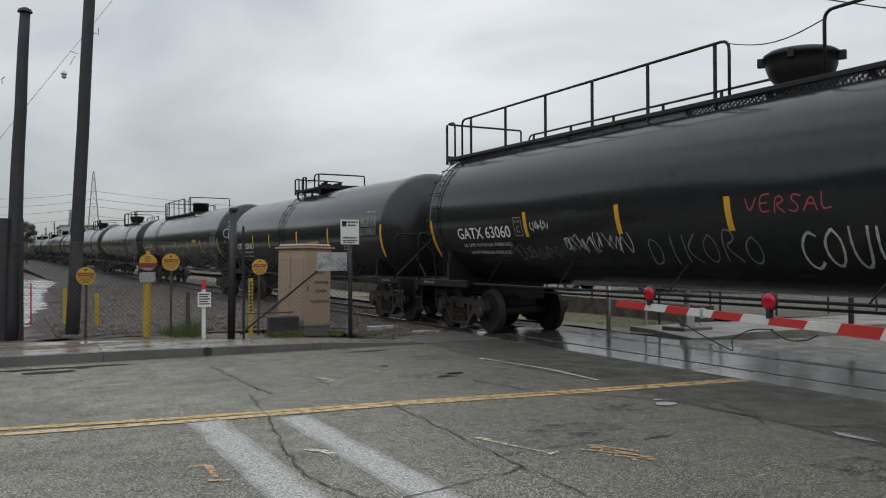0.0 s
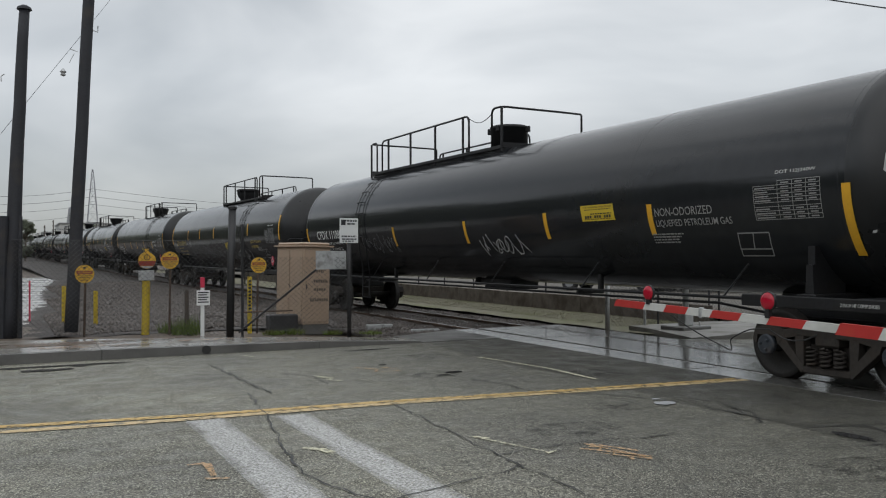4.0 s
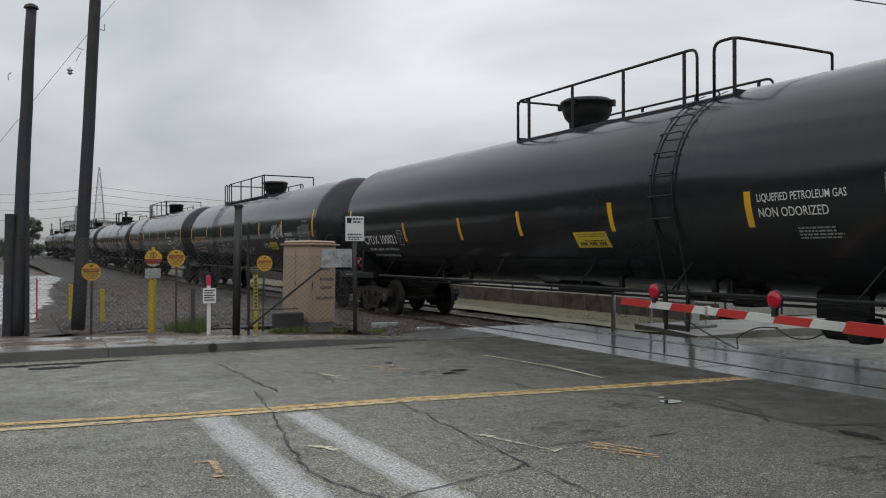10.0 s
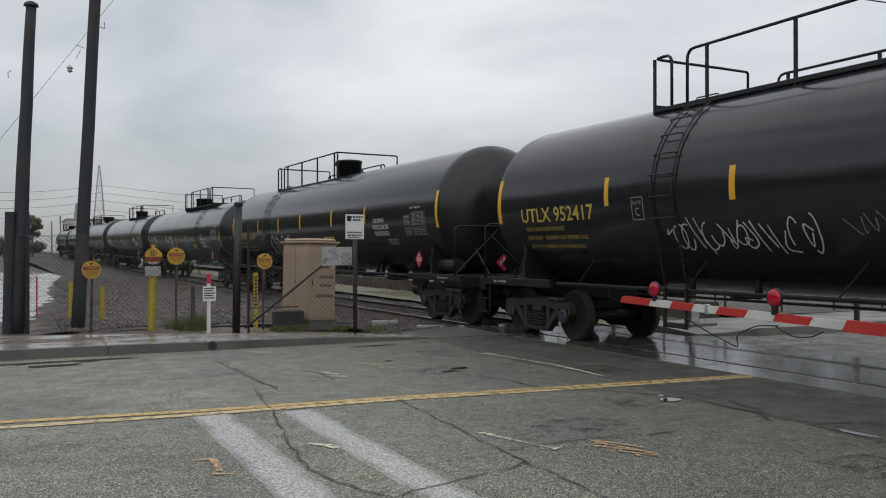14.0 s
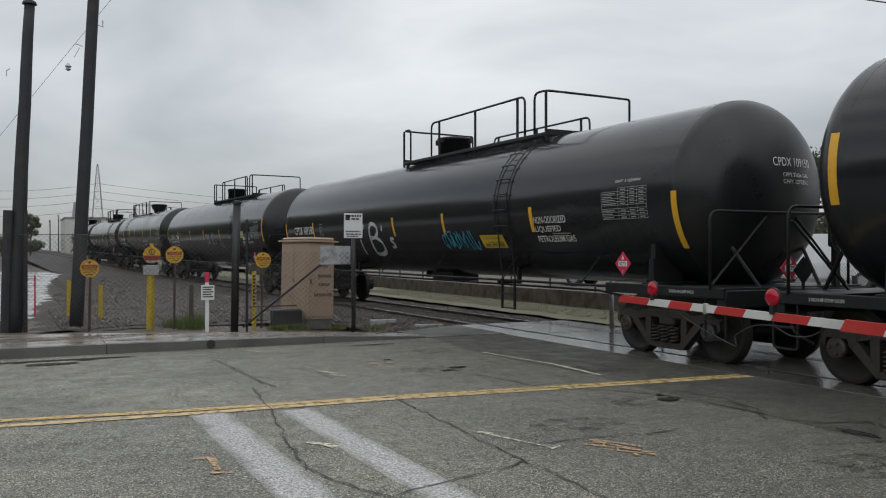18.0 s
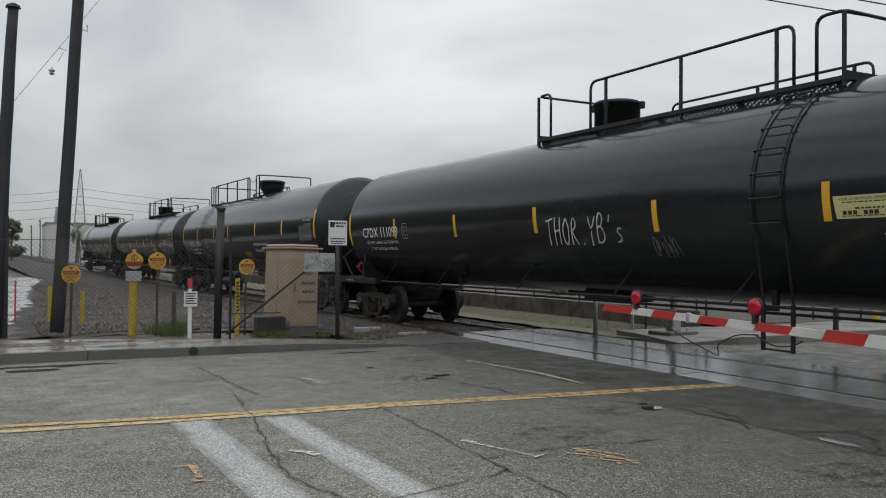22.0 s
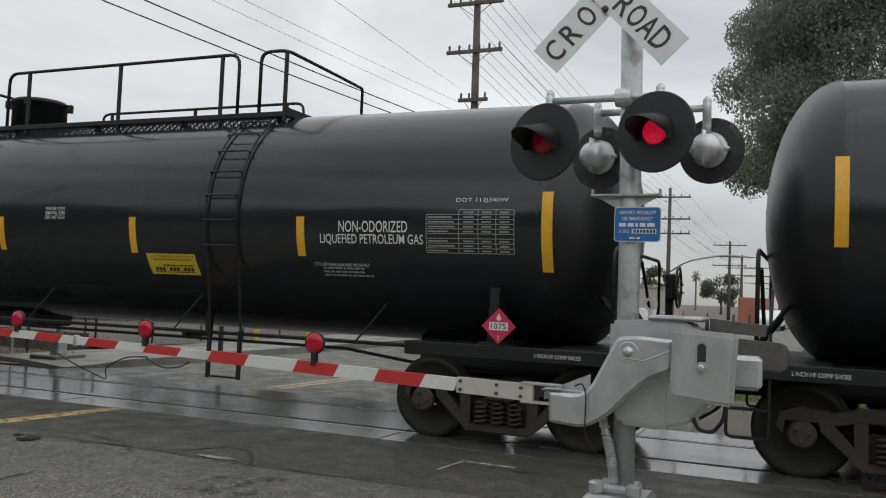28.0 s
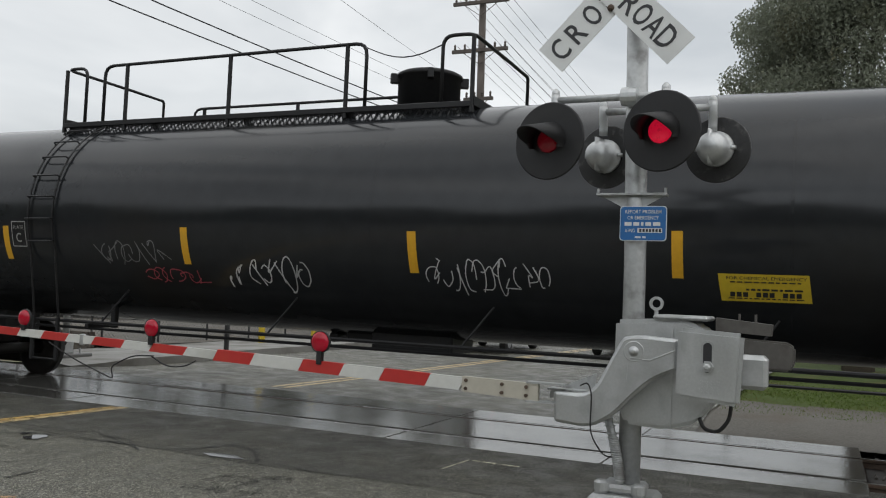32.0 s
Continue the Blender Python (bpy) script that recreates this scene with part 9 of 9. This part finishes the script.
# the street's other side, behind the eye: unseen tree rows, added to close the place and darken what the tanks mirror
def tree_row(x, y0, y1, h, n, seed, label):
    rnd = random.Random(seed)
    vs, fs = [], []
    for i in range(n):
        f = rnd.random()
        y, top = y0 + (y1 - y0) * f, h * (0.72 + 0.28 * math.sin(f * 61.0) * math.sin(f * 23.0))
        p = Vector((x + rnd.gauss(0, 1.6), y, -0.3 + top * rnd.random() ** 0.8))
        d = Vector((rnd.gauss(0, 0.5), rnd.gauss(0, 1), rnd.gauss(0, 1))).normalized()
        e = d.cross(Vector((1, 0.2, 0.1))).normalized()
        r = rnd.uniform(0.5, 1.1)
        o = len(vs)
        vs += [p + d * r, p + e * r * 0.7, p - d * r, p - e * r * 0.7]
        fs.append((o, o + 1, o + 2, o + 3))
    me = bpy.data.meshes.new("tree_row")
    me.from_pydata(vs, [], fs)
    return tagged(put("tree_row", me, None, None, M_LEAF), label, "trees", kind="stuff")


tree_row(-30, -95, 55, 12.8, 11000, 95, "dark even row of trees along the street")
tree_row(-13, 30, 55, 10.5, 1800, 93, "dark row of trees beside the flooded lot")
tree_row(-13, 55, 95, 14.0, 2800, 96, "dark row of tall trees beside the flooded lot")
tree_row(-13, 95, 150, 16.5, 3800, 97, "dark row of tall trees beside the flooded lot")
tree_row(-17, 150, 240, 15.5, 4500, 94, "dark row of tall trees beside the flooded lot")
tree_row(-24, 230, 520, 9.0, 5000, 92, "dark row of trees far along the line")


def on_track(y, h):
    """The pose of a car whose trucks stand h metres before and behind y."""
    f, r = y - h, y + h
    return pose(TRACK - (swing(f) + swing(r)) / 2, y, (rise(f) + rise(r)) / 2, math.degrees((rise(r) - rise(f)) / (2 * h)), 0, math.degrees(math.atan((swing(r) - swing(f)) / (2 * h))))


def motions():
    for k, car in enumerate(CARS):
        walk(car, [(t, on_track(CAR_AT[k] - rolled(t), CAR_LEN[k] / 2 - 2.0)) for t in [0.5 * i for i in range(65)]])
    times = [i / 15 for i in range(481)]
    for ws, u, a0 in WHEELSETS:
        walk(ws, [(t, pose(0, u, WHEEL_R, a0 + math.degrees(rolled(t) / WHEEL_R))) for t in times])


motions()
